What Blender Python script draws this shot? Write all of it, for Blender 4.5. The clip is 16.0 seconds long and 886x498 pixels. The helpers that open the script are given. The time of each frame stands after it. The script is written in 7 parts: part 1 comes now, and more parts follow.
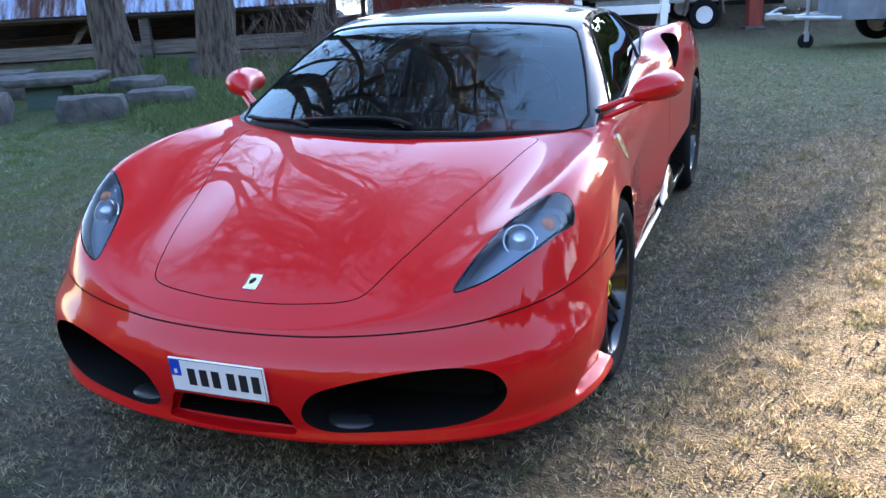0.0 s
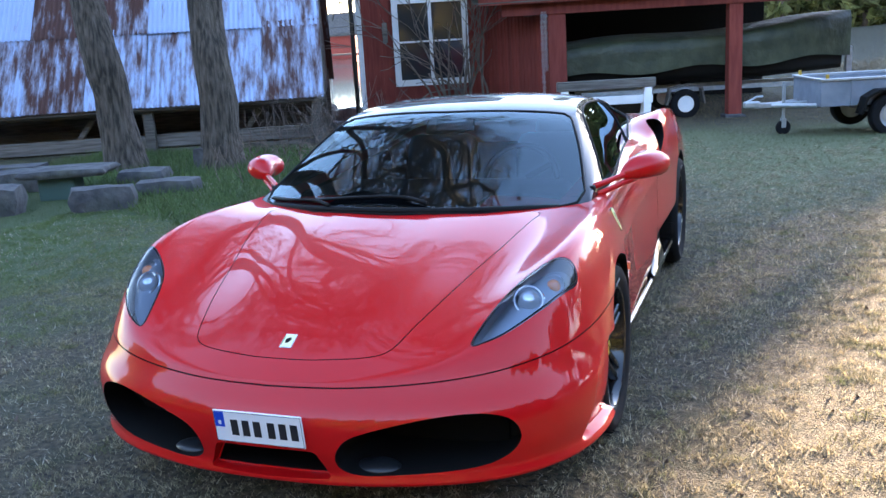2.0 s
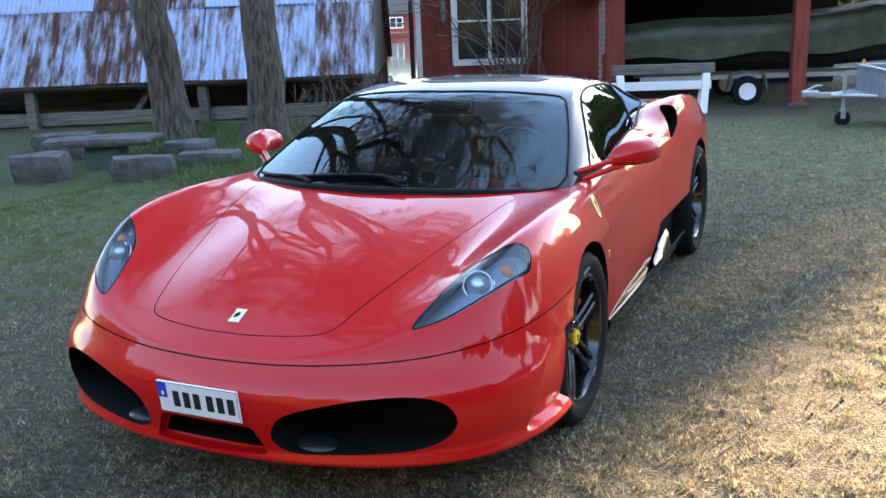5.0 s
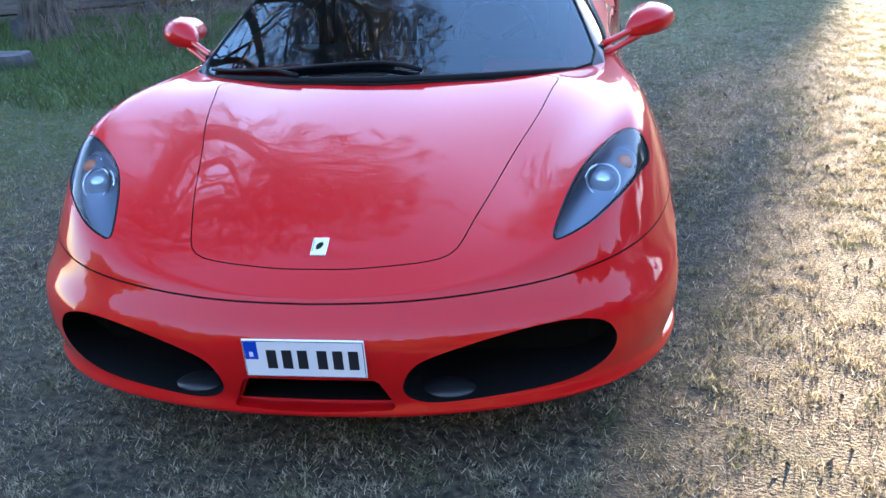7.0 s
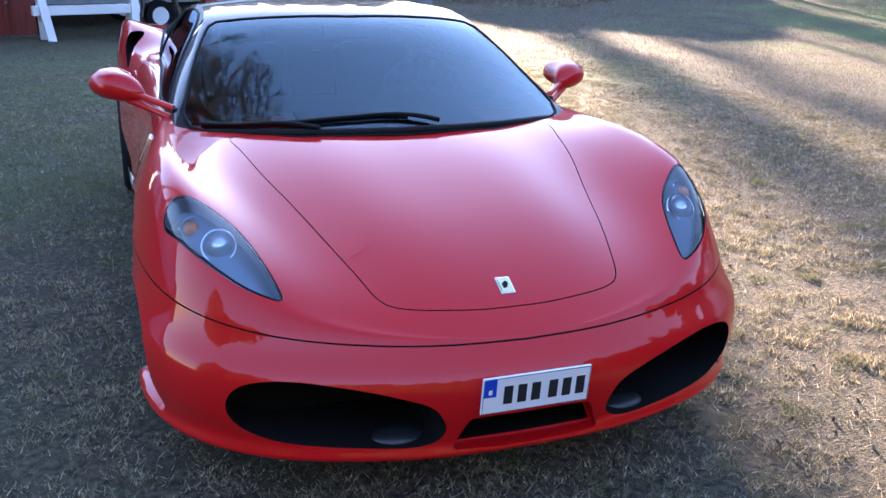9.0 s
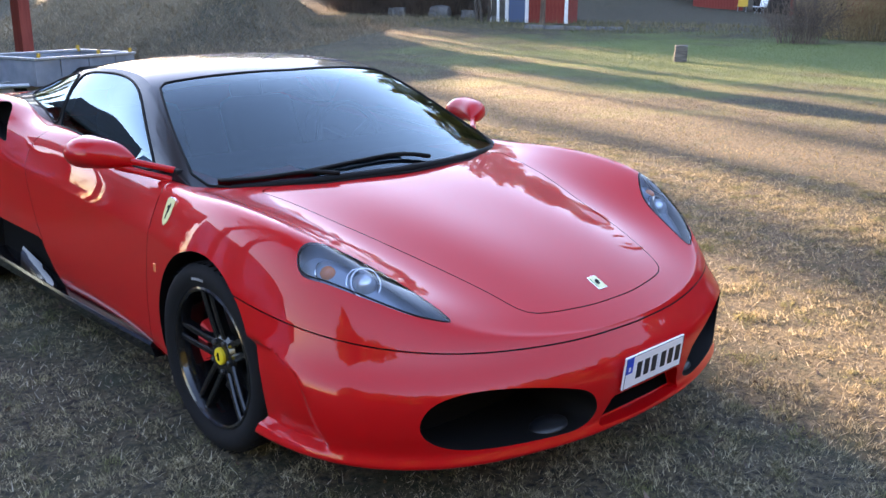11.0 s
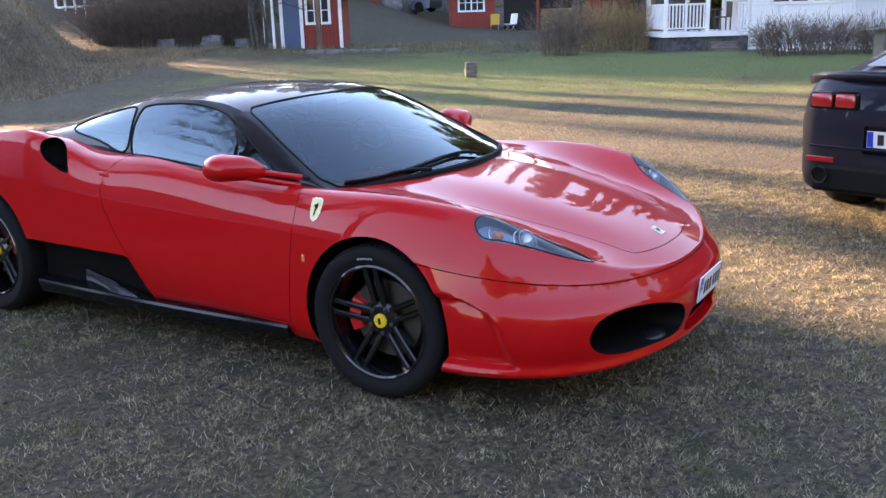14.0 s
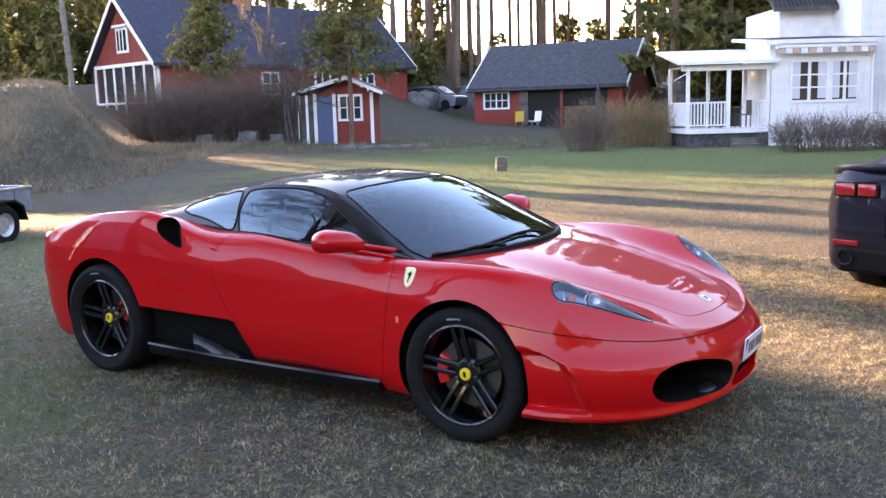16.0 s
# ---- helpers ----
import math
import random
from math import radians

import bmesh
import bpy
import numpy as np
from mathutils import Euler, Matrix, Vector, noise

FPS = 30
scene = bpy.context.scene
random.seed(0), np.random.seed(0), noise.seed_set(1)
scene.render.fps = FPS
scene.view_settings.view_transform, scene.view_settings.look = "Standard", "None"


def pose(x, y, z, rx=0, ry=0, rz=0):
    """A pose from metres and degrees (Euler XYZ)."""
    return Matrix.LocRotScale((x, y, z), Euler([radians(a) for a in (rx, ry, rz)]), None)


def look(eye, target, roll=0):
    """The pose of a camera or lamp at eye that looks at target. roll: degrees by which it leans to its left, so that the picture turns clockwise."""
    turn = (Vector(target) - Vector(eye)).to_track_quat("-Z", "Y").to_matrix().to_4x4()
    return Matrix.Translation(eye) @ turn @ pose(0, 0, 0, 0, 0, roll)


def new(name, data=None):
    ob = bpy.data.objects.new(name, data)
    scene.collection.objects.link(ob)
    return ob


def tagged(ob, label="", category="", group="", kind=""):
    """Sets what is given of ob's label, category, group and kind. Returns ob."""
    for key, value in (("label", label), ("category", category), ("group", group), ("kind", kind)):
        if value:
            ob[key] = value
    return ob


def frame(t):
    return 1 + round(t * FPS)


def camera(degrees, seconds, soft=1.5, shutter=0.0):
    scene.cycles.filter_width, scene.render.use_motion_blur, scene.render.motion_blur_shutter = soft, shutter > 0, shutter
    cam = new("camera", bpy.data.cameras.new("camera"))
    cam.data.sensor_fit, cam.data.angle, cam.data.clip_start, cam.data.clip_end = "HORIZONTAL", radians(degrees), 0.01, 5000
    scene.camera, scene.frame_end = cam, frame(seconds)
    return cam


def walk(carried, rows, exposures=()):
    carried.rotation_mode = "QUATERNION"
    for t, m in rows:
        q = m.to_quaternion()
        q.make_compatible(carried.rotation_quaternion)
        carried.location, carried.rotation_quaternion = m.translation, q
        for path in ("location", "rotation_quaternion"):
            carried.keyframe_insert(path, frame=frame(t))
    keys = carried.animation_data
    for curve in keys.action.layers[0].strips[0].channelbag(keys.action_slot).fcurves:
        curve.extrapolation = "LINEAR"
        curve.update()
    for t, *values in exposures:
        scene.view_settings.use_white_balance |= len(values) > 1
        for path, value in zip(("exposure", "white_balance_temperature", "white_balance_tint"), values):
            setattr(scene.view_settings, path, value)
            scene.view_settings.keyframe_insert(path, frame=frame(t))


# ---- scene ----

# ------------------------------------------------------------------ camera
cam = camera(51.51, 16.0)
walk(cam, [
    (0, pose(1.469, -3.010, 1.544, 71.01, 2.75, 21.04)),
    (0.5, pose(1.472, -3.276, 1.558, 71.47, 2.03, 20.57)),
    (1, pose(1.484, -3.371, 1.573, 75.34, 2.69, 20.37)),
    (1.5, pose(1.496, -3.357, 1.563, 76.76, 3.13, 20.08)),
    (2, pose(1.504, -3.341, 1.558, 76.54, 3.35, 20.22)),
    (2.5, pose(1.517, -3.333, 1.555, 76.61, 3.92, 20.23)),
    (3, pose(1.518, -3.335, 1.557, 76.71, 3.37, 20.20)),
    (3.2, pose(1.524, -3.334, 1.552, 76.60, 3.04, 20.72)),
    (5.5, pose(1.876, -3.131, 1.519, 74.65, 2.42, 25.29)),
    (6, pose(1.515, -3.132, 1.491, 70.52, 3.50, 19.87)),
    (6.5, look((1.129, -3.091, 1.514), (.614, -1.316, .751), -3.9)),
    (7, look((.684, -3.026, 1.484), (.379, -1.198, .733), -3.0)),
    (7.5, look((.231, -3.089, 1.479), (.207, -1.215, .783), 1.7)),
    (8, look((-.179, -3.128, 1.499), (.001, -1.276, .764), 1.6)),
    (8.5, look((-.542, -3.042, 1.501), (-.177, -1.224, .750), .6)),
    (9, look((-.952, -3.046, 1.524), (-.325, -1.264, .868), 1.8)),
    (9.2, look((-1.117, -3.053, 1.569), (-.411, -1.282, .966), 1.9)),
    (11.3, pose(-2.428, -2.558, 1.505, 74.53, 0.53, -45.24)),
    (11.5, pose(-2.536, -2.518, 1.521, 74.85, 1.17, -47.18)),
    (12, pose(-2.883, -2.398, 1.522, 75.66, 1.13, -50.87)),
    (12.5, pose(-3.082, -2.238, 1.511, 75.71, 0.03, -53.77)),
    (13, pose(-3.247, -2.111, 1.547, 75.64, 1.21, -56.97)),
    (13.5, pose(-3.558, -2.119, 1.544, 75.71, 1.91, -59.04)),
    (14, pose(-3.785, -2.178, 1.550, 75.52, 1.70, -57.81)),
    (14.5, pose(-3.987, -2.254, 1.553, 75.82, 0.71, -57.21)),
    (15, pose(-4.288, -2.265, 1.556, 76.70, 1.23, -58.03)),
    (15.5, pose(-4.453, -2.296, 1.568, 78.64, 2.05, -57.40)),
    (16, pose(-4.445, -2.275, 1.563, 81.38, 1.60, -56.50)),
], [(0, 4.5, 6250, 22), (3.2, 4.6, 6300, 22), (5.5, 4.5, 7050, 19), (6.2, 4.42, 6200, 21), (7, 4.65, 5800, 22), (8, 4.05, 5700, 23), (9, 4.2, 5800, 30),
    (11.5, 4.42, 7050, 29), (12.5, 4.17, 6800, 31), (13.5, 4.2, 7100, 31), (14.5, 4.5, 7250, 36), (16, 4.55, 7450, 37)])

# ------------------------------------------------------------------ sky and sun
world = bpy.data.worlds.new("world")
scene.world = world
world.use_nodes = True
sky = world.node_tree.nodes.new("ShaderNodeTexSky")
sky.sky_type, sky.sun_disc = "NISHITA", False
sky.dust_density, sky.ozone_density = 0.3, 1.6
sky.sun_elevation, sky.sun_rotation = radians(10), radians(15.5)
world.node_tree.links.new(sky.outputs[0], world.node_tree.nodes["Background"].inputs[0])
world.node_tree.nodes["Background"].inputs[1].default_value = 0.068
sun = new("sun", bpy.data.lights.new("sun", "SUN"))
sun.data.energy, sun.data.angle = 2.5, radians(0.5)
sun.data.color = (1, .76, .45)
sun.matrix_basis = look((26.4, 95.2, 17.4), (0, 0, 0))

# ------------------------------------------------------------------ helpers
def spline(keys, values):
    """Natural cubic spline through (key, value); returns a function of arrays."""
    x, y = np.asarray(keys, float), np.asarray(values, float)
    n = len(x)
    h = np.diff(x)
    a = np.eye(n)
    b = np.zeros((n,) + y.shape[1:])
    for i in range(1, n - 1):
        a[i, i - 1:i + 2] = h[i - 1], 2 * (h[i - 1] + h[i]), h[i]
        b[i] = 6 * ((y[i + 1] - y[i]) / h[i] - (y[i] - y[i - 1]) / h[i - 1])
    m = np.linalg.solve(a, b)

    def f(q):
        q = np.clip(np.asarray(q, float), x[0], x[-1])
        i = np.clip(np.searchsorted(x, q) - 1, 0, n - 2)
        d, r, hh = q - x[i], x[i + 1] - q, h[i]
        if y.ndim > 1:
            d, r, hh = d[..., None], r[..., None], hh[..., None]
        return (m[i] * r ** 3 + m[i + 1] * d ** 3) / (6 * hh) + (y[i] / hh - m[i] * hh / 6) * r + (y[i + 1] / hh - m[i + 1] * hh / 6) * d
    return f


def smooth(a, b, x):
    t = np.clip((np.asarray(x, float) - a) / (b - a), 0, 1)
    return t * t * (3 - 2 * t)


def line(points):
    """A smooth curve through 3D (or 2D) points, by its length: a function of 0..1."""
    p = np.asarray(points, float)
    s = np.concatenate([[0], np.cumsum(np.linalg.norm(np.diff(p, axis=0), axis=1))])
    return spline(s / s[-1], p)


def mesh_of(name, bm, mats=(), smooth=None):
    """The mesh of a bmesh; smooth: the angle in degrees over which an edge stays sharp."""
    if smooth is not None:
        for f in bm.faces:
            f.smooth = True
        lim = radians(smooth)
        for e in bm.edges:
            if len(e.link_faces) == 2 and e.calc_face_angle(0) > lim:
                e.smooth = False
    me = bpy.data.meshes.new(name)
    bm.to_mesh(me)
    bm.free()
    for m in (mats if isinstance(mats, (list, tuple)) else (mats,)):
        me.materials.append(m)
    return me


def part(name, bm, material, parent=None, label="", smooth=None, at=None):
    """Links a bmesh or mesh as one mesh object under a thing or under a part."""
    me = bm if isinstance(bm, bpy.types.Mesh) else mesh_of(name, bm, material, smooth)
    ob = new(name, me)
    ob.parent = parent
    if at is not None:
        ob.matrix_basis = at
    return tagged(ob, label) if label else ob


def thing(name, label, category, group="", kind="", at=None):
    """An empty at the base of a thing, that parents its parts."""
    ob = new(name)
    ob.empty_display_size = 0.1
    if at is not None:
        ob.matrix_basis = at
    return tagged(ob, label, category, group, kind)


def add_box(bm, x0, x1, y0, y1, z0, z1, bevel=0.0, m=None):
    r = bmesh.ops.create_cube(bm, size=1)["verts"]
    for v in r:
        v.co = Vector((x0 + (v.co.x + .5) * (x1 - x0), y0 + (v.co.y + .5) * (y1 - y0), z0 + (v.co.z + .5) * (z1 - z0)))
    if bevel:
        es = list({e for v in r for e in v.link_edges})
        r = list({v for f in bmesh.ops.bevel(bm, geom=es, offset=bevel, segments=2, affect="EDGES", profile=0.5)["faces"] for v in f.verts} | {v for v in r if v.is_valid})
    if m is not None:
        bmesh.ops.transform(bm, matrix=m, verts=r)
    return r


def box(x0, x1, y0, y1, z0, z1, bevel=0.0, m=None):
    bm = bmesh.new()
    add_box(bm, x0, x1, y0, y1, z0, z1, bevel, m)
    return bm


def add_tube(bm, pts, radii, seg=8, caps=True):
    """A round tube along points; radii: one number or one a point."""
    pts = [Vector(p) for p in pts]
    n = len(pts)
    radii = [radii] * n if isinstance(radii, (int, float)) else list(radii)
    rings, side = [], None
    for i, p in enumerate(pts):
        d = (pts[min(i + 1, n - 1)] - pts[max(i - 1, 0)]).normalized()
        if side is None:
            side = d.orthogonal().normalized()
        else:
            side = (side - d * side.dot(d)).normalized()
        up = d.cross(side)
        rings.append([bm.verts.new(p + (side * math.cos(2 * math.pi * k / seg) + up * math.sin(2 * math.pi * k / seg)) * radii[i]) for k in range(seg)])
    for a, b in zip(rings, rings[1:]):
        for k in range(seg):
            bm.faces.new((a[k], a[(k + 1) % seg], b[(k + 1) % seg], b[k]))
    if caps:
        bm.faces.new(rings[0][::-1])
        bm.faces.new(rings[-1])
    return rings


def tube(pts, radii, seg=8):
    bm = bmesh.new()
    add_tube(bm, pts, radii, seg)
    return bm


def add_lathe(bm, profile, seg=48, axis="x", closed=True):
    """Turns a profile of (radius, along) round an axis."""
    rings = []
    for k in range(seg):
        a = 2 * math.pi * k / seg
        c, s = math.cos(a), math.sin(a)
        rings.append([bm.verts.new((h, r * c, r * s) if axis == "x" else (r * c, r * s, h)) for r, h in profile])
    n = len(profile)
    for k in range(seg):
        a, b = rings[k], rings[(k + 1) % seg]
        for i in range(n if closed else n - 1):
            j = (i + 1) % n
            bm.faces.new((a[i], a[j], b[j], b[i]))
    return rings


def lathe(profile, seg=48, axis="x", closed=True):
    bm = bmesh.new()
    add_lathe(bm, profile, seg, axis, closed)
    bmesh.ops.remove_doubles(bm, verts=bm.verts, dist=1e-5)
    bmesh.ops.recalc_face_normals(bm, faces=bm.faces)
    return bm


def prism(outline, axis, a, b):
    """A solid: an outline drawn in the plane across an axis ('x', 'y' or 'z'), drawn out from a to b."""
    bm = bmesh.new()

    def at(p, h):
        return {"x": (h, p[0], p[1]), "y": (p[0], h, p[1]), "z": (p[0], p[1], h)}[axis]
    lo = [bm.verts.new(at(p, a)) for p in outline]
    hi = [bm.verts.new(at(p, b)) for p in outline]
    bm.faces.new(lo[::-1])
    bm.faces.new(hi)
    n = len(outline)
    for i in range(n):
        bm.faces.new((lo[i], lo[(i + 1) % n], hi[(i + 1) % n], hi[i]))
    bmesh.ops.recalc_face_normals(bm, faces=bm.faces)
    return bm


def rounded(corners, n=10):
    """A closed smooth outline through points."""
    p = np.asarray(corners, float)
    q = np.concatenate([p[-3:], p, p[:3]])
    s = np.concatenate([[0], np.cumsum(np.sqrt(np.linalg.norm(np.diff(q, axis=0), axis=1)))])
    f = spline(s, q)
    out = []
    for i in range(3, 3 + len(p)):
        for k in range(n):
            out.append(f(s[i] + (s[i + 1] - s[i]) * k / n))
    return [tuple(v) for v in out]


def grown(outline, d):
    """The outline set outward by d."""
    p = np.asarray(outline, float)
    t = np.roll(p, -1, 0) - np.roll(p, 1, 0)
    t /= np.linalg.norm(t, axis=1)[:, None] + 1e-9
    nrm = np.stack([t[:, 1], -t[:, 0]], 1)
    area = np.sum(p[:, 0] * np.roll(p[:, 1], -1) - p[:, 1] * np.roll(p[:, 0], -1))
    return [tuple(v) for v in p + nrm * d * (1 if area > 0 else -1)]


def mirrored(outline):
    return [(-x, y) for x, y in outline][::-1]


def boolean(me, cutter, how="DIFFERENCE"):
    """The mesh me cut by (or met with) the bmesh or mesh cutter; the cut takes the cutter's material."""
    own = not isinstance(cutter, bpy.types.Mesh)
    cm = mesh_of("cutter", cutter) if own else cutter
    a, b = bpy.data.objects.new("a", me), bpy.data.objects.new("b", cm)
    scene.collection.objects.link(a)
    scene.collection.objects.link(b)
    md = a.modifiers.new("cut", "BOOLEAN")
    md.operation, md.object, md.solver, md.material_mode = how, b, "EXACT", "TRANSFER"
    out = bpy.data.meshes.new_from_object(a.evaluated_get(bpy.context.evaluated_depsgraph_get()))
    bpy.data.objects.remove(a)
    bpy.data.objects.remove(b)
    if own:
        bpy.data.meshes.remove(cm)
    return out


def with_material(bm, m, name="cutter"):
    return mesh_of(name, bm, m)


def skin(me, keep):
    """Only those faces of a mesh whose material is keep, as a bmesh."""
    bm = bmesh.new()
    bm.from_mesh(me)
    drop = [f for f in bm.faces if me.materials[f.material_index] != keep]
    bmesh.ops.delete(bm, geom=drop, context="FACES")
    return bm


def sharpen(me, angle=32):
    bm = bmesh.new()
    bm.from_mesh(me)
    bmesh.ops.remove_doubles(bm, verts=bm.verts, dist=2e-5)
    lim = radians(angle)
    for f in bm.faces:
        f.smooth = True
    for e in bm.edges:
        e.smooth = not (len(e.link_faces) == 2 and (e.calc_face_angle(0) > lim or e.link_faces[0].material_index != e.link_faces[1].material_index))
    bm.to_mesh(me)
    bm.free()
    return me

# ------------------------------------------------------------------ materials
def mat(name, c, rough=0.5, metal=0.0, **kw):
    m = bpy.data.materials.new(name)
    m.use_nodes = True
    b = m.node_tree.nodes["Principled BSDF"]
    b.inputs["Base Color"].default_value = (*c, 1)
    b.inputs["Roughness"].default_value = rough
    b.inputs["Metallic"].default_value = metal
    for k, v in kw.items():
        b.inputs[k.replace("_", " ")].default_value = v
    return m


def nodes(m):
    return m.node_tree.nodes, m.node_tree.links, m.node_tree.nodes["Principled BSDF"]


def rough_mat(name, c1, c2, scale, rough=.85, bump=.3, bscale=None, c3=None, patch=.4, stretch=(1, 1, 1), island=0.0, metal=0.0, obj=0.0, dist=.02):
    """Two colours by noise, a third in larger patches, relief, and a shift of value by piece."""
    m = mat(name, c1, rough, metal)
    ns, ln, b = nodes(m)
    tc = ns.new("ShaderNodeTexCoord")
    mp = ns.new("ShaderNodeMapping")
    mp.inputs["Scale"].default_value = stretch
    ln.new(tc.outputs["Object"], mp.inputs[0])
    n1 = ns.new("ShaderNodeTexNoise")
    n1.inputs["Scale"].default_value, n1.inputs["Detail"].default_value = scale, 6
    ln.new(mp.outputs[0], n1.inputs["Vector"])
    r1 = ns.new("ShaderNodeValToRGB")
    r1.color_ramp.elements[0].position, r1.color_ramp.elements[1].position = .35, .65
    r1.color_ramp.elements[0].color, r1.color_ramp.elements[1].color = (*c1, 1), (*c2, 1)
    ln.new(n1.outputs["Fac"], r1.inputs[0])
    col = r1.outputs[0]
    if c3:
        n2 = ns.new("ShaderNodeTexNoise")
        n2.inputs["Scale"].default_value, n2.inputs["Detail"].default_value = scale * .13, 4
        ln.new(mp.outputs[0], n2.inputs["Vector"])
        r2 = ns.new("ShaderNodeValToRGB")
        r2.color_ramp.elements[0].position, r2.color_ramp.elements[1].position = patch, patch + .2
        ln.new(n2.outputs["Fac"], r2.inputs[0])
        mx = ns.new("ShaderNodeMix")
        mx.data_type = "RGBA"
        ln.new(r2.outputs[0], mx.inputs[0])
        ln.new(col, mx.inputs[6])
        mx.inputs[7].default_value = (*c3, 1)
        col = mx.outputs[2]
    for amount, src in ((island, "isl"), (obj, "obj")):
        if amount:
            if src == "isl":
                o = ns.new("ShaderNodeNewGeometry").outputs["Random Per Island"]
            else:
                o = ns.new("ShaderNodeObjectInfo").outputs["Random"]
            mr = ns.new("ShaderNodeMapRange")
            mr.inputs[3].default_value, mr.inputs[4].default_value = 1 - amount, 1 + amount
            ln.new(o, mr.inputs[0])
            hs = ns.new("ShaderNodeHueSaturation")
            ln.new(mr.outputs[0], hs.inputs["Value"])
            ln.new(col, hs.inputs["Color"])
            col = hs.outputs[0]
    ln.new(col, b.inputs["Base Color"])
    if bump:
        n3 = ns.new("ShaderNodeTexNoise")
        n3.inputs["Scale"].default_value, n3.inputs["Detail"].default_value = bscale or scale * 3, 5
        ln.new(mp.outputs[0], n3.inputs["Vector"])
        bp = ns.new("ShaderNodeBump")
        bp.inputs["Strength"].default_value, bp.inputs["Distance"].default_value = bump, dist
        ln.new(n3.outputs["Fac"], bp.inputs["Height"])
        ln.new(bp.outputs[0], b.inputs["Normal"])
    return m


def glass_mat(name, tint, rough=.01, ior=1.5, gloss=(1, 1, 1)):
    """Thin glass: what lies behind it, tinted, under a gloss by Fresnel."""
    m = bpy.data.materials.new(name)
    m.use_nodes = True
    ns, ln = m.node_tree.nodes, m.node_tree.links
    ns.remove(ns["Principled BSDF"])
    out = ns["Material Output"]
    t = ns.new("ShaderNodeBsdfTransparent")
    t.inputs[0].default_value = (*tint, 1)
    g = ns.new("ShaderNodeBsdfGlossy")
    g.inputs["Roughness"].default_value = rough
    g.inputs[0].default_value = (*gloss, 1)
    f = ns.new("ShaderNodeFresnel")
    f.inputs[0].default_value = ior
    mx = ns.new("ShaderNodeMixShader")
    ln.new(f.outputs[0], mx.inputs[0])
    ln.new(t.outputs[0], mx.inputs[1])
    ln.new(g.outputs[0], mx.inputs[2])
    ln.new(mx.outputs[0], out.inputs[0])
    return m


def lit_through(m, amount):
    """Thin leaves and blades: part of the light passes through."""
    ns, ln, b = nodes(m)
    tr = ns.new("ShaderNodeBsdfTranslucent")
    ln.new(b.inputs["Base Color"].links[0].from_socket, tr.inputs[0])
    mx = ns.new("ShaderNodeMixShader")
    mx.inputs[0].default_value = amount
    ln.new(b.outputs[0], mx.inputs[1])
    ln.new(tr.outputs[0], mx.inputs[2])
    ln.new(mx.outputs[0], ns["Material Output"].inputs[0])
    return m


def zones(m, spots):
    """Mixes further colours into a material round places of the plan: x, y, radius, colour."""
    ns, ln, b = nodes(m)
    col = b.inputs["Base Color"].links[0].from_socket
    geo = ns.new("ShaderNodeNewGeometry")
    nz = ns.new("ShaderNodeTexNoise")
    nz.inputs["Scale"].default_value, nz.inputs["Detail"].default_value = .55, 5
    ln.new(geo.outputs["Position"], nz.inputs["Vector"])
    for x, y, r, c in spots:
        ds = ns.new("ShaderNodeVectorMath")
        ds.operation = "DISTANCE"
        ln.new(geo.outputs["Position"], ds.inputs[0])
        ds.inputs[1].default_value = (x, y, 0)
        ma = ns.new("ShaderNodeMath")
        ma.operation = "MULTIPLY_ADD"
        ln.new(nz.outputs["Fac"], ma.inputs[0])
        ma.inputs[1].default_value = r * 1.6
        ln.new(ds.outputs["Value"], ma.inputs[2])
        mr = ns.new("ShaderNodeMapRange")
        mr.inputs[1].default_value, mr.inputs[2].default_value = r * 1.9, r * 1.25
        ln.new(ma.outputs[0], mr.inputs[0])
        mx = ns.new("ShaderNodeMix")
        mx.data_type = "RGBA"
        ln.new(mr.outputs[0], mx.inputs[0])
        ln.new(col, mx.inputs[6])
        mx.inputs[7].default_value = (*c, 1)
        col = mx.outputs[2]
    ln.new(col, b.inputs["Base Color"])
    return m


M_PAINT = mat("red_paint", (.52, .004, .005), .45, Coat_Weight=.85, Coat_Roughness=.012, Coat_IOR=1.45, Specular_IOR_Level=.08)
M_ROOF = mat("black_paint", (.008, .008, .010), .4, Coat_Weight=.7, Coat_Roughness=.02, Specular_IOR_Level=.05)
M_BLACK = mat("black_plastic", (.006, .006, .006), .65, Specular_IOR_Level=.15)
M_BLACK_GLOSS = mat("gloss_black", (.006, .006, .007), .10, Specular_IOR_Level=.4)
M_LAMP_BED = mat("lamp_bed", (.25, .29, .34), .30, .5)
M_GLASS = glass_mat("car_glass", (.42, .50, .55), .004, 1.68, (.74, .92, 1.0))
M_GLASS_SIDE = glass_mat("side_glass", (.20, .25, .29), .004, 2.15, (.66, .88, 1.0))
M_LENS = glass_mat("lamp_cover", (.86, .90, .95), .01, 1.6)
M_TYRE = mat("tyre_rubber", (.009, .009, .010), .85, Specular_IOR_Level=.2)
M_RUBBER = mat("rubber", (.01, .01, .01), .6)
M_MARK = mat("pale_mark", (.35, .35, .35), .7)
M_RIM = mat("black_rim", (.006, .006, .007), .16, Coat_Weight=.5)
M_YELLOW = mat("yellow", (.85, .60, .02), .3)
M_CREAM = mat("cream", (.80, .74, .42), .3)
M_IVORY = mat("ivory", (.80, .72, .34), .3)
M_STEEL = mat("steel", (.6, .6, .6), .3, 1)
M_CHROME = mat("chrome", (.85, .86, .88), .08, 1)
M_DISC = mat("brake_disc", (.10, .10, .10), .45, 1)
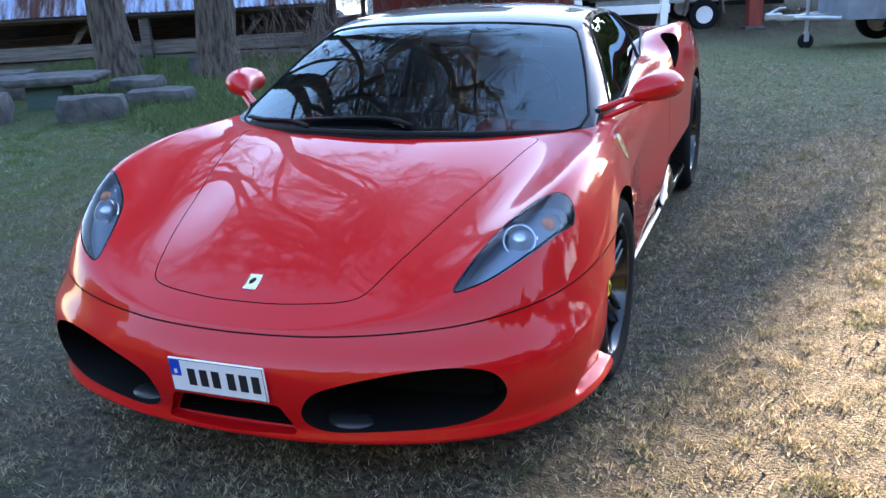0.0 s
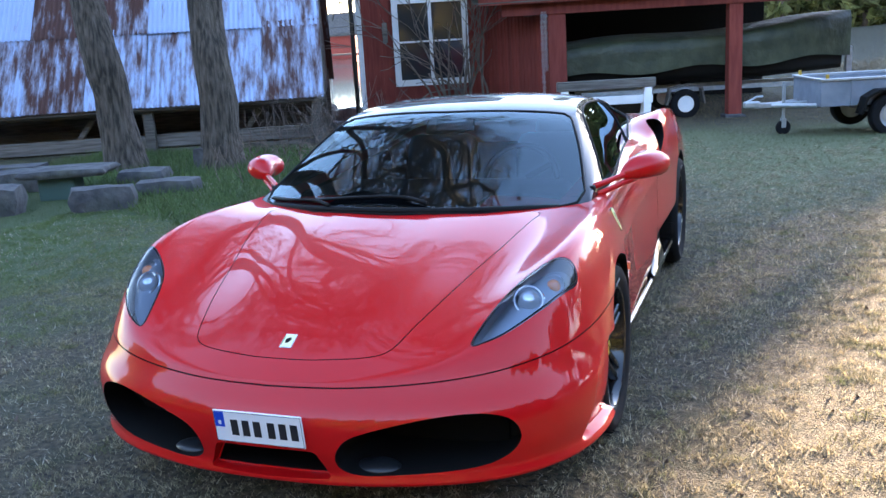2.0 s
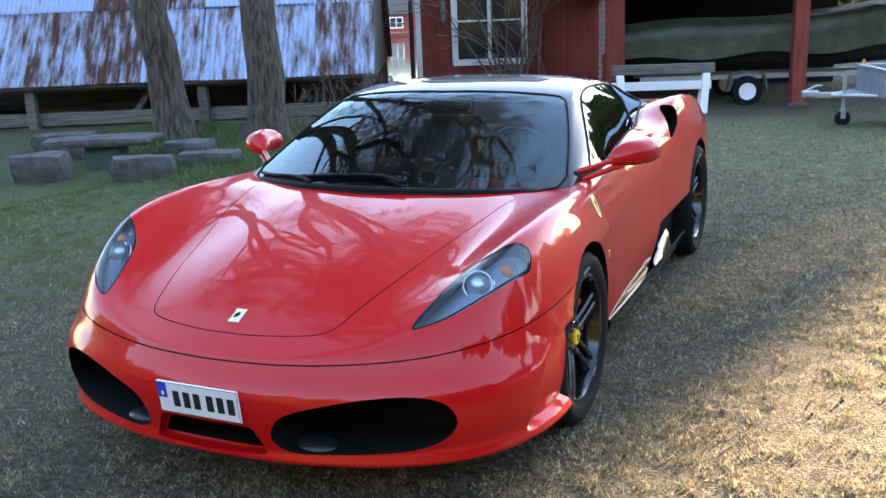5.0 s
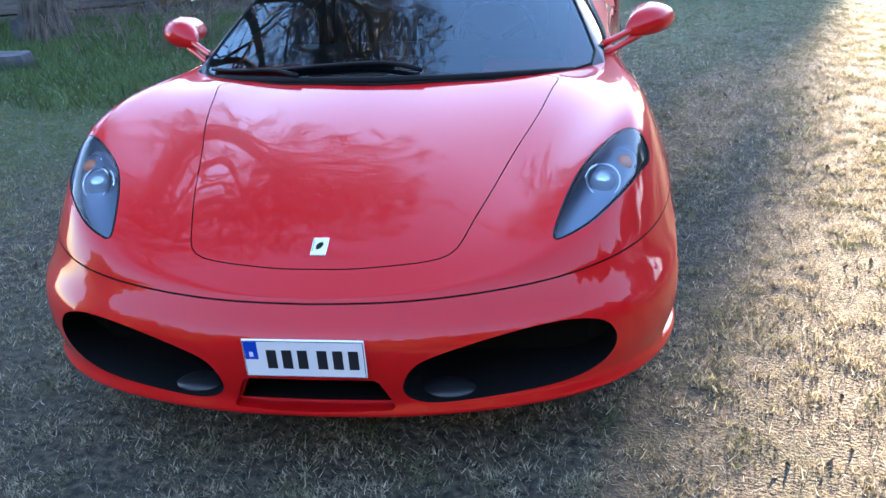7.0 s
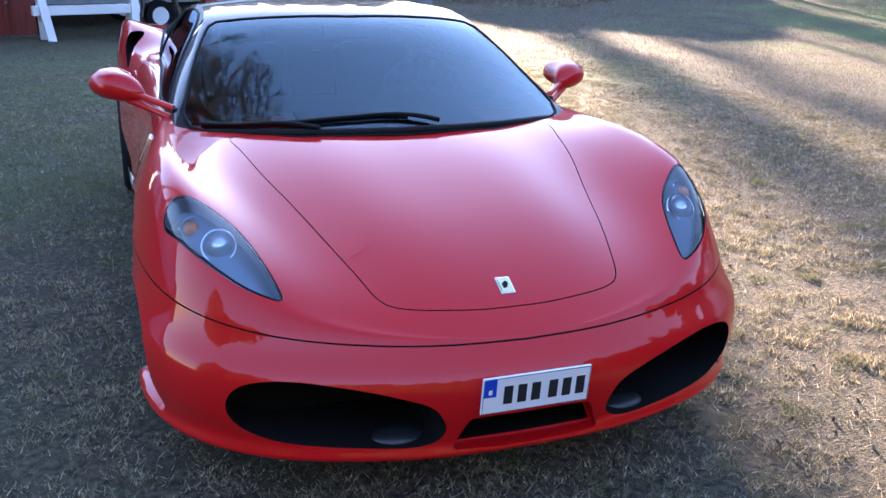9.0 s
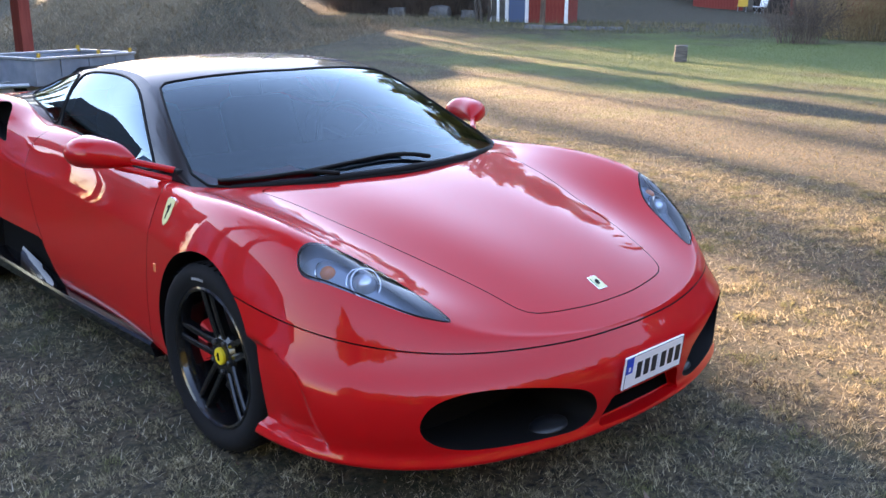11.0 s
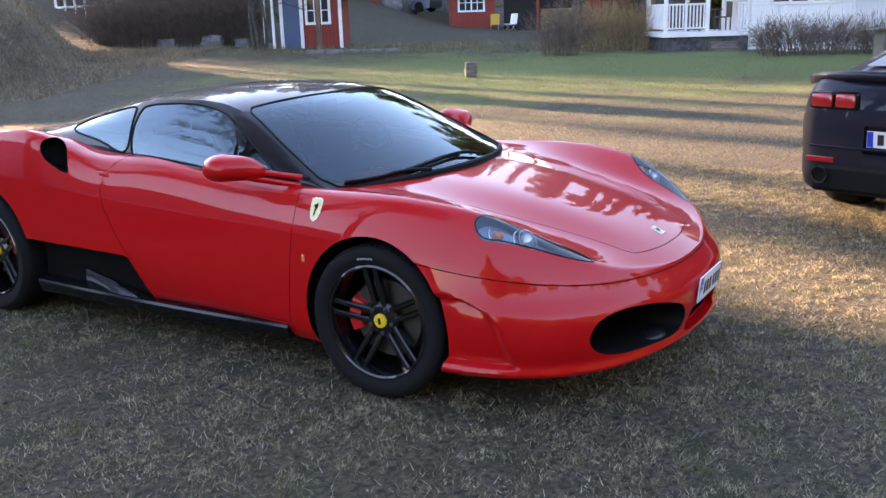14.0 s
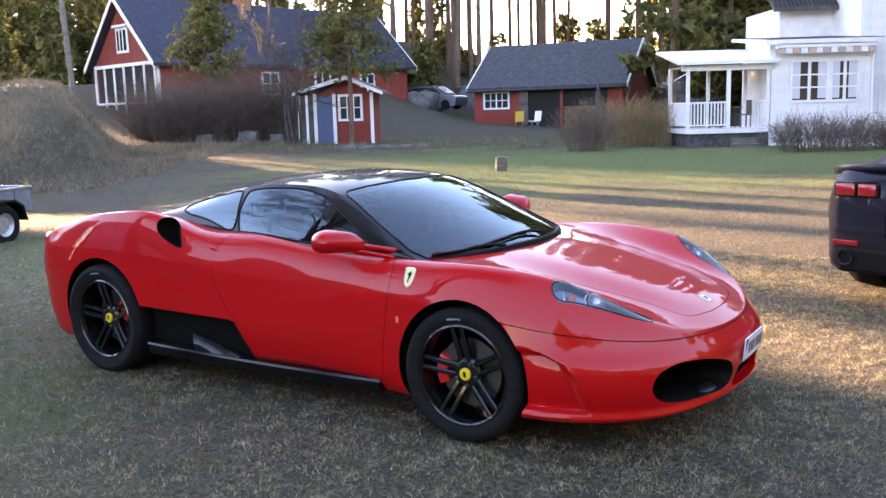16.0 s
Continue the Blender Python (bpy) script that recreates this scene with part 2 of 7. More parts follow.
M_CALIPER = mat("caliper_red", (.65, .02, .02), .3)
M_MIRROR = mat("mirror", (.9, .9, .9), .02, 1)
M_BULB = mat("bulb", (.75, .78, .82), .06, .6)
M_AMBER = mat("amber", (.75, .22, .08), .2)
M_RADIATOR = mat("radiator", (.004, .004, .004), .8, Specular_IOR_Level=.1)
M_DUCT = mat("grey_plastic", (.014, .015, .017), .38)
M_PLATE = mat("plate_white", (.80, .80, .82), .35)
M_BLUE = mat("plate_blue", (.01, .06, .50), .35)
M_INK = mat("plate_ink", (.015, .015, .02), .5)
M_GREEN = mat("green", (.02, .25, .05), .4)
M_SEAT = mat("leather", (.07, .065, .062), .5)
M_TAIL = mat("tail_red", (.45, .01, .01), .1, Coat_Weight=1.0)
M_GROUND = rough_mat("dry_turf", (.014, .012, .008), (.130, .106, .062), 34, .95, .9, 90, (.034, .038, .016), .50, dist=.04)
M_BLADE = rough_mat("grass_blade", (.090, .078, .038), (.540, .465, .310), 38, .8, 0, None, (.135, .150, .055), .50, island=.55)
M_BLADE_FAR = rough_mat("lawn_blade", (.170, .140, .070), (.330, .275, .150), 1.2, .85, 0, None, (.120, .140, .045), .48, island=.35)
LAWN_ZONES = [(-5.8, 3.8, 5.2, (.050, .080, .022)), (1.6, 8.4, 4.4, (.105, .118, .046)), (18.6, 8.2, 10, (.120, .155, .040)), (22.2, 1.0, 8, (.115, .150, .040)), (11.6, 27.9, 8, (.200, .150, .085))]
zones(M_GROUND, LAWN_ZONES)
zones(M_BLADE_FAR, [(x, y, r, tuple(1.15 * v for v in c)) for x, y, r, c in LAWN_ZONES])
zones(M_BLADE, [(-3.4, -.7, 1.2, (.42, .39, .29)), (-4.4, .9, 1.0, (.40, .37, .27)), (-2.4, -1.9, .9, (.38, .36, .26)), (-3.0, .6, .8, (.18, .20, .085)), (-5.8, 3.8, 5.2, (.110, .155, .045))])
M_BARN = rough_mat("falu_red", (.190, .030, .020), (.260, .050, .034), 5, .85, .25, 30, (.130, .022, .017), .55, (3, 3, .4), obj=.16)
M_BARN2 = rough_mat("falu_red_far", (.230, .034, .024), (.290, .055, .038), 5, .85, .25, 30, (.170, .026, .020), .55, (3, 3, .4), island=.10)
M_WHITE = rough_mat("white_paint", (.78, .78, .78), (.88, .88, .87), 3, .6, .1, 40)
M_GREYWOOD = rough_mat("weathered_wood", (.10, .088, .075), (.20, .178, .155), 6, .9, .4, 30, (.07, .06, .05), .55, (.5, 6, 6), obj=.2)
M_BARK = rough_mat("bark", (.032, .026, .020), (.150, .122, .096), 26, .95, 1.0, 46, (.080, .082, .062), .62, (1, 1, .16), dist=.05)
M_TWIG = rough_mat("twig", (.050, .040, .032), (.105, .085, .068), 5, .9, 0)
M_SLATE = rough_mat("dark_roof", (.012, .015, .030), (.026, .029, .050), 4, .7, .2, 20)
M_BARNROOF = rough_mat("grey_roof", (.030, .032, .038), (.062, .063, .068), 4, .7, .3, 20)
M_BROWNROOF = rough_mat("brown_roof", (.060, .050, .045), (.105, .090, .080), 5, .75, .3, 20)
M_STONE = rough_mat("grey_stone", (.045, .045, .050), (.105, .103, .103), 7, .9, .7, 18, (.10, .11, .075), .56, dist=.03)
M_ROCK = rough_mat("dark_rock", (.10, .10, .10), (.21, .205, .20), 2, .95, .9, 4, (.07, .08, .05), .55, dist=.2)
M_TARP = rough_mat("green_tarp", (.034, .042, .022), (.070, .080, .042), 3, .5, .6, 5, None, .5, dist=.06)
M_GALV = rough_mat("galvanised", (.38, .40, .42), (.52, .54, .56), 9, .42, .1, 30, None, .5, metal=.7)
M_TRAILER = rough_mat("trailer_grey", (.17, .20, .24), (.25, .28, .33), 5, .5, .1, 20, (.14, .15, .17), .56)
M_PANE = mat("window_pane", (.03, .035, .04), .06)
# near-black: shade inside open buildings put into the colour; also the boat's hull
M_SHADE_AND_HULL = mat("shade_and_hull", (.016, .014, .012), .9)
M_NEEDLE = rough_mat("needles", (.085, .100, .026), (.230, .205, .060), 1.2, .75, 0, island=.5)
M_PINE_BARK = rough_mat("pine_bark", (.110, .070, .050), (.205, .130, .090), 5, .9, .5, 12, (.080, .066, .056), .52, (1, 1, .4), dist=.05)
M_DRYBUSH = rough_mat("dry_bush", (.095, .068, .055), (.180, .130, .100), 3, .9, 0, island=.35)
M_STRAW = rough_mat("straw", (.30, .20, .10), (.45, .32, .17), 3, .9, 0, island=.3)
M_CAR2 = mat("grey_metallic", (.013, .015, .026), .5, .0, Coat_Weight=.4, Coat_Roughness=.03, Specular_IOR_Level=.05)
M_LAMP_RED = mat("lamp_red", (.42, .02, .02), .12, Coat_Weight=1.0)
M_SILVER = mat("silver_paint", (.13, .15, .20), .3, .5, Coat_Weight=1.0)
M_WATER = mat("lake_water", (.05, .07, .08), .08)
M_FURNITURE = mat("garden_furniture", (.10, .085, .07), .6)
M_YCLOTH = mat("yellow_cloth", (.55, .33, .04), .8)
M_CURTAIN = mat("curtain_cloth", (.62, .64, .68), .9)
M_PIPE = mat("dark_metal", (.05, .05, .05), .4, .8)
lit_through(M_NEEDLE, .42)
M_STALK = rough_mat("bleached_stalk", (.42, .38, .29), (.60, .55, .44), 2, .8, 0, None, (.30, .25, .15), .56, island=.3)
lit_through(M_STALK, .3)
lit_through(M_BLADE, .35)
lit_through(M_BLADE_FAR, .25)
lit_through(M_STRAW, .3)
M_ROUGH = rough_mat("rough_grass", (.120, .115, .050), (.250, .200, .105), 1.1, .9, 0, None, (.085, .110, .034), .48, island=.4)
M_VINE = rough_mat("vine", (.13, .105, .085), (.24, .20, .165), 5, .9, 0)
M_BROWNWOOD = rough_mat("brown_wood", (.150, .100, .070), (.260, .180, .125), 1, .9, 0, island=.3)
M_MOUND = rough_mat("dead_grass_mound", (.220, .165, .105), (.360, .280, .180), 3, .95, 1.0, 14, (.085, .076, .050), .52, dist=.12)


# ------------------------------------------------------------------ the red sports car
# The car stands with the middle of its front axle at the world's origin and its nose towards -y.
E_LINE = line([(0, -1.020, .520), (.22, -1.006, .522), (.45, -.955, .530), (.660, -.865, .545), (.832, -.698, .567), (.922, -.478, .592), (.952, -.24, .620),
               (.946, .05, .655), (.910, .40, .668), (.882, .80, .675), (.874, 1.25, .692), (.890, 1.70, .722), (.912, 2.15, .765), (.922, 2.60, .785),
               (.900, 3.00, .775), (.830, 3.26, .765), (.630, 3.39, .775), (.30, 3.425, .780), (0, 3.43, .78)])
ts = np.concatenate([np.linspace(0, .115, 36), np.linspace(.117, .262, 110), np.linspace(.267, 1, 160)])
NT = len(ts)
E = E_LINE(ts)
E[0, 0] = E[-1, 0] = 0
tang = np.gradient(E[:, :2], axis=0)
tang /= np.linalg.norm(tang, axis=1)[:, None]
OUT = np.stack([tang[:, 1], -tang[:, 0]], 1)
OUT[0], OUT[-1] = (0, -1), (0, 1)
# by how far along the line: nose, corner, arch, door, rear arch, tail
KEY = [0, .10, .20, .27, .36, .55, .74, .86, 1]


def belt(z, d):
    return spline(KEY, z)(ts), spline(KEY, d)(ts)


BELTS = [
    belt([.485, .490, .510, .545, .600, .610, .70, .71, .72], [.028, .028, .024, .008, .006, .010, .006, .012, .01]),
    belt([.440, .440, .450, .470, .520, .520, .60, .62, .63], [.062, .062, .048, .010, .010, .022, .012, .018, .02]),
    belt([.385, .385, .385, .390, .420, .420, .48, .50, .52], [.075, .075, .056, .006, .010, .030, .010, .010, .03]),
    belt([.310, .310, .305, .300, .330, .340, .36, .38, .42], [.068, .070, .048, -.004, .004, .022, .000, .000, .02]),
    belt([.255, .252, .245, .235, .260, .265, .26, .28, .32], [.056, .056, .034, -.014, -.004, .004, -.012, -.020, -.02]),
    belt([.222, .218, .212, .200, .200, .215, .20, .21, .24], [.064, .064, .042, -.006, -.030, -.020, -.03, -.04, -.06]),
    belt([.205, .200, .190, .175, .165, .180, .17, .17, .19], [.040, .042, .020, -.030, -.060, -.050, -.06, -.07, -.10]),
]
# the top: heights over the length at the centre, at the valley beside the bonnet and at the wing's crest
Z_MID = spline([-1.02, -.93, -.80, -.40, .05, .50, 1.0, 2.0, 2.8, 3.25, 3.46], [.520, .571, .632, .752, .833, .865, .875, .90, .93, .88, .78])
Z_VAL = spline([-1.02, -.80, -.40, .05, .50, 1.0, 1.6, 2.2, 2.8, 3.25, 3.46], [.520, .608, .731, .814, .846, .855, .89, .95, .94, .87, .78])
Z_CREST = spline([-1.02, -.90, -.80, -.66, -.50, -.25, 0, .30, .60, 1.0, 1.5, 1.90, 2.03, 2.18, 2.40, 2.70, 3.05, 3.3, 3.46],
                 [.520, .566, .618, .697, .770, .820, .836, .834, .842, .866, .900, .925, .968, 1.010, 1.010, .978, .912, .85, .78])
Q_VAL = 0.655
Q_CREST = spline([-1.02, -.3, .4, 1.0, 1.7, 2.2, 3.0, 3.46], [.82, .82, .84, .88, .89, .90, .88, .80])
SHOULDER = spline([-1.02, -.5, 0, .4, 1.0, 1.7, 2.2, 3.0, 3.46], [.20, .16, .16, .20, .34, .34, .24, .24, .24])
QS = np.concatenate([np.linspace(0, .76, 20), np.linspace(.78, 1, 15)])


def top_section(y, xe, ze):
    """Heights over the half section at y, from the middle to the edge."""
    zm, zv, zc = float(Z_MID(y)), float(Z_VAL(y)), float(Z_CREST(y))
    qc = float(Q_CREST(y))
    zs = zc - (zc - ze) * float(SHOULDER(y))
    qs = qc + .6 * (1 - qc)
    zh = zm - (zm - zv) * .26
    f = spline([-qs, -qc, -Q_VAL, -.33, 0, .33, Q_VAL, qc, qs, 1.0], [zs, zc, zv, zh, zm, zh, zv, zc, zs, ze])
    return f(QS)


def recess(y, z):
    """Depth of the hollow behind the front corners, over a small wing."""
    if not -.75 < y < .0 or z > .60:
        return 0.
    front = np.interp(z, [.22, .265, .40, .453, .49, .51], [-.665, -.645, -.60, -.555, -.46, -.39])
    k = float(smooth(front, front + .045, y)) * float(smooth(.232, .246, z)) * (1 - float(smooth(.475, .515, z)))
    return .032 * k


def car_solid(m):
    rows = []
    for i in range(NT):
        xe, y, ze = E[i]
        zt = top_section(y, xe, ze)
        top = [(xe * q, y, z) for q, z in zip(QS, zt)]
        keys = [(xe, y, ze, 0.)]
        # the flank by a spline down through the belts
        zz = [ze] + [float(b[0][i]) for b in BELTS]
        dd = [0.] + [float(b[1][i]) for b in BELTS]
        s = np.arange(len(zz))
        fine = np.linspace(0, len(zz) - 1, 60)[1:]
        fz, fd = spline(s, zz)(fine), spline(s, dd)(fine)
        fd = np.array([d - recess(y + OUT[i, 1] * d, z) for z, d in zip(fz, fd)])
        side = [(max(0., xe + OUT[i, 0] * d), y + OUT[i, 1] * d, z) for z, d in zip(fz, fd)]
        if i in (0, NT - 1):
            side = [(0., p[1], p[2]) for p in side]
        rows.append(top + side)
    bm = bmesh.new()
    n = len(rows[0])
    grids = []
    for sgn in (1, -1):
        g = [[bm.verts.new((sgn * x, y, z)) for x, y, z in r] for r in rows]
        grids.append(g)
        # underside: a straight floor to the middle
        for i in range(NT - 1):
            for j in range(n - 1):
                bm.faces.new((g[i][j], g[i + 1][j], g[i + 1][j + 1], g[i][j + 1]) if sgn > 0 else (g[i][j + 1], g[i + 1][j + 1], g[i + 1][j], g[i][j]))
    a, b = grids
    for i in range(NT - 1):
        bm.faces.new((a[i][n - 1], a[i + 1][n - 1], b[i + 1][n - 1], b[i][n - 1]))
    bmesh.ops.remove_doubles(bm, verts=bm.verts, dist=1e-5)
    bmesh.ops.dissolve_degenerate(bm, dist=1e-6, edges=bm.edges)
    bmesh.ops.recalc_face_normals(bm, faces=bm.faces)
    return mesh_of("body", bm, m)


BONNET = [(0, -.937), (.10, -.934), (.19, -.922), (.285, -.902), (.345, -.872), (.378, -.80), (.418, -.665), (.488, -.392), (.552, -.155), (.600, .085), (.606, .13), (.45, .15), (.2, .12), (0, .10)]
LAMP = [(.612, -.822), (.640, -.812), (.700, -.768), (.795, -.648), (.852, -.530), (.868, -.468), (.852, -.440), (.805, -.452), (.745, -.498), (.690, -.560), (.648, -.655), (.615, -.775)]
GRILLE = [(.236, .305), (.246, .270), (.290, .250), (.39, .247), (.54, .252), (.68, .266), (.750, .302), (.772, .350), (.750, .402), (.70, .428), (.62, .438), (.466, .424), (.322, .390), (.262, .358)]


def sym(half):
    """A half outline in x >= 0 closed with its mirror image."""
    return half + [(-x, y) for x, y in half[::-1] if x > 1e-6]


def half_smooth(half, n=8):
    f = line(half)
    return [tuple(v) for v in f(np.linspace(0, 1, n * len(half)))]


def seam_region(lift):
    """All that lies below the seam of the front bumper, .22 m deep."""
    bm = bmesh.new()
    idx = [i for i in range(NT) if E[i, 1] < .0]
    ring = [(E[i, 0], E[i, 1], E[i, 2], OUT[i]) for i in idx]
    full = [(-x, y, z, (-o[0], o[1])) for x, y, z, o in ring[:0:-1]] + ring
    cols = []
    for x, y, z, o in full:
        c = []
        for d, h in ((.25, z + lift), (-.22, z + lift - .02), (-.22, -.2), (.25, -.2)):
            c.append(bm.verts.new((x + o[0] * d, y + o[1] * d, h)))
        cols.append(c)
    for a, b in zip(cols, cols[1:]):
        for k in range(4):
            bm.faces.new((a[k], a[(k + 1) % 4], b[(k + 1) % 4], b[k]))
    bm.faces.new(cols[0][::-1])
    bm.faces.new(cols[-1])
    bmesh.ops.recalc_face_normals(bm, faces=bm.faces)
    return bm


# the cabin: lines along the car for its centre, the rail over the doors and the foot of the side windows
C_Y = [.02, .42, .82, 1.15, 1.6, 2.1, 2.6, 3.0]
C_Z = [.826, 1.000, 1.160, 1.206, 1.196, 1.112, .990, .910]
R_PTS = [(.762, .315, .828), (.692, .60, .970), (.602, .93, 1.122), (.566, 1.20, 1.168), (.576, 1.62, 1.150), (.600, 2.11, 1.032), (.60, 2.55, .955), (.57, 3.0, .895)]
B_PTS = [(.755, .315, .800), (.792, .60, .826), (.790, .93, .850), (.770, 1.20, .872), (.740, 1.60, .905), (.705, 2.11, .940), (.68, 2.55, .925), (.64, 3.0, .875)]


def cabin_solid(m, inset=0.0):
    nu, nv, ns = 90, 18, 14
    us = np.linspace(0, 1, nu)
    key = np.array([0, .14, .28, .40, .55, .72, .87, 1.0])
    cy, cz = spline(key, C_Y)(us), spline(key, C_Z)(us)
    rail, foot = spline(key, R_PTS)(us), spline(key, B_PTS)(us)
    if inset:
        cy = cy + inset * .4
        cz = cz - inset
        rail[:, 0] -= inset
        rail[:, 2] -= inset * .8
        foot[:, 0] -= inset
        foot[:, 2] -= inset * .3
    base = .62 - inset * 2
    rows = []
    for i in range(nu):
        r, f = rail[i], foot[i]
        pts = []
        for v in np.linspace(0, 1, nv):
            pts.append((r[0] * v, cy[i] + (r[1] - cy[i]) * v ** 2, cz[i] + (r[2] - cz[i]) * v ** 2.6))
        for w in np.linspace(0, 1, ns)[1:]:
            bow = .018 * math.sin(math.pi * w)
            pts.append((r[0] + (f[0] - r[0]) * w + bow, r[1] + (f[1] - r[1]) * w, r[2] + (f[2] - r[2]) * w + bow * .5))
        pts.append((f[0] - .01, f[1], base))
        rows.append(pts)
    bm = bmesh.new()
    n = len(rows[0])
    for sgn in (1, -1):
        g = [[bm.verts.new((sgn * x, y, z)) for x, y, z in r] for r in rows]
        low = [bm.verts.new((0, r[0][1], base)) for r in rows]
        for i in range(nu - 1):
            for j in range(n - 1):
                bm.faces.new((g[i][j], g[i + 1][j], g[i + 1][j + 1], g[i][j + 1]))
            bm.faces.new((g[i][n - 1], g[i + 1][n - 1], low[i + 1], low[i]))
        for q in (g[0], g[-1]):
            e = low[0] if q is g[0] else low[-1]
            for j in range(n - 1):
                bm.faces.new((q[j], q[j + 1], e))
    bmesh.ops.remove_doubles(bm, verts=bm.verts, dist=1e-5)
    bmesh.ops.recalc_face_normals(bm, faces=bm.faces)
    return mesh_of("cabin", bm, m)


def flipped(bm):
    bmesh.ops.scale(bm, vec=(-1, 1, 1), verts=bm.verts)
    bmesh.ops.reverse_faces(bm, faces=bm.faces)
    return bm


def on_body(tree, x, y):
    """Place and normal of the bodywork over (x, y)."""
    p, n, *_ = tree.ray_cast(Vector((x, y, 2)), Vector((0, 0, -1)))
    return p, n


def wheel(parent, x, y, r, width, sx):
    """A black five-spoke wheel; its outer face looks along +x, turned over for the other side."""
    w = new("wheel")
    w.parent = parent
    w.matrix_basis = pose(x, y, r) @ Matrix.Rotation(0 if sx > 0 else math.pi, 4, "Z") @ Matrix.Rotation(radians(8), 4, "X")
    tagged(w, "black alloy wheel with five split spokes")
    h, rim = width / 2, .2415
    prof = [(rim - .004, -h * .80), (rim + .02, -h * .94), (r - .035, -h), (r - .012, -h * .90), (r, -h * .70), (r, h * .70), (r - .012, h * .90), (r - .035, h), (rim + .02, h * .94), (rim - .004, h * .80), (rim - .02, 0)]
    tyre = part("tyre", lathe(prof, 72), M_TYRE, w, "black low-profile tyre", 40)
    bm = bmesh.new()
    for k in range(60):
        for a in (-1, 1):
            add_box(bm, a * h * .60 - .028, a * h * .60 + .028, -.0022, .0022, r - .002, r + .0015, 0, Matrix.Rotation(2 * math.pi * k / 60, 4, "X") @ pose(0, 0, 0, 0, 0, 0))
    tagged(part("tread", bm, M_TYRE, tyre), kind="stuff")
    # pale moulded marks on the sidewall
    bm = bmesh.new()
    for k in range(6):
        add_box(bm, h - .002, h + .0008, -.0035, .0035, r - .054, r - .046, 0, Matrix.Rotation(radians(-9 + 2.7 * k), 4, "X"))
    tagged(part("sidewall_mark", bm, M_MARK, tyre), kind="stuff")
    barrel = [(rim, h * .78), (rim + .006, h * .84), (rim - .004, h * .88), (rim - .012, h * .84), (rim - .020, h * .66), (rim - .030, -.02), (rim - .02, -h * .85), (rim, -h * .85), (rim - .012, 0)]
    part("rim", lathe(barrel, 72), M_RIM, w, "", 35)
    face = h * .62
    bm = bmesh.new()
    for k in range(5):
        m0 = Matrix.Rotation(2 * math.pi * k / 5, 4, "X")
        for s in (-1, 1):
            rows = []
            for q in np.linspace(0, 1, 7):
                rad = .045 + (rim - .010 - .045) * q
                off = s * (.0220 + .0030 * q)
                half = .0110 - .0018 * q
                top = face - .018 * (1 - q) ** 1.5 + .014 * q
                rows.append([bm.verts.new(m0 @ Vector(v)) for v in ((top - .030, off - half * 1.25, rad), (top - .006, off - half * 1.2, rad), (top, off - half * .7, rad), (top, off + half * .7, rad), (top - .006, off + half * 1.2, rad), (top - .030, off + half * 1.25, rad))])
            for a, b in zip(rows, rows[1:]):
                for j in range(6):
                    bm.faces.new((a[j], a[(j + 1) % 6], b[(j + 1) % 6], b[j]))
            bm.faces.new(rows[0][::-1])
            bm.faces.new(rows[-1])
    bmesh.ops.recalc_face_normals(bm, faces=bm.faces)
    part("spokes", bm, M_RIM, w, "", 30)
    part("hub", lathe([(.001, face - .05), (.078, face - .05), (.078, face - .026), (.060, face - .014), (.001, face - .012)], 32), M_RIM, w, "", 30)
    cap = part("wheel_cap", lathe([(.001, face - .014), (.030, face - .014), (.030, face - .004), (.026, face - .001), (.001, face)], 28), M_YELLOW, w, "yellow wheel cap", 30)
    part("cap_mark", box(face - .003, face + .0012, -.007, .007, -.014, .014, .003), M_BLACK, cap)
    for k in range(5):
        part("wheel_bolt", lathe([(.001, face - .03), (.009, face - .03), (.009, face - .006), (.006, face - .003), (.001, face - .003)], 10), M_DISC, w, "dark wheel bolt", 30, at=Matrix.Rotation(2 * math.pi * (k + .5) / 5, 4, "X") @ pose(0, 0, .055))
    part("brake_disc", lathe([(.06, -.02), (.165, -.02), (.165, .008), (.06, .008)], 48), M_DISC, w, "dark steel brake disc", 30)
    bm = bmesh.new()
    rows = []
    for q in np.linspace(-1, 1, 9):
        a = q * radians(27)
        g = .032 * (1 - .25 * q * q)
        rows.append([bm.verts.new((xx, math.sin(a) * rr, math.cos(a) * rr)) for xx, rr in ((-.03, .105), (g, .112), (g + .004, .165), (-.03, .182))])
    for a, b in zip(rows, rows[1:]):
        for j in range(4):
            bm.faces.new((a[j], a[(j + 1) % 4], b[(j + 1) % 4], b[j]))
    bm.faces.new(rows[0][::-1])
    bm.faces.new(rows[-1])
    bmesh.ops.recalc_face_normals(bm, faces=bm.faces)
    ca = -80 if y < 1 else 75
    part("brake_caliper", bm, M_CALIPER, w, "red brake caliper", 30, at=Matrix.Translation((face - .055, 0, 0)) @ Matrix.Rotation(radians(ca if sx > 0 else -ca), 4, "X"))
    return w


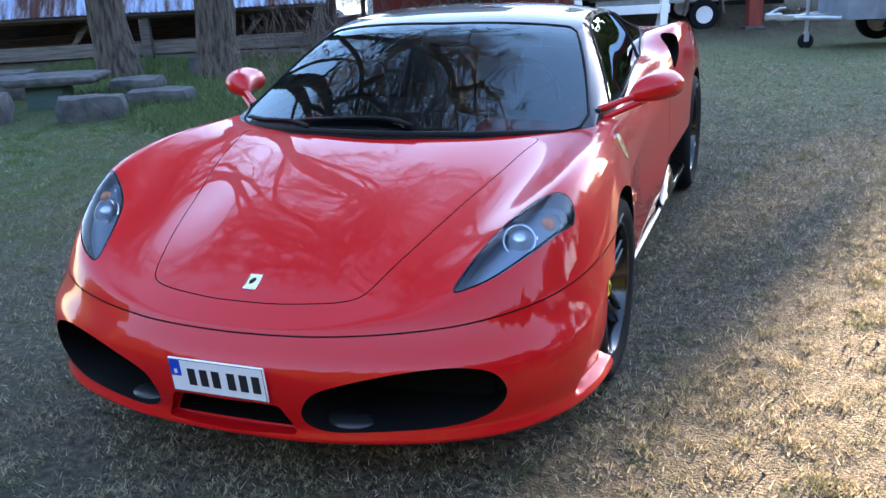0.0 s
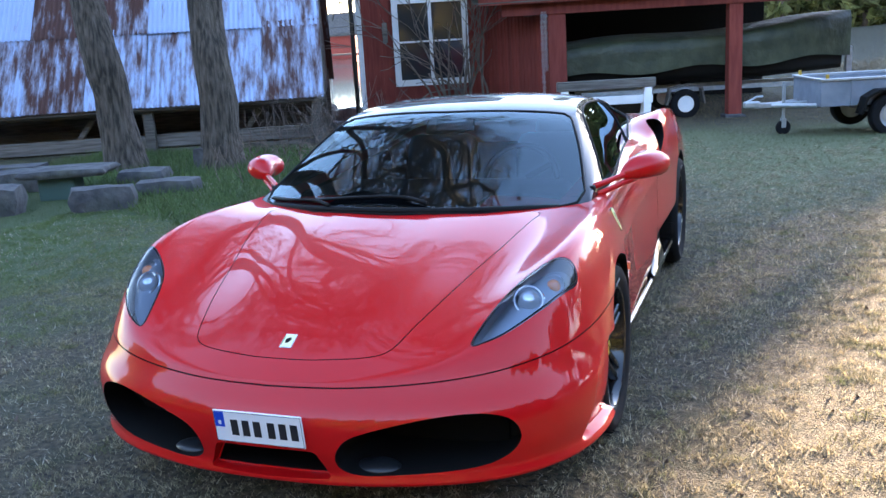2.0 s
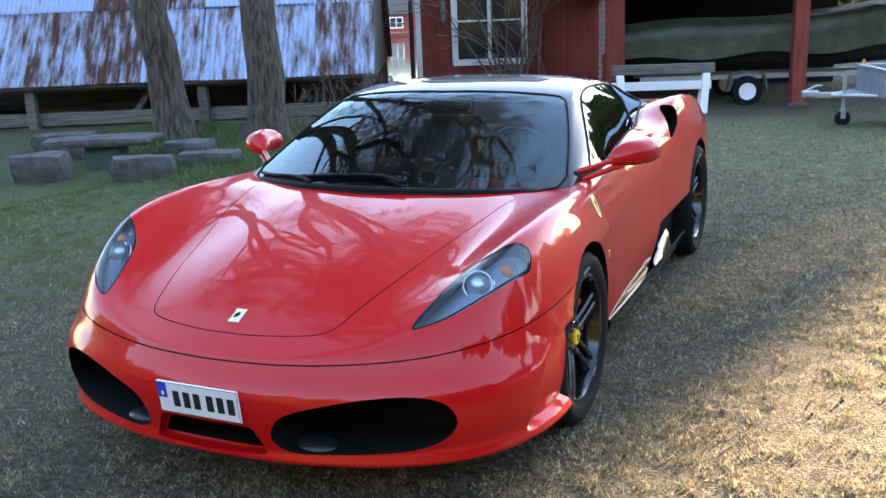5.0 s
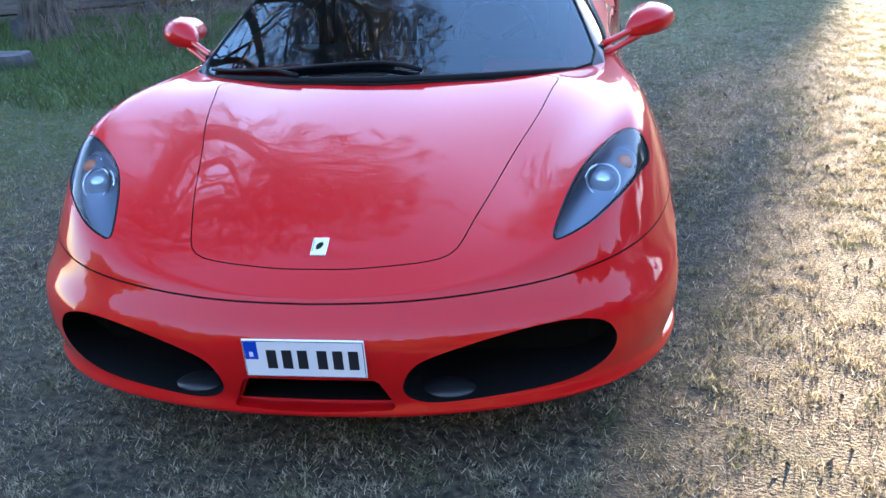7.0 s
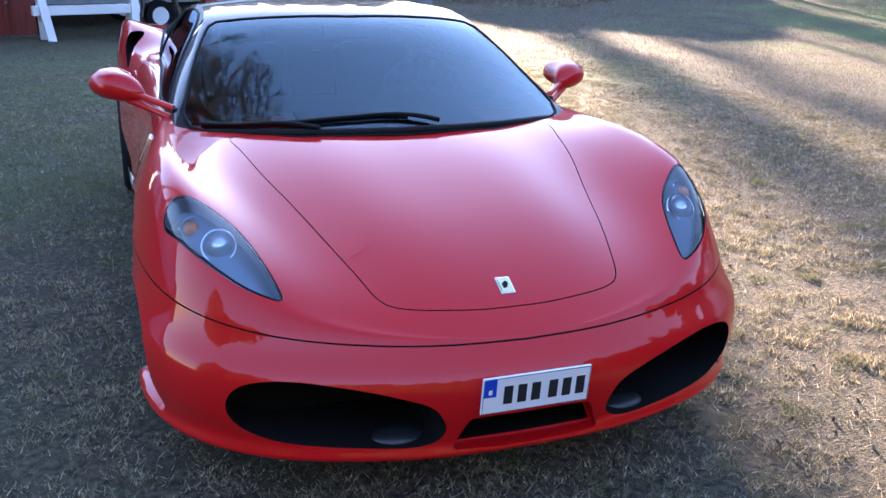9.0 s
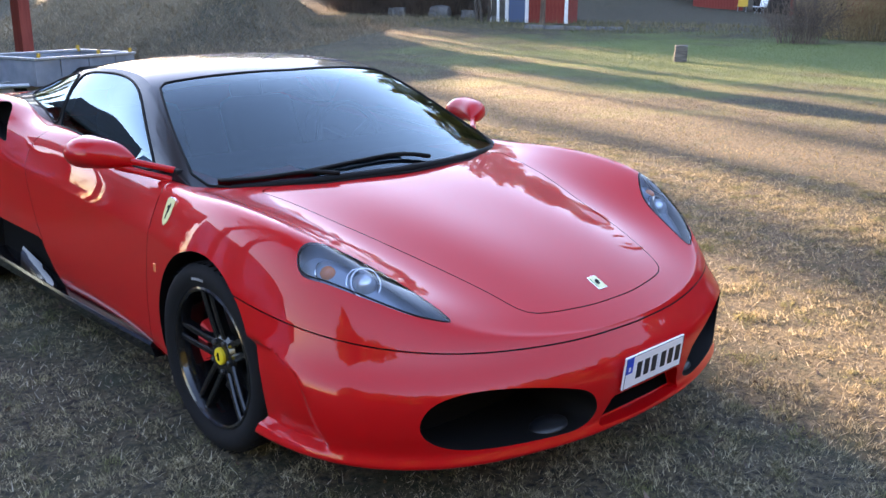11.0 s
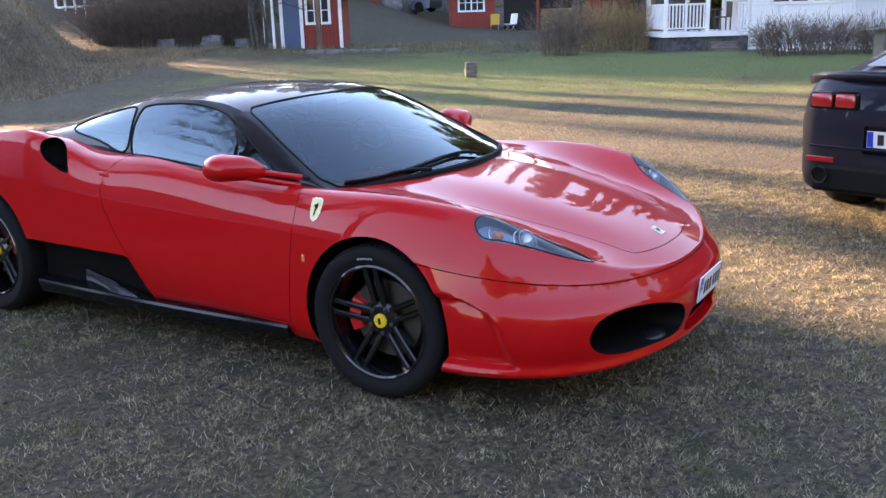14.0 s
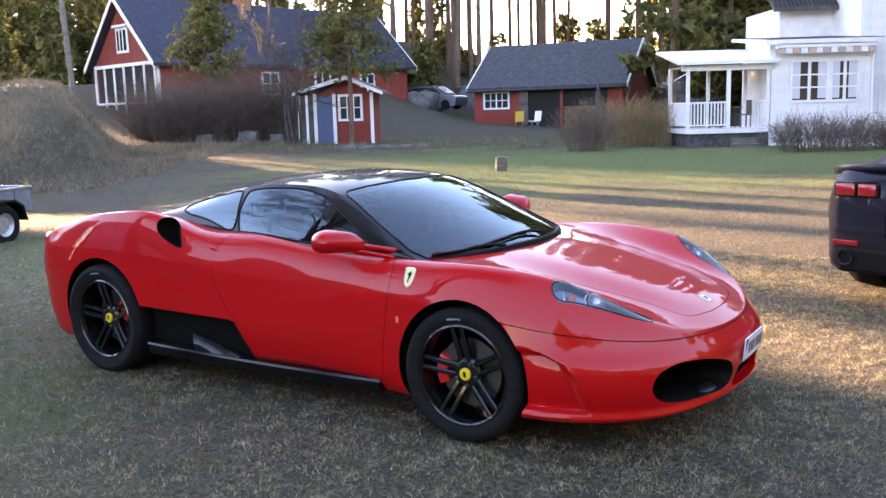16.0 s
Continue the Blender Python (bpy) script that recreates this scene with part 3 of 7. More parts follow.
def mirror_part(parent, sx):
    """A red door mirror on two arms; its parts are drawn for +x and turned over for -x."""
    def done(bm):
        return bm if sx > 0 else flipped(bm)
    rows = []
    bm = bmesh.new()
    spine = line([(.872, .575, .905), (.912, .605, .922), (.950, .660, .930), (.968, .735, .930), (.974, .795, .927)])
    wid = spline([0, .25, .6, .92, 1], [.018, .056, .078, .079, .068])
    hei = spline([0, .25, .6, .92, 1], [.016, .045, .057, .056, .048])
    for q in np.linspace(0, 1, 14):
        c = spine(q)
        rows.append([bm.verts.new((c[0] + math.cos(a) * float(wid(q)) * 1.0, c[1] - math.cos(a) * float(wid(q)) * .25, c[2] + math.sin(a) * float(hei(q)))) for a in np.linspace(0, 2 * math.pi, 21)[:-1]])
    for a, b in zip(rows, rows[1:]):
        for j in range(20):
            bm.faces.new((a[j], a[(j + 1) % 20], b[(j + 1) % 20], b[j]))
    bm.faces.new(rows[0][::-1])
    inner = [bm.verts.new(v.co.lerp(Vector(spine(1)), .12) - Vector((.02, .022, 0)) * .6) for v in rows[-1]]
    for j in range(20):
        bm.faces.new((rows[-1][j], rows[-1][(j + 1) % 20], inner[(j + 1) % 20], inner[j]))
    bmesh.ops.recalc_face_normals(bm, faces=bm.faces)
    mir = part("door_mirror", done(bm), M_PAINT, parent, "red door mirror on two slim arms", 50)
    g = bmesh.new()
    c0 = Vector(spine(1)) - Vector((.02, .022, 0)) * .55
    g.faces.new([g.verts.new(v.lerp(c0, .12) - Vector((.02, .022, 0)) * .55) for v in [Vector((spine(1)[0] + math.cos(a) * float(wid(1)), spine(1)[1] - math.cos(a) * float(wid(1)) * .25, spine(1)[2] + math.sin(a) * float(hei(1)))) for a in np.linspace(0, 2 * math.pi, 21)[:-1]]])
    part("mirror_glass", done(g), M_MIRROR, mir, "mirror glass")
    for a, b in (((.762, .470, .872), (.915, .625, .916)), ((.775, .470, .838), (.915, .620, .886))):
        pts = [Vector(a).lerp(Vector(b), q) for q in np.linspace(0, 1, 6)]
        bm = bmesh.new()
        add_tube(bm, pts, [.013, .0125, .012, .012, .014, .016], 12)
        part("mirror_arm", done(bm), M_PAINT, mir, "", 60)
    part("mirror_foot", done(box(.738, .772, .430, .510, .815, .880, .008)), M_BLACK, mir, "black mirror foot")


def build_car():
    from mathutils.bvhtree import BVHTree
    car = thing("sports_car", "glossy red sports car with black roof, parked on grass", "car", at=pose(-.017, 0, 0, 0, 0, 1.0))
    body = car_solid(M_PAINT)
    bm0 = bmesh.new()
    bm0.from_mesh(body)
    tree = BVHTree.FromBMesh(bm0)
    bm0.free()
    # wheel houses
    for sx in (-1, 1):
        for y, z, r in ((0, .330, .362), (2.60, .345, .378)):
            c = lathe([(r, sx * .58), (r, sx * 1.15), (.001, sx * 1.15), (.001, sx * .58)], 72, "x")
            bmesh.ops.translate(c, verts=c.verts, vec=(0, y, z))
            body = boolean(body, with_material(c, M_BLACK))
    # nose openings
    g = rounded(GRILLE, 6)
    for o in (g, mirrored(g)):
        body = boolean(body, with_material(prism(o, "y", -1.3, -.74), M_BLACK))
    mid = [(0, .330), (.10, .330), (.165, .327), (.178, .318), (.212, .242), (.205, .234), (.1, .231), (0, .230)]
    mid = mid + [(-x, z) for x, z in mid[::-1] if x > 0]
    body = boolean(body, with_material(prism(mid, "y", -1.3, -1.03), M_PAINT))
    # black on the deeper walls stands in for shade inside the red intake
    body = boolean(body, with_material(prism(grown(mid, -.006), "y", -1.2, -.74), M_BLACK))
    # bumper
    bumper = boolean(body, with_material(seam_region(-.002), M_BLACK), "INTERSECT")
    body = boolean(body, with_material(seam_region(.002), M_BLACK))
    # bonnet
    b = half_smooth(BONNET, 5)
    b[0], b[-1] = (0, b[0][1]), (0, b[-1][1])
    b = sym(b)
    bonnet = boolean(body, with_material(prism(b, "z", .45, 1.2), M_BLACK), "INTERSECT")
    body = boolean(body, with_material(prism(grown(b, .0035), "z", .45, 1.2), M_BLACK))
    # lamps
    lens = []
    lo = rounded(LAMP, 6)
    for o in (lo, mirrored(lo)):
        lens.append(boolean(body, with_material(prism(o, "z", .45, 1.2), M_BLACK), "INTERSECT"))
        body = boolean(body, with_material(prism(grown(o, .004), "z", .55, 1.2), M_LAMP_BED))
    # doors
    doors = []
    dl = [(.428, .66), (.445, .50), (.470, .30), (.478, .25), (.9, .243), (1.345, .243), (1.385, .28), (1.43, .365), (1.472, .434), (1.535, .505), (1.595, .585), (1.640, .66), (1.668, .74), (1.662, .80), (1.63, .85), (1.58, .895),
          (1.50, .97), (.60, .97), (.47, .92), (.425, .80)]
    f = []
    for i, p in enumerate(dl):
        q = dl[(i + 1) % len(dl)]
        f += [(p[0] + (q[0] - p[0]) * k / 4, p[1] + (q[1] - p[1]) * k / 4) for k in range(4)]
    for sx in (-1, 1):
        doors.append(boolean(body, with_material(prism(f, "x", sx * .64, sx * 1.3), M_BLACK), "INTERSECT"))
        body = boolean(body, with_material(prism(grown(f, .003), "x", sx * .64, sx * 1.3), M_BLACK))
    # lower side intakes and the haunch intakes
    side_in = [(1.36, .20), (1.390, .275), (1.434, .358), (1.480, .432), (1.52, .442), (1.92, .452), (2.21, .459), (2.35, .46), (2.35, .14), (1.36, .14)]
    ear = rounded([(1.835, .950), (1.865, .978), (1.915, .982), (1.952, .960), (1.960, .918), (1.942, .878), (1.908, .848), (1.870, .824), (1.842, .822), (1.838, .860), (1.834, .905)], 6)
    for sx in (-1, 1):
        body = boolean(body, with_material(prism(side_in, "x", sx * .838, sx * 1.3), M_RADIATOR))
        # the haunch intake runs in and back; its mouth is drawn across that line
        em = Matrix(((.8, 0, -.6), (.6, 0, .8), (0, 1, 0))).to_4x4()
        c = prism(ear, "z", .70, 1.25)
        bmesh.ops.transform(c, matrix=em, verts=c.verts)
        if sx < 0:
            c = flipped(c)
        bmesh.ops.recalc_face_normals(c, faces=c.faces)
        body = boolean(body, with_material(c, M_BLACK))
    # cockpit
    body = boolean(body, with_material(box(-.64, .64, .36, 1.85, .30, 1.3), M_BLACK))
    part("body", sharpen(body), None, car)
    part("front_bumper", sharpen(bumper), None, car, "glossy red front bumper with black air intakes")
    part("bonnet", sharpen(bonnet), None, car)
    # cabin shell and glass
    cab, inner = cabin_solid(M_ROOF), cabin_solid(M_BLACK, .03)
    ws = half_smooth([(0, .034), (.35, .086), (.58, .180), (.722, .305)], 5) + half_smooth([(.738, .39), (.695, .56), (.648, .72), (.582, .905)], 4) + half_smooth([(.545, .935), (.3, .880), (0, .848)], 4)
    ws[0], ws[-1] = (0, ws[0][1]), (0, ws[-1][1])
    ws = sym(ws)
    sw = rounded([(.60, .862), (1.00, .878), (1.53, .911), (1.578, .925), (1.614, 1.10), (1.585, 1.134), (1.32, 1.152), (1.15, 1.140), (1.00, 1.102), (.78, .990), (.61, .885)], 6)
    qw = rounded([(1.622, .930), (1.80, .953), (2.02, .990), (2.105, 1.018), (2.0, 1.062), (1.80, 1.108), (1.672, 1.126), (1.645, 1.09)], 6)
    shell = boolean(cab, inner)
    windscreen = boolean(cab, with_material(prism(ws, "z", .5, 1.4), M_BLACK), "INTERSECT")
    shell = boolean(shell, with_material(prism(ws, "z", .5, 1.4), M_BLACK))
    glass = []
    for sx in (-1, 1):
        for nm, o in (("side_window", sw), ("quarter_window", qw)):
            glass.append((nm, boolean(cab, with_material(prism(o, "x", sx * .4, sx * 1.2), M_BLACK), "INTERSECT")))
            shell = boolean(shell, with_material(prism(o, "x", sx * .4, sx * 1.2), M_BLACK))
    part("roof", sharpen(shell), None, car, "glossy black roof and pillars")
    part("windscreen", skin(windscreen, M_ROOF), M_GLASS, car, "tinted windscreen", 30)
    for nm, me in glass:
        part(nm, skin(me, M_ROOF), M_GLASS_SIDE, car, "tinted window", 30)
    # black rubber round the panes
    bmc = bmesh.new()
    bmc.from_mesh(cab)
    ctree = BVHTree.FromBMesh(bmc)
    bmc.free()
    for sx in (-1, 1):
        for o in (sw, qw):
            pts = [ctree.ray_cast(Vector((sx * 1.5, y, z)), Vector((-sx, 0, 0)))[0] for y, z in o + [o[0]]]
            bm = bmesh.new()
            add_tube(bm, [p for p in pts if p], .006, 6, False)
            part("window_seal", bm, M_BLACK, car, "black rubber window seal", 60)
    pts = [ctree.ray_cast(Vector((x, y, 2)), Vector((0, 0, -1)))[0] for x, y in ws + [ws[0]]]
    bm = bmesh.new()
    add_tube(bm, [p for p in pts if p], .006, 6, False)
    part("window_seal", bm, M_BLACK, car, "black rubber windscreen seal", 60)
    for sx, me in zip((-1, 1), doors):
        d = part("door", sharpen(me), None, car)
        bm = bmesh.new()
        add_tube(bm, [(sx * .845, 1.60, .800), (sx * .850, 1.63, .812), (sx * .850, 1.68, .822), (sx * .842, 1.715, .826)], [.006, .015, .018, .008], 10)
        bmesh.ops.scale(bm, vec=(.45, 1, 1), verts=bm.verts, space=Matrix.Translation((-sx * .85, 0, 0)))
        part("door_handle", bm, M_PAINT, d, "", 60)
    # headlights
    for sx, me in zip((1, -1), lens):
        lamp = part("headlight", skin(me, M_PAINT), M_LENS, car, "clear teardrop headlight with projector", 30)

        bm = skin(me, M_PAINT)
        bmesh.ops.translate(bm, vec=(-sx * .012, .022, -.040), verts=bm.verts)
        part("lamp_bed", bm, M_LAMP_BED, lamp, "blue-grey lamp housing", 30)

        def bowl(x, y, z, r, m, lab, nm):
            bm = lathe([(r, 0), (r * .97, -.004), (r * .80, -.03), (r * .4, -.052), (.001, -.058), (.001, -.062), (r * .42, -.056), (r * .9, -.032), (r * 1.06, -.002)], 28, "z")
            part(nm, bm, m, lamp, lab, 40, at=pose(sx * x, y, z, 58, 0, 12 * sx))
        bowl(.738, -.585, .688, .046, M_CHROME, "chrome projector", "projector")
        bm = bmesh.new()
        bmesh.ops.create_uvsphere(bm, u_segments=24, v_segments=12, radius=.036)
        part("projector_lens", bm, M_BULB, lamp, "glass projector lens", 60, at=pose(sx * .738, -.595, .686))
        bm = lathe([(.044, 0), (.048, .0), (.048, .008), (.044, .008)], 32, "z")
        part("projector_ring", bm, M_STEEL, lamp, "steel ring", 40, at=pose(sx * .738, -.600, .690, 58, 0, 12 * sx))
        bowl(.800, -.500, .716, .034, M_CHROME, "chrome reflector", "reflector")
        bm = bmesh.new()
        bmesh.ops.create_uvsphere(bm, u_segments=20, v_segments=10, radius=.024)
        part("indicator_bulb", bm, M_AMBER, lamp, "amber indicator bulb", 60, at=pose(sx * .800, -.507, .712))
        # the dark rim round the lens
        o = [Vector((sx * x, y, 0)) for x, y in rounded(LAMP, 6)]
        pts = []
        for v in o + [o[0]]:
            p, n = on_body(tree, v.x, v.y)
            pts.append((p - n * .003) if p else v)
        bm = bmesh.new()
        add_tube(bm, pts, .0032, 6, False)
        part("lamp_rim", bm, M_BLACK, lamp, "", 60)
    # wheels
    for sx in (-1, 1):
        wheel(car, sx * .824, 0, .325, .226, sx)
        wheel(car, sx * .800, 2.60, .339, .280, sx)
        mirror_part(car, sx)
        # skirts
        rows, bm = [], bmesh.new()
        for y in np.linspace(.50, 2.21, 24):
            k = (y - .50) / 1.71
            top = .240 - .010 * math.sin(math.pi * k) + .006 * k
            xo = .888 + .020 * k
            rows.append([bm.verts.new((sx * x, y, z)) for x, z in ((xo - .10, .160), (xo - .028, .158 + .008 * (1 - k)), (xo - .006, .166), (xo + .010, top - .022), (xo + .004, top - .010), (xo - .024, top), (xo - .10, top))])
        for a, c in zip(rows, rows[1:]):
            for j in range(7):
                bm.faces.new((a[j], a[(j + 1) % 7], c[(j + 1) % 7], c[j]))
        bm.faces.new(rows[0][::-1])
        bm.faces.new(rows[-1])
        bmesh.ops.recalc_face_normals(bm, faces=bm.faces)
        part("side_skirt", bm, M_BLACK_GLOSS, car, "gloss black side skirt", 35)
        # a fin that rises from the skirt into the side intake
        rows, bm = [], bmesh.new()
        for y in np.linspace(1.36, 1.81, 16):
            k = (y - 1.36) / .45
            rise = .088 * k ** 1.2 + .002
            xo = .890 + .020 * (y - .50) / 1.71
            rows.append([bm.verts.new((sx * x, y + .05 * (z - .23) / .09 * k, z)) for x, z in ((xo + .004, .230), (xo - .004, .230 + rise * .35), (xo - .016, .230 + rise * .72), (xo - .034, .230 + rise), (xo - .046, .230 + rise * .9), (xo - .046, .226))])
        for a, c in zip(rows, rows[1:]):
            for j in range(6):
                bm.faces.new((a[j], a[(j + 1) % 6], c[(j + 1) % 6], c[j]))
        bm.faces.new(rows[0][::-1])
        bm.faces.new(rows[-1])
        bmesh.ops.recalc_face_normals(bm, faces=bm.faces)
        part("intake_fin", bm, M_BLACK_GLOSS, car, "gloss black fin on the skirt", 50)
        # wing badge: a shield with a dark figure
        p, n, *_ = tree.ray_cast(Vector((sx * 1.4, .307, .768)), Vector((-sx, 0, 0)))
        rot = n.to_track_quat("Z", "Y").to_matrix().to_4x4()
        zax = Vector((0, 0, 1))
        up = (zax - n * zax.dot(n)).normalized()
        rt = up.cross(n)
        fr = Matrix((rt, up, n)).transposed().to_4x4()
        fr.translation = p
        sh = [(0, -.048), (.018, -.036), (.028, -.012), (.031, .022), (.030, .038), (.012, .044), (0, .040), (-.012, .044), (-.030, .038), (-.031, .022), (-.028, -.012), (-.018, -.036)]
        badge = part("wing_badge", prism(grown(sh, .002), "z", -.004, .003), M_CHROME, car, "small ivory shield badge with dark figure", at=fr @ Matrix.Diagonal((.98, 1.1, 1, 1)))
        part("badge_field", prism(sh, "z", .003, .0042), M_IVORY, badge)
        part("badge_mark", prism([(-.006, -.026), (.002, -.026), (.003, -.010), (.010, .002), (.013, .018), (.006, .026), (-.001, .018), (-.011, .016), (-.012, .010), (-.003, .006), (-.005, -.010)], "z", .0042, .0052), M_BLACK, badge)
        # side repeater
        p, n, *_ = tree.ray_cast(Vector((sx * 1.4, .36, .56)), Vector((-sx, 0, 0)))
        part("side_repeater", box(-.004, .006, -.008, .008, -.016, .016, .003), M_AMBER, car, "amber side repeater", at=pose(p.x, p.y, p.z))
        # hollow bars inside the big intakes
        bm = bmesh.new()
        add_box(bm, min(sx * .25, sx * .70), max(sx * .25, sx * .70), -.76, -.75, .25, .43)
        part("radiator", bm, M_RADIATOR, car, "black radiator mesh")
        bm = bmesh.new()
        bmesh.ops.create_uvsphere(bm, u_segments=24, v_segments=12, radius=1)
        bmesh.ops.scale(bm, vec=(.075, .05, .024), verts=bm.verts)
        bmesh.ops.translate(bm, vec=(sx * .335, -.972, .243), verts=bm.verts)
        part("intake_duct", bm, M_DUCT, car, "grey plastic air duct", 60)
    # bonnet badge
    p, n = on_body(tree, 0, -.871)
    n = n.normalized()
    yax = Vector((0, 1, 0))
    up = (yax - n * yax.dot(n)).normalized()
    fr = Matrix((up.cross(n), up, n)).transposed().to_4x4()
    fr.translation = p
    nb = part("bonnet_badge", box(-.0215, .0215, -.031, .031, -.003, .003, .002), M_CHROME, car, "small cream and yellow badge", at=fr)
    part("badge_field", box(-.0185, .0185, -.028, .028, .003, .0042), M_CREAM, nb)
    part("badge_mark", prism([(-.008, -.012), (.002, -.010), (.010, .004), (.006, .014), (-.004, .010), (-.010, .002)], "z", .0042, .0052), M_BLACK, nb)
    part("badge_stripe", box(-.0185, -.0165, -.02, .02, .0042, .005), M_GREEN, nb)
    # number plate, its marks as plain bars
    pm = pose(0, -1.104, .398, 96, 0, 0)
    pl = part("number_plate", box(-.155, .155, -.055, .055, -.004, .004, .0035), M_PLATE, car, "white number plate with blue band", at=pm)
    part("plate_band", box(-.150, -.116, -.002, .050, .004, .0046), M_BLUE, pl)
    part("band_mark", box(-.138, -.128, .006, .020, .0046, .0052), M_PLATE, pl)
    for k in range(6):
        x = -.082 + k * .0395 + (.010 if k > 2 else 0)
        part("plate_mark", box(x - .0125, x + .0125, -.028, .026, .004, .0052), M_INK, pl)
    part("plate_edge", plate_edge(), M_INK, pl)
    # wipers

    def on_glass(x, y, up):
        p, n, *_ = ctree.ray_cast(Vector((x, y, 2)), Vector((0, 0, -1)))
        return p + n * up if p else Vector((x, y, .85))
    for pts in ([(.14, .095), (.08, .118), (-.15, .140), (-.40, .165)], [(-.30, .100), (-.40, .160), (-.55, .215), (-.685, .290)]):
        f = line(pts)
        w = part("wiper", tube([on_glass(*f(q), .018 - .006 * q) for q in np.linspace(0, 1, 16)], [.009 - .004 * q for q in np.linspace(0, 1, 16)], 8), M_BLACK, car, "black wiper", 60)
        part("wiper_blade", tube([on_glass(f(q)[0], f(q)[1] + .012, .008) for q in np.linspace(.2, 1, 14)], .006, 6), M_RUBBER, w, "", 60)
    bm = bmesh.new()
    add_tube(bm, [(.66 * q, .054 + .20 * q * q, .843 - .02 * q * q) for q in np.linspace(-1, 1, 24)], .016, 8)
    part("scuttle", bm, M_BLACK, car, "black trim under the windscreen", 60)
    # inside
    part("cowl_shelf", prism([(.125, .850), (.26, .858), (.40, .862), (.40, .78), (.125, .80)], "x", -.34, .34), M_BLACK, car, "black shelf under the windscreen")
    part("dashboard", box(-.62, .62, .38, .80, .70, .86, .05), M_BLACK, car, "dark dashboard", 60)
    for x in (-.33, .33):
        s = part("seat", box(x - .22, x + .22, 1.00, 1.50, .42, .56, .06), M_SEAT, car, "dark leather seat", 60)
        part("seat_back", box(x - .21, x + .21, -.07, .07, 0, .50, .06, pose(0, 1.50, .50, -22, 0, 0)), M_SEAT, s, "", 60)
        part("headrest", box(x - .12, x + .12, -.05, .05, .46, .60, .05, pose(0, 1.52, .50, -22, 0, 0)), M_SEAT, s, "", 60)
    st = part("steering_wheel", lathe([(.175 + .014 * math.cos(a), .014 * math.sin(a)) for a in np.linspace(0, 2 * math.pi, 9)[:-1]], 36, "z"), M_BLACK_GLOSS, car, "black steering wheel", 60, at=pose(.34, .86, .83, 68, 0, 0))
    for a in (0, 120, 240):
        part("spoke", box(.03, .17, -.012, .012, -.006, .006), M_BLACK, st, at=pose(0, 0, 0, 0, 0, a - 90))
    rv = part("interior_mirror", box(-.10, .10, -.012, .012, -.03, .03, .01), M_BLACK, car, "interior mirror", 60, at=pose(0, .93, 1.095, -15, 0, 0))
    part("mirror_stalk", tube([(0, 0, .02), (0, -.02, .055)], .008), M_BLACK, rv)
    # tail lamps, seen as small round lenses at the rear corners
    for sx in (-1, 1):
        part("tail_lamp", lathe([(.06, 0), (.06, .03), (.05, .045), (.001, .05), (.001, 0)], 28, "z"), M_TAIL, car, "round red tail lamp", 40, at=pose(sx * .66, 3.40, .76, -90, 0, 0))
    return car


def plate_edge():
    """A thin dark line round the plate."""
    bm = bmesh.new()
    for x0, x1, y0, y1 in ((-.152, .152, .051, .0525), (-.152, .152, -.0525, -.051), (-.1525, -.151, -.0525, .0525), (.151, .1525, -.0525, .0525)):
        add_box(bm, x0, x1, y0, y1, .004, .0047)
    return bm


car = build_car()

# ------------------------------------------------------------------ ground
FX, FY, FYAW = -4.445, -2.275, radians(-56.5)      # axes of the far side: across, away
FAR = pose(FX, FY, 0, 0, 0, -56.5)
NEAR = pose(1.496, -3.357, 0, 0, 0, 20.08)         # axes of the yard behind the car: across, away
SHED = pose(-5.30, 9.55, 0, 0, 0, 26.0)            # axes of the boat shed: along its eave, away


def far_of(x, y):
    dx, dy = x - FX, y - FY
    c, s = math.cos(FYAW), math.sin(FYAW)
    return dx * c + dy * s, -dx * s + dy * c


def height(x, y):
    x, y = np.asarray(x, float), np.asarray(y, float)
    a, d = far_of(x, y)
    h = -.27 * smooth(6.5, 14.5, y) * (1 - smooth(4, 10, x))
    h = h - 1.1 * smooth(10, 19, y) * (1 - smooth(-9, -4, x))
    h = h + .22 * smooth(24, 33, d) * smooth(-30, -12, -x) + .30 * smooth(30, 38, d) * (1 - smooth(2, 9, a))
    h = h + smooth(38, 60, d) * (.5 + 3.0 * (1 - smooth(-8, 3, a))) * smooth(5, 16, x)
    h = h + 5.2 * smooth(60, 84, d) * smooth(-14, -2, a)
    # a heap of earth under dead grass
    e = (1 - smooth(-.418, -.342, a / np.maximum(d, 1.))) * smooth(-21, -15, a) * smooth(21.5, 29.5, d) * (1 - smooth(37, 44, d))
    h = h + 2.5 * e * (1 + .05 * np.sin(a * 1.9 + d * .7))
    h = h + .012 * np.sin(x * 1.7 + y * .6) * np.sin(y * 1.3 - x * .4) + .03 * np.sin(x * .31) * np.sin(y * .27) * smooth(8, 20, np.hypot(x, y))
    # even ground right under the car
    return h * smooth(3.2, 5.5, np.hypot(x, (y - 1.2) * .8))


def lift(m, x, y):
    """Height of the ground under a point given in such axes."""
    p = m @ Vector((x, y, 0))
    return float(height(p.x, p.y))


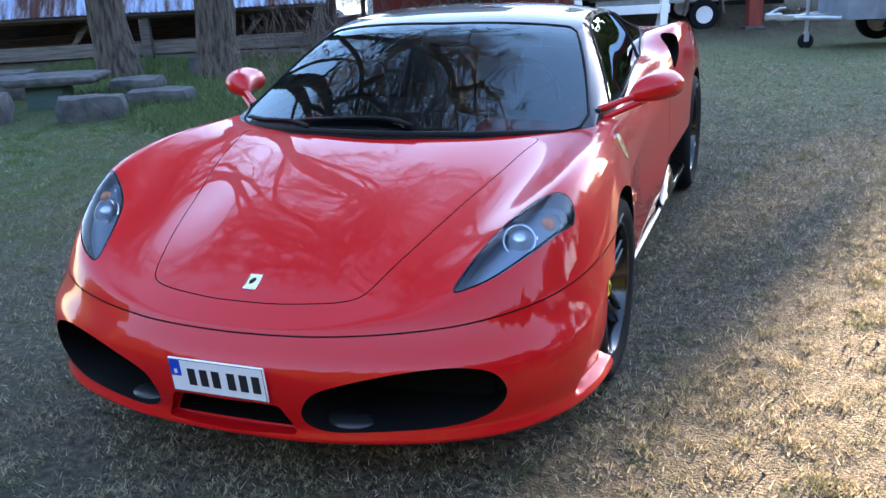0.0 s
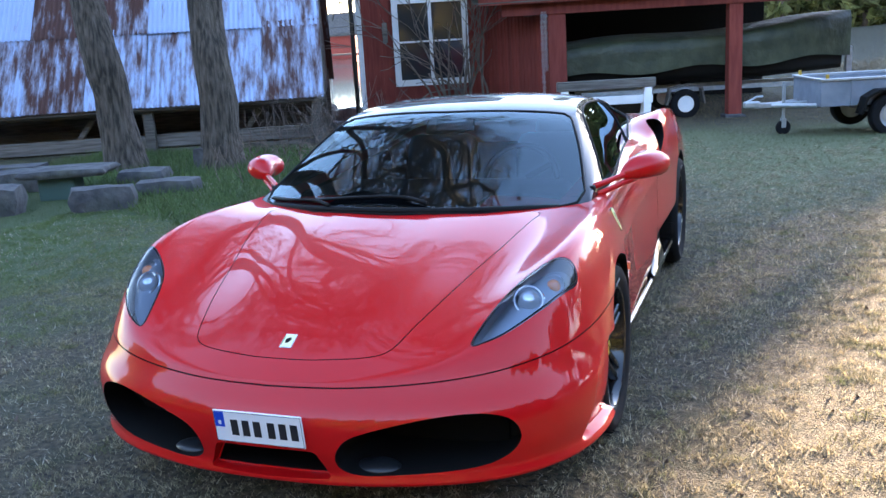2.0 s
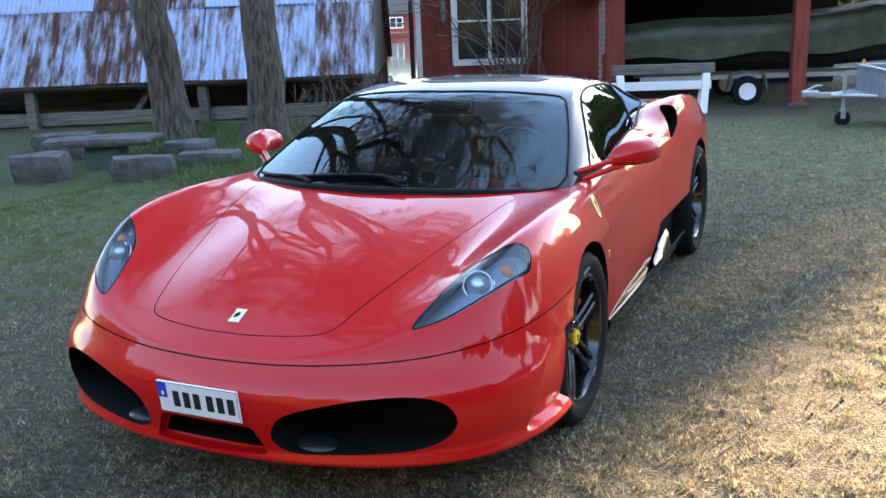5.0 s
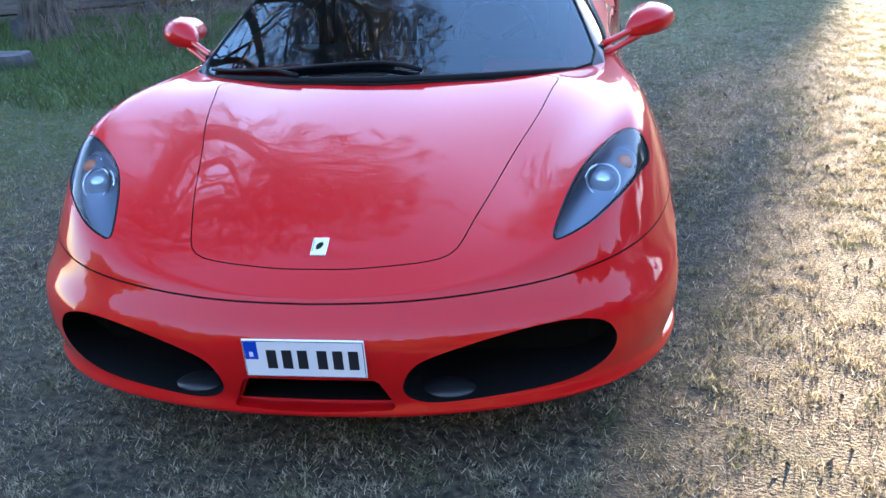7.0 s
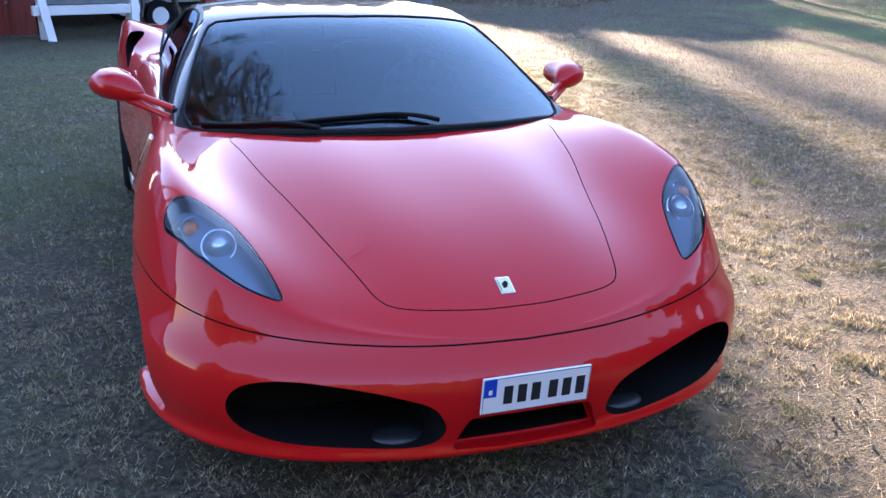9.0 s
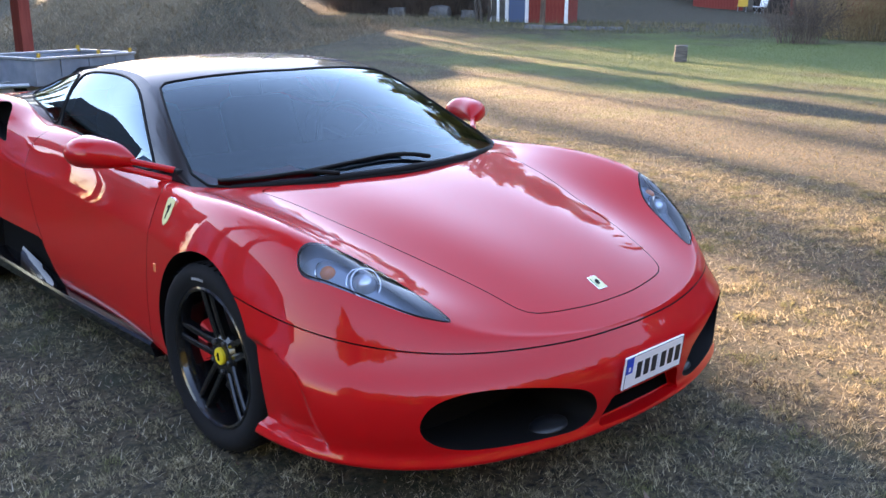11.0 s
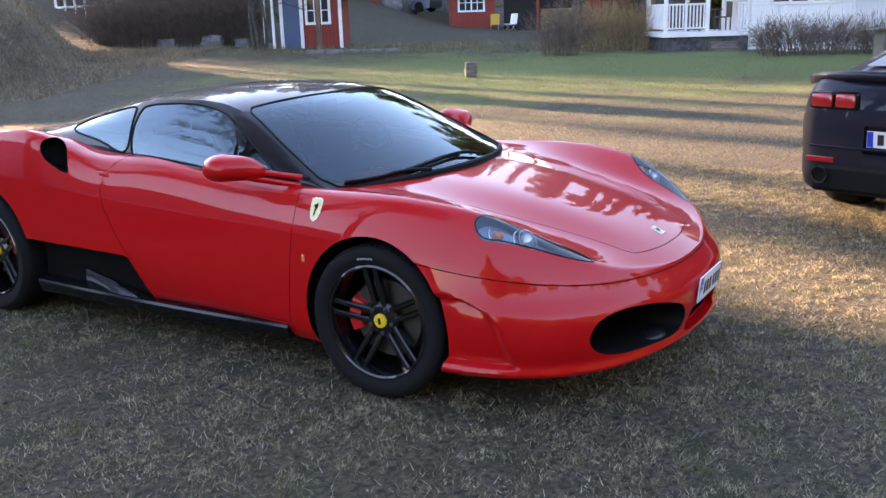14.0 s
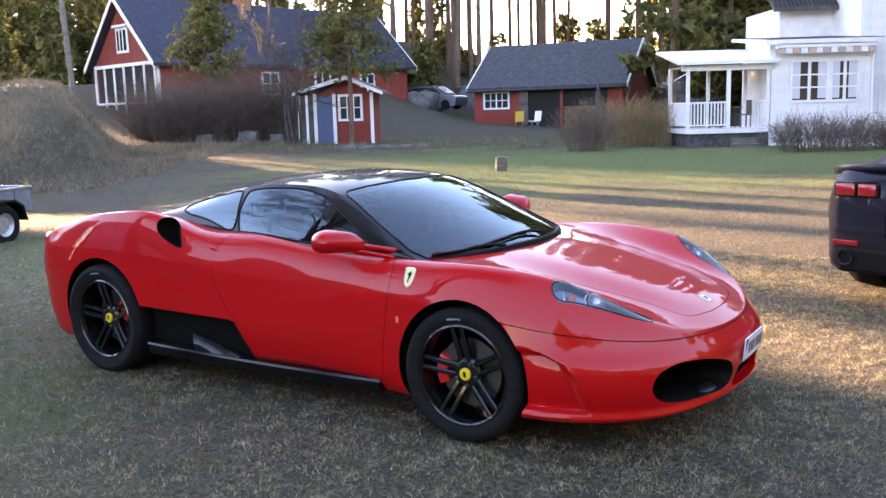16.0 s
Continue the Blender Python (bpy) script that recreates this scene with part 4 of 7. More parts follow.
def build_ground():
    ax = np.concatenate([-np.geomspace(900, 60, 14), np.linspace(-55, -12, 44), np.linspace(-11.5, 14, 86), np.linspace(14.6, 70, 110), np.geomspace(74, 900, 16)])
    ay = np.concatenate([-np.geomspace(900, 60, 12), np.linspace(-55, -8, 36), np.linspace(-7.5, 20, 90), np.linspace(20.6, 70, 96), np.geomspace(74, 900, 16)])
    X, Y = np.meshgrid(ax, ay)
    Z = height(X, Y)
    nx, ny = len(ax), len(ay)
    v = np.stack([X, Y, Z], -1).reshape(-1, 3)
    i = (np.arange(ny - 1)[:, None] * nx + np.arange(nx - 1)).ravel()
    f = np.stack([i, i + 1, i + nx + 1, i + nx], 1)
    me = bpy.data.meshes.new("ground")
    me.from_pydata(v.tolist(), [], f.tolist())
    me.polygons.foreach_set("use_smooth", [True] * len(me.polygons))
    me.materials.append(M_GROUND)
    return tagged(new("ground", me), "wide lawn of short dry late-autumn grass", "ground", "", "structure")


def blades(name, pts, length, width, lean, mats, label, category, seed=1):
    """Short upright blades, three corners each, joined in one object."""
    rng = np.random.default_rng(seed)
    n = len(pts)
    a, b = rng.uniform(0, 2 * np.pi, n), rng.uniform(0, 2 * np.pi, n)
    ln = length * rng.uniform(.45, 1.25, n)
    le = rng.uniform(lean * .3, lean, n)
    w = width * rng.uniform(.6, 1.4, n)
    base = np.stack([pts[:, 0], pts[:, 1], height(pts[:, 0], pts[:, 1]) - .003], 1)
    side = np.stack([np.cos(a) * w, np.sin(a) * w, np.zeros(n)], 1)
    tip = base + np.stack([np.cos(b) * ln * np.sin(le), np.sin(b) * ln * np.sin(le), ln * np.cos(le)], 1)
    v = np.stack([base - side, base + side, tip], 1).reshape(-1, 3)
    me = bpy.data.meshes.new(name)
    me.vertices.add(3 * n)
    me.vertices.foreach_set("co", v.ravel())
    me.loops.add(3 * n)
    me.loops.foreach_set("vertex_index", np.arange(3 * n, dtype=np.int32))
    me.polygons.add(n)
    me.polygons.foreach_set("loop_start", np.arange(0, 3 * n, 3, dtype=np.int32))
    me.update(calc_edges=True)
    me.materials.append(mats)
    return tagged(new(name, me), label, category, "", "stuff")


def clear_of_wheels(p):
    k = np.ones(len(p), bool)
    for x in (-.81, .81):
        for y in (0, 2.6):
            k &= ~((np.abs(p[:, 0] - x) < .125) & (np.abs(p[:, 1] - y) < .10))
    return k


ground = build_ground()
rng = np.random.default_rng(5)
NX0, NX1, NY0, NY1 = -5.2, 5.2, -3.3, 6.2
heart = np.stack([rng.uniform(NX0, NX1, 36000), rng.uniform(NY0, 9.2, 36000)], 1)
heart = heart[rng.uniform(0, 1, len(heart)) > .9 * smooth(4.6, 9.2, heart[:, 1])]
heart = heart[np.sin(heart[:, 0] * 2.1 + 1.7 * np.sin(heart[:, 1] * 1.3)) * np.sin(heart[:, 1] * 1.9 + heart[:, 0] * .7) + rng.normal(0, .6, len(heart)) > -.75]
size = rng.gamma(2.2, .45, len(heart))
which = rng.choice(len(heart), 1050000, p=size / size.sum())
near = heart[which] + rng.normal(0, .026, (len(which), 2))
under = (np.abs(near[:, 0]) < .72) & (near[:, 1] > -.6) & (near[:, 1] < 3.1)
near = near[clear_of_wheels(near) & ~under]
blades("lawn_grass", near, .029, .0020, 1.42, M_BLADE, "short matted dry grass with green tufts", "grass", 2)
stalk = np.stack([rng.uniform(NX0, NX1, 45000), rng.uniform(NY0, NY1, 45000)], 1)
stalk = stalk[clear_of_wheels(stalk)]
blades("dead_stalks", stalk, .040, .0019, 1.54, M_STALK, "pale bleached grass stalks lying on the lawn", "grass", 6)
wide = np.stack([rng.uniform(-11, 24, 330000), rng.uniform(-6, 24, 330000)], 1)
keep = ~((wide[:, 0] > NX0) & (wide[:, 0] < NX1) & (wide[:, 1] > NY0) & (wide[:, 1] < NY1))
blades("lawn_grass_wide", wide[keep], .042, .0040, 1.40, M_BLADE_FAR, "dry lawn grass further out", "grass", 3)
# scraps of dead leaf on the lawn
lit = np.stack([rng.uniform(-4.5, 4.5, 2600), rng.uniform(-3.0, 5.5, 2600)], 1)
lit = lit[clear_of_wheels(lit)]
blades("leaf_litter", lit, .030, .010, 1.5, M_DRYBUSH, "brown scraps of dead leaves on the lawn", "leaves", 4)

# ------------------------------------------------------------------ trees and bushes
def branch_tree(bm, base, direction, length, radius, depth, rng, spread=.55, seg=7, droop=0.0, kids=3, stop=.003):
    """A bare crooked branch with its side branches."""
    pts, p, d = [Vector(base)], Vector(base), Vector(direction).normalized()
    n = 6 if depth > 1 else 4
    for i in range(n):
        d = (d + Vector(rng.normal(0, .13, 3)) + Vector((0, 0, -droop))).normalized()
        p = p + d * (length / n)
        pts.append(p.copy())
    rad = [max(stop, radius * (1 - .62 * i / n)) for i in range(n + 1)]
    add_tube(bm, pts, rad, max(3, seg), False)
    if depth <= 0:
        return
    for k in range(kids + (1 if depth != 2 else 0)):
        i = int(rng.integers(2, n + 1)) if k else n
        q = pts[i]
        side = Vector(rng.normal(0, 1, 3))
        dd = (d + side.normalized() * spread * (1.4 if k else .6)).normalized()
        branch_tree(bm, q, dd, length * rng.uniform(.52, .80), rad[i] * (.62 if k else .9), depth - 1, rng, spread, max(3, seg - 2), droop, kids, stop)


def limb(bm, base, direction, length, radius, level, rng, up=.05):
    """A bare crooked limb that splits again and again down to thin twigs."""
    n = (9, 7, 6, 5, 4)[level]
    d, p = Vector(direction).normalized(), Vector(base)
    pts, dirs = [p.copy()], [d.copy()]
    bend = (.07, .14, .19, .22, .24)[level]
    for i in range(n):
        d = (d + Vector(rng.normal(0, bend, 3)) + Vector((0, 0, up))).normalized()
        p = p + d * (length / n)
        pts.append(p.copy())
        dirs.append(d.copy())
    rad = [max(.0062, radius * (1 - .72 * i / n)) for i in range(n + 1)]
    add_tube(bm, pts, rad, (9, 7, 5, 3, 3)[level], False)
    if level == 4:
        return
    count = (12, 9, 7, 6)[level]
    for k in range(count):
        q = .28 + .72 * (k + rng.uniform(0, 1)) / count
        i = min(n, int(q * n))
        side = dirs[i].orthogonal().normalized()
        side.rotate(Matrix.Rotation(rng.uniform(0, 2 * math.pi), 3, dirs[i]))
        out = (dirs[i] * rng.uniform(.5, .95) + side * rng.uniform(.55, .95)).normalized()
        limb(bm, pts[i], out, length * rng.uniform(.36, .60) * (1.15 - .45 * q), rad[i] * rng.uniform(.48, .66), level + 1, rng, up * .8)


def yard_tree(at, lean, r0, fork, limbs, seed, label):
    """A large bare tree: a rough tapered trunk up to its fork, and a wide crown of bare limbs."""
    t = thing("tree", label, "tree", "bare yard trees", at=Matrix.Translation(at))
    rng = np.random.default_rng(seed)
    bm = bmesh.new()
    lean = Vector(lean)
    n = 16
    pts = [Vector((0, 0, -.15)) + lean * (fork * k / n) + Vector((0, 0, fork * k / n)) + Vector((math.sin(k * .9 + seed) * .04, math.cos(k * 1.1 + seed) * .04, 0)) * (k > 2) for k in range(n + 1)]
    rad = [r0 * (1.30 if k == 0 else 1.08 if k == 1 else 1 - .022 * k) for k in range(n + 1)]
    rings = add_tube(bm, pts, rad, 20, False)
    for ring in rings:
        for j, v in enumerate(ring):
            v.co += Vector((rng.normal(0, .009), rng.normal(0, .009), 0))
    part("trunk", bm, M_BARK, t, "grey-brown furrowed trunk", 70)
    bm = bmesh.new()
    for dx, dy, dz, ln, k in limbs:
        limb(bm, pts[n] - Vector((0, 0, .1)), (dx, dy, dz), ln, rad[n] * k, 0, rng)
    part("crown", bm, M_TWIG, t, "crown of bare crooked branches", 70)
    return t


def bush(name, at, w, h, n, mats, label, seed, category="bush", droop=.0):
    rng = np.random.default_rng(seed)
    bm = bmesh.new()
    for k in range(n):
        x, y = rng.uniform(-w[0], w[0]), rng.uniform(-w[1], w[1])
        d = Vector((x / w[0] * .35 + rng.normal(0, .12), rng.normal(0, .15), 1))
        branch_tree(bm, (x * .75, y, -.05), d, h * rng.uniform(.45, .8), .009, 2, rng, .5, 3, droop, 3, .0035)
    return tagged(part(name, bm, mats, None, "", None, at), label, category)


def conifer(bm_t, bm_n, at, h, r0, crown_from, spread, rng, whorl=.55, tuft=.30, dense=1.0):
    """A tall pine or spruce: the trunk in one mesh, its tufts of needles in another."""
    at = Vector(at)
    lean = Vector((rng.normal(0, .012), rng.normal(0, .012), 0))
    pts = [at + lean * (h * k / 8) + Vector((0, 0, h * k / 8 - .2)) for k in range(9)]
    add_tube(bm_t, pts, [r0 * (1 - .095 * k) for k in range(9)], 7, False)
    z = h * crown_from
    while z < h:
        q = (z - h * crown_from) / (h * (1 - crown_from))
        reach = spread * (1 - q) ** .75 * rng.uniform(.6, 1.1) + .25
        for _ in range(int(rng.integers(3, 6))):
            a = rng.uniform(0, 2 * math.pi)
            base = at + lean * z + Vector((0, 0, z))
            d = Vector((math.cos(a), math.sin(a), rng.uniform(-.25, .25)))
            end = base + d * reach
            add_tube(bm_t, [base, end], [.03, .008], 3, False)
            m = int((3 + reach * 3.0) * dense)
            for j in range(m):
                c = base.lerp(end, rng.uniform(.25, 1.05)) + Vector(rng.normal(0, .16, 3))
                for _k in range(3):
                    u, v = Vector(rng.normal(0, 1, 3)).normalized(), Vector(rng.normal(0, 1, 3)).normalized()
                    s = tuft * rng.uniform(.5, 1.2)
                    bm_n.faces.new([bm_n.verts.new(c + u * s), bm_n.verts.new(c + v * s * .7), bm_n.verts.new(c - u * s * .6 - v * s * .5)])
        z += whorl * rng.uniform(.7, 1.3)


yard_tree((-6.62, 6.47, 0.0), (-.085, -.05, 0), .25, 4.6, ((-.22, -.10, 1, 9.5, .74), (.26, -.20, 1, 10.5, .80), (-.05, .30, 1, 8.5, .60)), 3, "large bare deciduous tree with furrowed trunk beside the shed")
yard_tree((-5.34, 6.75, 0.0), (-.015, .02, 0), .25, 5.0, ((.16, -.16, 1, 11.5, .86), (-.32, -.22, 1, 9.5, .62), (.46, -.05, 1, 10.0, .66), (.02, .34, 1, 8.5, .56)), 11, "large bare deciduous tree with straight furrowed trunk")


# ------------------------------------------------------------------ the boat shed with the rusty roof
def corrugated(w, length, pitch=.076, amp=.013):
    """One corrugated sheet: waves across x, running up y."""
    bm = bmesh.new()
    n = int(w / pitch * 6)
    cols = []
    for i in range(n + 1):
        x = w * i / n
        z = amp * math.sin(2 * math.pi * x / pitch)
        cols.append([bm.verts.new((x, y, z)) for y in (0, length * .5, length)])
    for a, b in zip(cols, cols[1:]):
        for j in range(2):
            bm.faces.new((a[j], b[j], b[j + 1], a[j + 1]))
    return bm


def rust_mat():
    """Blue-grey zinc sheet with rust running down some sheets."""
    m = mat("rusty_sheet", (.3, .35, .45), .45, .35)
    ns, ln, b = nodes(m)
    tc, oi = ns.new("ShaderNodeTexCoord"), ns.new("ShaderNodeObjectInfo")
    add = ns.new("ShaderNodeVectorMath")
    add.operation = "ADD"
    sc = ns.new("ShaderNodeVectorMath")
    sc.operation = "SCALE"
    sc.inputs["Scale"].default_value = 30
    cmb = ns.new("ShaderNodeCombineXYZ")
    ln.new(oi.outputs["Random"], cmb.inputs[0])
    ln.new(cmb.outputs[0], sc.inputs[0])
    mp = ns.new("ShaderNodeMapping")
    mp.inputs["Scale"].default_value = (4.2, .8, 1)
    ln.new(tc.outputs["Object"], add.inputs[0])
    ln.new(sc.outputs[0], add.inputs[1])
    ln.new(add.outputs[0], mp.inputs[0])
    n1 = ns.new("ShaderNodeTexNoise")
    n1.inputs["Scale"].default_value, n1.inputs["Detail"].default_value = 1.6, 8
    n1.inputs["Roughness"].default_value = .65
    ln.new(mp.outputs[0], n1.inputs["Vector"])
    shift = ns.new("ShaderNodeMapRange")
    shift.inputs[3].default_value, shift.inputs[4].default_value = -.24, .17
    ln.new(oi.outputs["Random"], shift.inputs[0])
    sm = ns.new("ShaderNodeMath")
    ln.new(n1.outputs["Fac"], sm.inputs[0])
    ln.new(shift.outputs[0], sm.inputs[1])
    rp = ns.new("ShaderNodeValToRGB")
    e = rp.color_ramp.elements
    e[0].position, e[0].color = .42, (.36, .45, .64, 1)
    e[1].position, e[1].color = .62, (.105, .050, .040, 1)
    k = e.new(.52)
    k.color = (.25, .24, .29, 1)
    ln.new(sm.outputs[0], rp.inputs[0])
    ln.new(rp.outputs[0], b.inputs["Base Color"])
    r2 = ns.new("ShaderNodeValToRGB")
    r2.color_ramp.elements[0].position, r2.color_ramp.elements[1].position = .45, .6
    r2.color_ramp.elements[0].color, r2.color_ramp.elements[1].color = (.38, .38, .38, 1), (.9, .9, .9, 1)
    ln.new(sm.outputs[0], r2.inputs[0])
    ln.new(r2.outputs[0], b.inputs["Roughness"])
    return m


M_SHEET = rust_mat()


def boat_shed():
    t = thing("boat_shed", "low open boat shed with rusty blue corrugated roof", "shed", at=SHED)
    pitch = radians(50)
    roof = new("roof")
    roof.parent = t
    sheet = mesh_of("sheet", corrugated(.92, 1.55), M_SHEET)
    sheet.polygons.foreach_set("use_smooth", [True] * len(sheet.polygons))
    rng = np.random.default_rng(8)
    for row in range(3):
        for k in range(12):
            s = 1.42 * row
            o = part("sheet", sheet, None, roof)
            o.matrix_basis = pose(-10.85 + .905 * k + rng.normal(0, .006), -.10 + s * math.cos(pitch), .66 + s * math.sin(pitch) + .010 * (2 - row) * 0 + .012 * row + rng.normal(0, .004), 50 + rng.normal(0, .4), 0, rng.normal(0, .25))
    part("roof_back", box(-10.8, .1, 0, 4.2, -.02, 0, 0, pose(0, 5.5, .66, 130, 0, 0)), M_SHEET, roof)
    part("ridge", tube([(-10.8, 2.72, 4.02), (.1, 2.72, 4.02)], .09, 10), M_SHEET, roof)
    part("roof_deck", box(-10.75, 0, 0, 4.25, -.07, -.035, 0, pose(0, -.08, .64, 50, 0, 0)), M_GREYWOOD, roof, "old roof boards")
    for x in (-10.6, -8.1, -5.4, -2.7, -.12):
        g = float(lift(SHED, x, .12))
        part("post", box(x - .075, x + .075, .05, .20, g - .3, .70, .012), M_GREYWOOD, t)
    for x0, x1, z, h in ((-10.8, .05, .56, .14), (-10.8, .02, .02, .20), (-10.8, .0, -.20, .19), (-10.8, .0, -.42, .20)):
        part("rail", box(x0, x1, .20 if z < .5 else .06, .25 if z < .5 else .18, z, z + h, .008), M_GREYWOOD, t)
    for x in (-9.6, -7.0, -4.2, -1.6):
        part("brace", box(-.04, .04, -.03, .03, 0, .95, .005, pose(x, .4, -.25, 0, 38, 0)), M_GREYWOOD, t)
    for x, y, r, l in ((-9.8, 1.1, .18, 1.6), (-8.6, 1.4, .12, 2.4), (-5.9, 1.2, .2, 1.8), (-3.6, 1.0, .14, 1.5), (-2.3, 1.6, .10, 2.2)):
        part("stored_log", tube([(x, y, -.15 + r), (x + l, y + .2, -.12 + r)], r, 10), M_GREYWOOD, t)
    part("back_wall", box(-10.8, .0, 5.2, 5.35, -1.4, .9), M_GREYWOOD, t)
    part("side_wall", box(-10.85, -10.75, .1, 5.3, -1.2, 2.2), M_GREYWOOD, t)
    part("gable", prism([(.1, .5), (2.72, 3.6), (5.3, .6)], "x", -.06, -.02), M_GREYWOOD, t)
    part("floor_boards", box(-10.8, .0, .25, 5.3, -.60, -.50), M_GREYWOOD, t)
    return t


boat_shed()


# ------------------------------------------------------------------ the red house and the carport
def boards(parent, x0, x1, y, z0, z1, step, mats, hole=None, thick=.022, name="board", face=-1):
    """Upright boards side by side along x, each with a batten over the joint; hole: x0, x1, z0, z1 left free."""
    n = max(1, int(round((x1 - x0) / step)))
    w = (x1 - x0) / n
    cache = {}

    def piece(h):
        k = round(h, 2)
        if k not in cache:
            bm = bmesh.new()
            add_box(bm, .003, w - .003, 0, thick, 0, h)
            add_box(bm, -.022, .022, face * .018 if face < 0 else thick, 0 if face < 0 else thick + .018, 0, h)
            cache[k] = mesh_of(name, bm, mats)
        return cache[k]
    for i in range(n):
        x = x0 + i * w
        spans = [(z0, z1)]
        if hole and x + w > hole[0] and x < hole[1]:
            spans = [(z0, hole[2]), (hole[3], z1)]
        for a, b in spans:
            o = part(name, piece(b - a), None, parent)
            o.matrix_basis = pose(x, y, a)


def sash_window(parent, x0, x1, y, z0, z1, cols, rows, frame_w=.10, bar=.035, mats=None, face=-1):
    """A white wooden window: casing, sashes, glazing bars and panes."""
    mats = mats or M_WHITE
    w = new("window")
    w.parent = parent
    tagged(w, "white wooden window")
    f = face
    d0, d1 = sorted((y + f * .05, y + .03 * -f))
    for a, b, c, d in ((x0 - frame_w, x1 + frame_w, z1, z1 + frame_w), (x0 - frame_w, x1 + frame_w, z0 - frame_w, z0)):
        part("casing", box(a, b, d0, d1, c, d, .005), mats, w)
    for a, b in ((x0 - frame_w, x0), (x1, x1 + frame_w)):
        part("casing", box(a, b, d0, d1, z0, z1, .005), mats, w)
    d0, d1 = sorted((y + f * .02, y - f * .03))
    for i in range(1, cols):
        x = x0 + (x1 - x0) * i / cols
        wd = bar * (2.0 if cols % 2 == 0 and i == cols // 2 else 1)
        part("glazing_bar", box(x - wd / 2, x + wd / 2, d0, d1, z0, z1), mats, w)
    for j in range(1, rows):
        z = z0 + (z1 - z0) * j / rows
        part("glazing_bar", box(x0, x1, d0 + .003, d1 - .003, z - bar / 2, z + bar / 2), mats, w)
    part("pane", box(x0, x1, y - .004 - f * .012, y + .004 - f * .012, z0, z1), M_PANE, w, "dark window pane")
    return w


def red_house():
    g = -.45
    t = thing("red_house", "falu-red wooden house with white window and bare climber", "house", at=NEAR @ Matrix.Translation((0, 18.5, 0)))
    core = new("wall")
    core.parent = t
    part("core", box(-1.62, .75, .04, 6.0, g, 3.6), M_BARN, core)
    boards(core, -1.66, .70, 0.0, g, 3.6, .20, M_BARN, (-.98, .42, .52, 2.16))
    for x in (-1.72,):
        part("corner_board", box(x, x + .10, -.05, .05, g, 3.6, .005), M_WHITE, t, "white corner board")
    sash_window(t, -.90, .34, .0, .62, 2.08, 2, 2, .12)
    part("plinth", box(-1.60, .75, .02, 5.9, g - .3, g + .05), M_STONE, t)
    roof = part("roof", prism([(-.6, 3.35), (3.0, 6.0), (6.6, 3.35), (6.6, 3.20), (3.0, 5.85), (-.6, 3.20)], "x", -2.1, 1.2), M_BROWNROOF, t)
    part("gable", prism([(0, 3.5), (3.0, 5.8), (6.0, 3.5)], "x", -1.66, -1.60), M_BARN, t)
    part("drain_pipe", tube([(-1.80, -.10, 3.3), (-1.80, -.10, g)], .045, 10), M_PIPE, t, "dark drain pipe")
    part("wall_lamp", box(-1.22, -1.12, -.12, -.02, 1.35, 1.75, .02), M_GREYWOOD, t, "small grey bird box")
    return t


def carport():
    g = -.27
    t = thing("carport", "open red wooden carport with corrugated roof", "carport", at=NEAR @ Matrix.Translation((0, 16.5, 0)))
    for x0, x1 in ((1.80, 2.12), (4.96, 5.20), (8.10, 8.34)):
        p = part("post", box(x0, x1, 0, .22, g - .3, 1.72, .012), M_BARN, t)
        part("stone_foot", box(x0 - .06, x1 + .06, -.06, .28, g - .3, g + .06, .02), M_STONE, p)
    part("beam", box(1.0, 8.5, -.03, .17, 1.70, 1.96, .01), M_BARN, t)
    part("fascia", box(.6, 8.6, -.22, -.16, 1.90, 2.05, .006), M_BARN, t)
    roof = new("roof")
    roof.parent = t
    sheet = mesh_of("sheet", corrugated(.92, 5.6), M_GALV)
    sheet.polygons.foreach_set("use_smooth", [True] * len(sheet.polygons))
    for k in range(9):
        o = part("sheet", sheet, None, roof)
        o.matrix_basis = pose(.4 + .90 * k, -.30, 2.06 + .004 * (k % 2), 15, 0, 0)
    part("deck", box(.5, 8.6, -.25, 5.2, -.05, -.03, 0, pose(0, 0, 2.04, 15, 0, 0)), M_GREYWOOD, roof)
    side = new("wall")
    side.parent = t
    # the wall between house and carport runs back at a slant
    m = pose(.72, 2.0, 0, 0, 0, -61)
    part("side_core", box(0, 2.28, .03, .12, g - .2, 2.2, 0, m), M_BARN, side)
    n = 19
    piece = bmesh.new()
    add_box(piece, .003, .117, 0, .022, 0, 2.4)
    add_box(piece, -.016, .016, -.016, 0, 0, 2.4)
    me = mesh_of("board", piece, M_BARN)
    for i in range(n):
        o = part("board", me, None, side)
        o.matrix_basis = m @ pose(i * .12, 0, g - .2)
    back = new("wall")
    back.parent = t
    # the shade at the carport's back is put into this wall's colour
    part("back_core", box(1.0, 7.2, 4.9, 5.0, g - .2, 3.2), M_SHADE_AND_HULL, back, "back wall in near-black that stands for the shade inside")
    # a chain on the corner post
    ch = new("chain")
    ch.parent = t
    tagged(ch, "grey iron chain hanging in loops")
    link = lathe([(.020 + .005 * math.cos(a), .005 * math.sin(a)) for a in np.linspace(0, 2 * math.pi, 7)[:-1]], 10, "z")
    bmesh.ops.scale(link, vec=(.75, 1.5, 1), verts=link.verts)
    me = mesh_of("link", link, M_GALV, 60)
    for s, top, bot in ((1.70, 1.72, .30), (1.755, 1.72, .75)):
        z, k = top, 0
        while z > bot:
            o = part("link", me, None, ch)
            o.matrix_basis = pose(s + .006 * math.sin(k), -.045, z, 90, 90 * (k % 2), 0) @ Matrix.Rotation(0, 4, "Z")
            z -= .047
            k += 1
    return t


red_house()
carport()


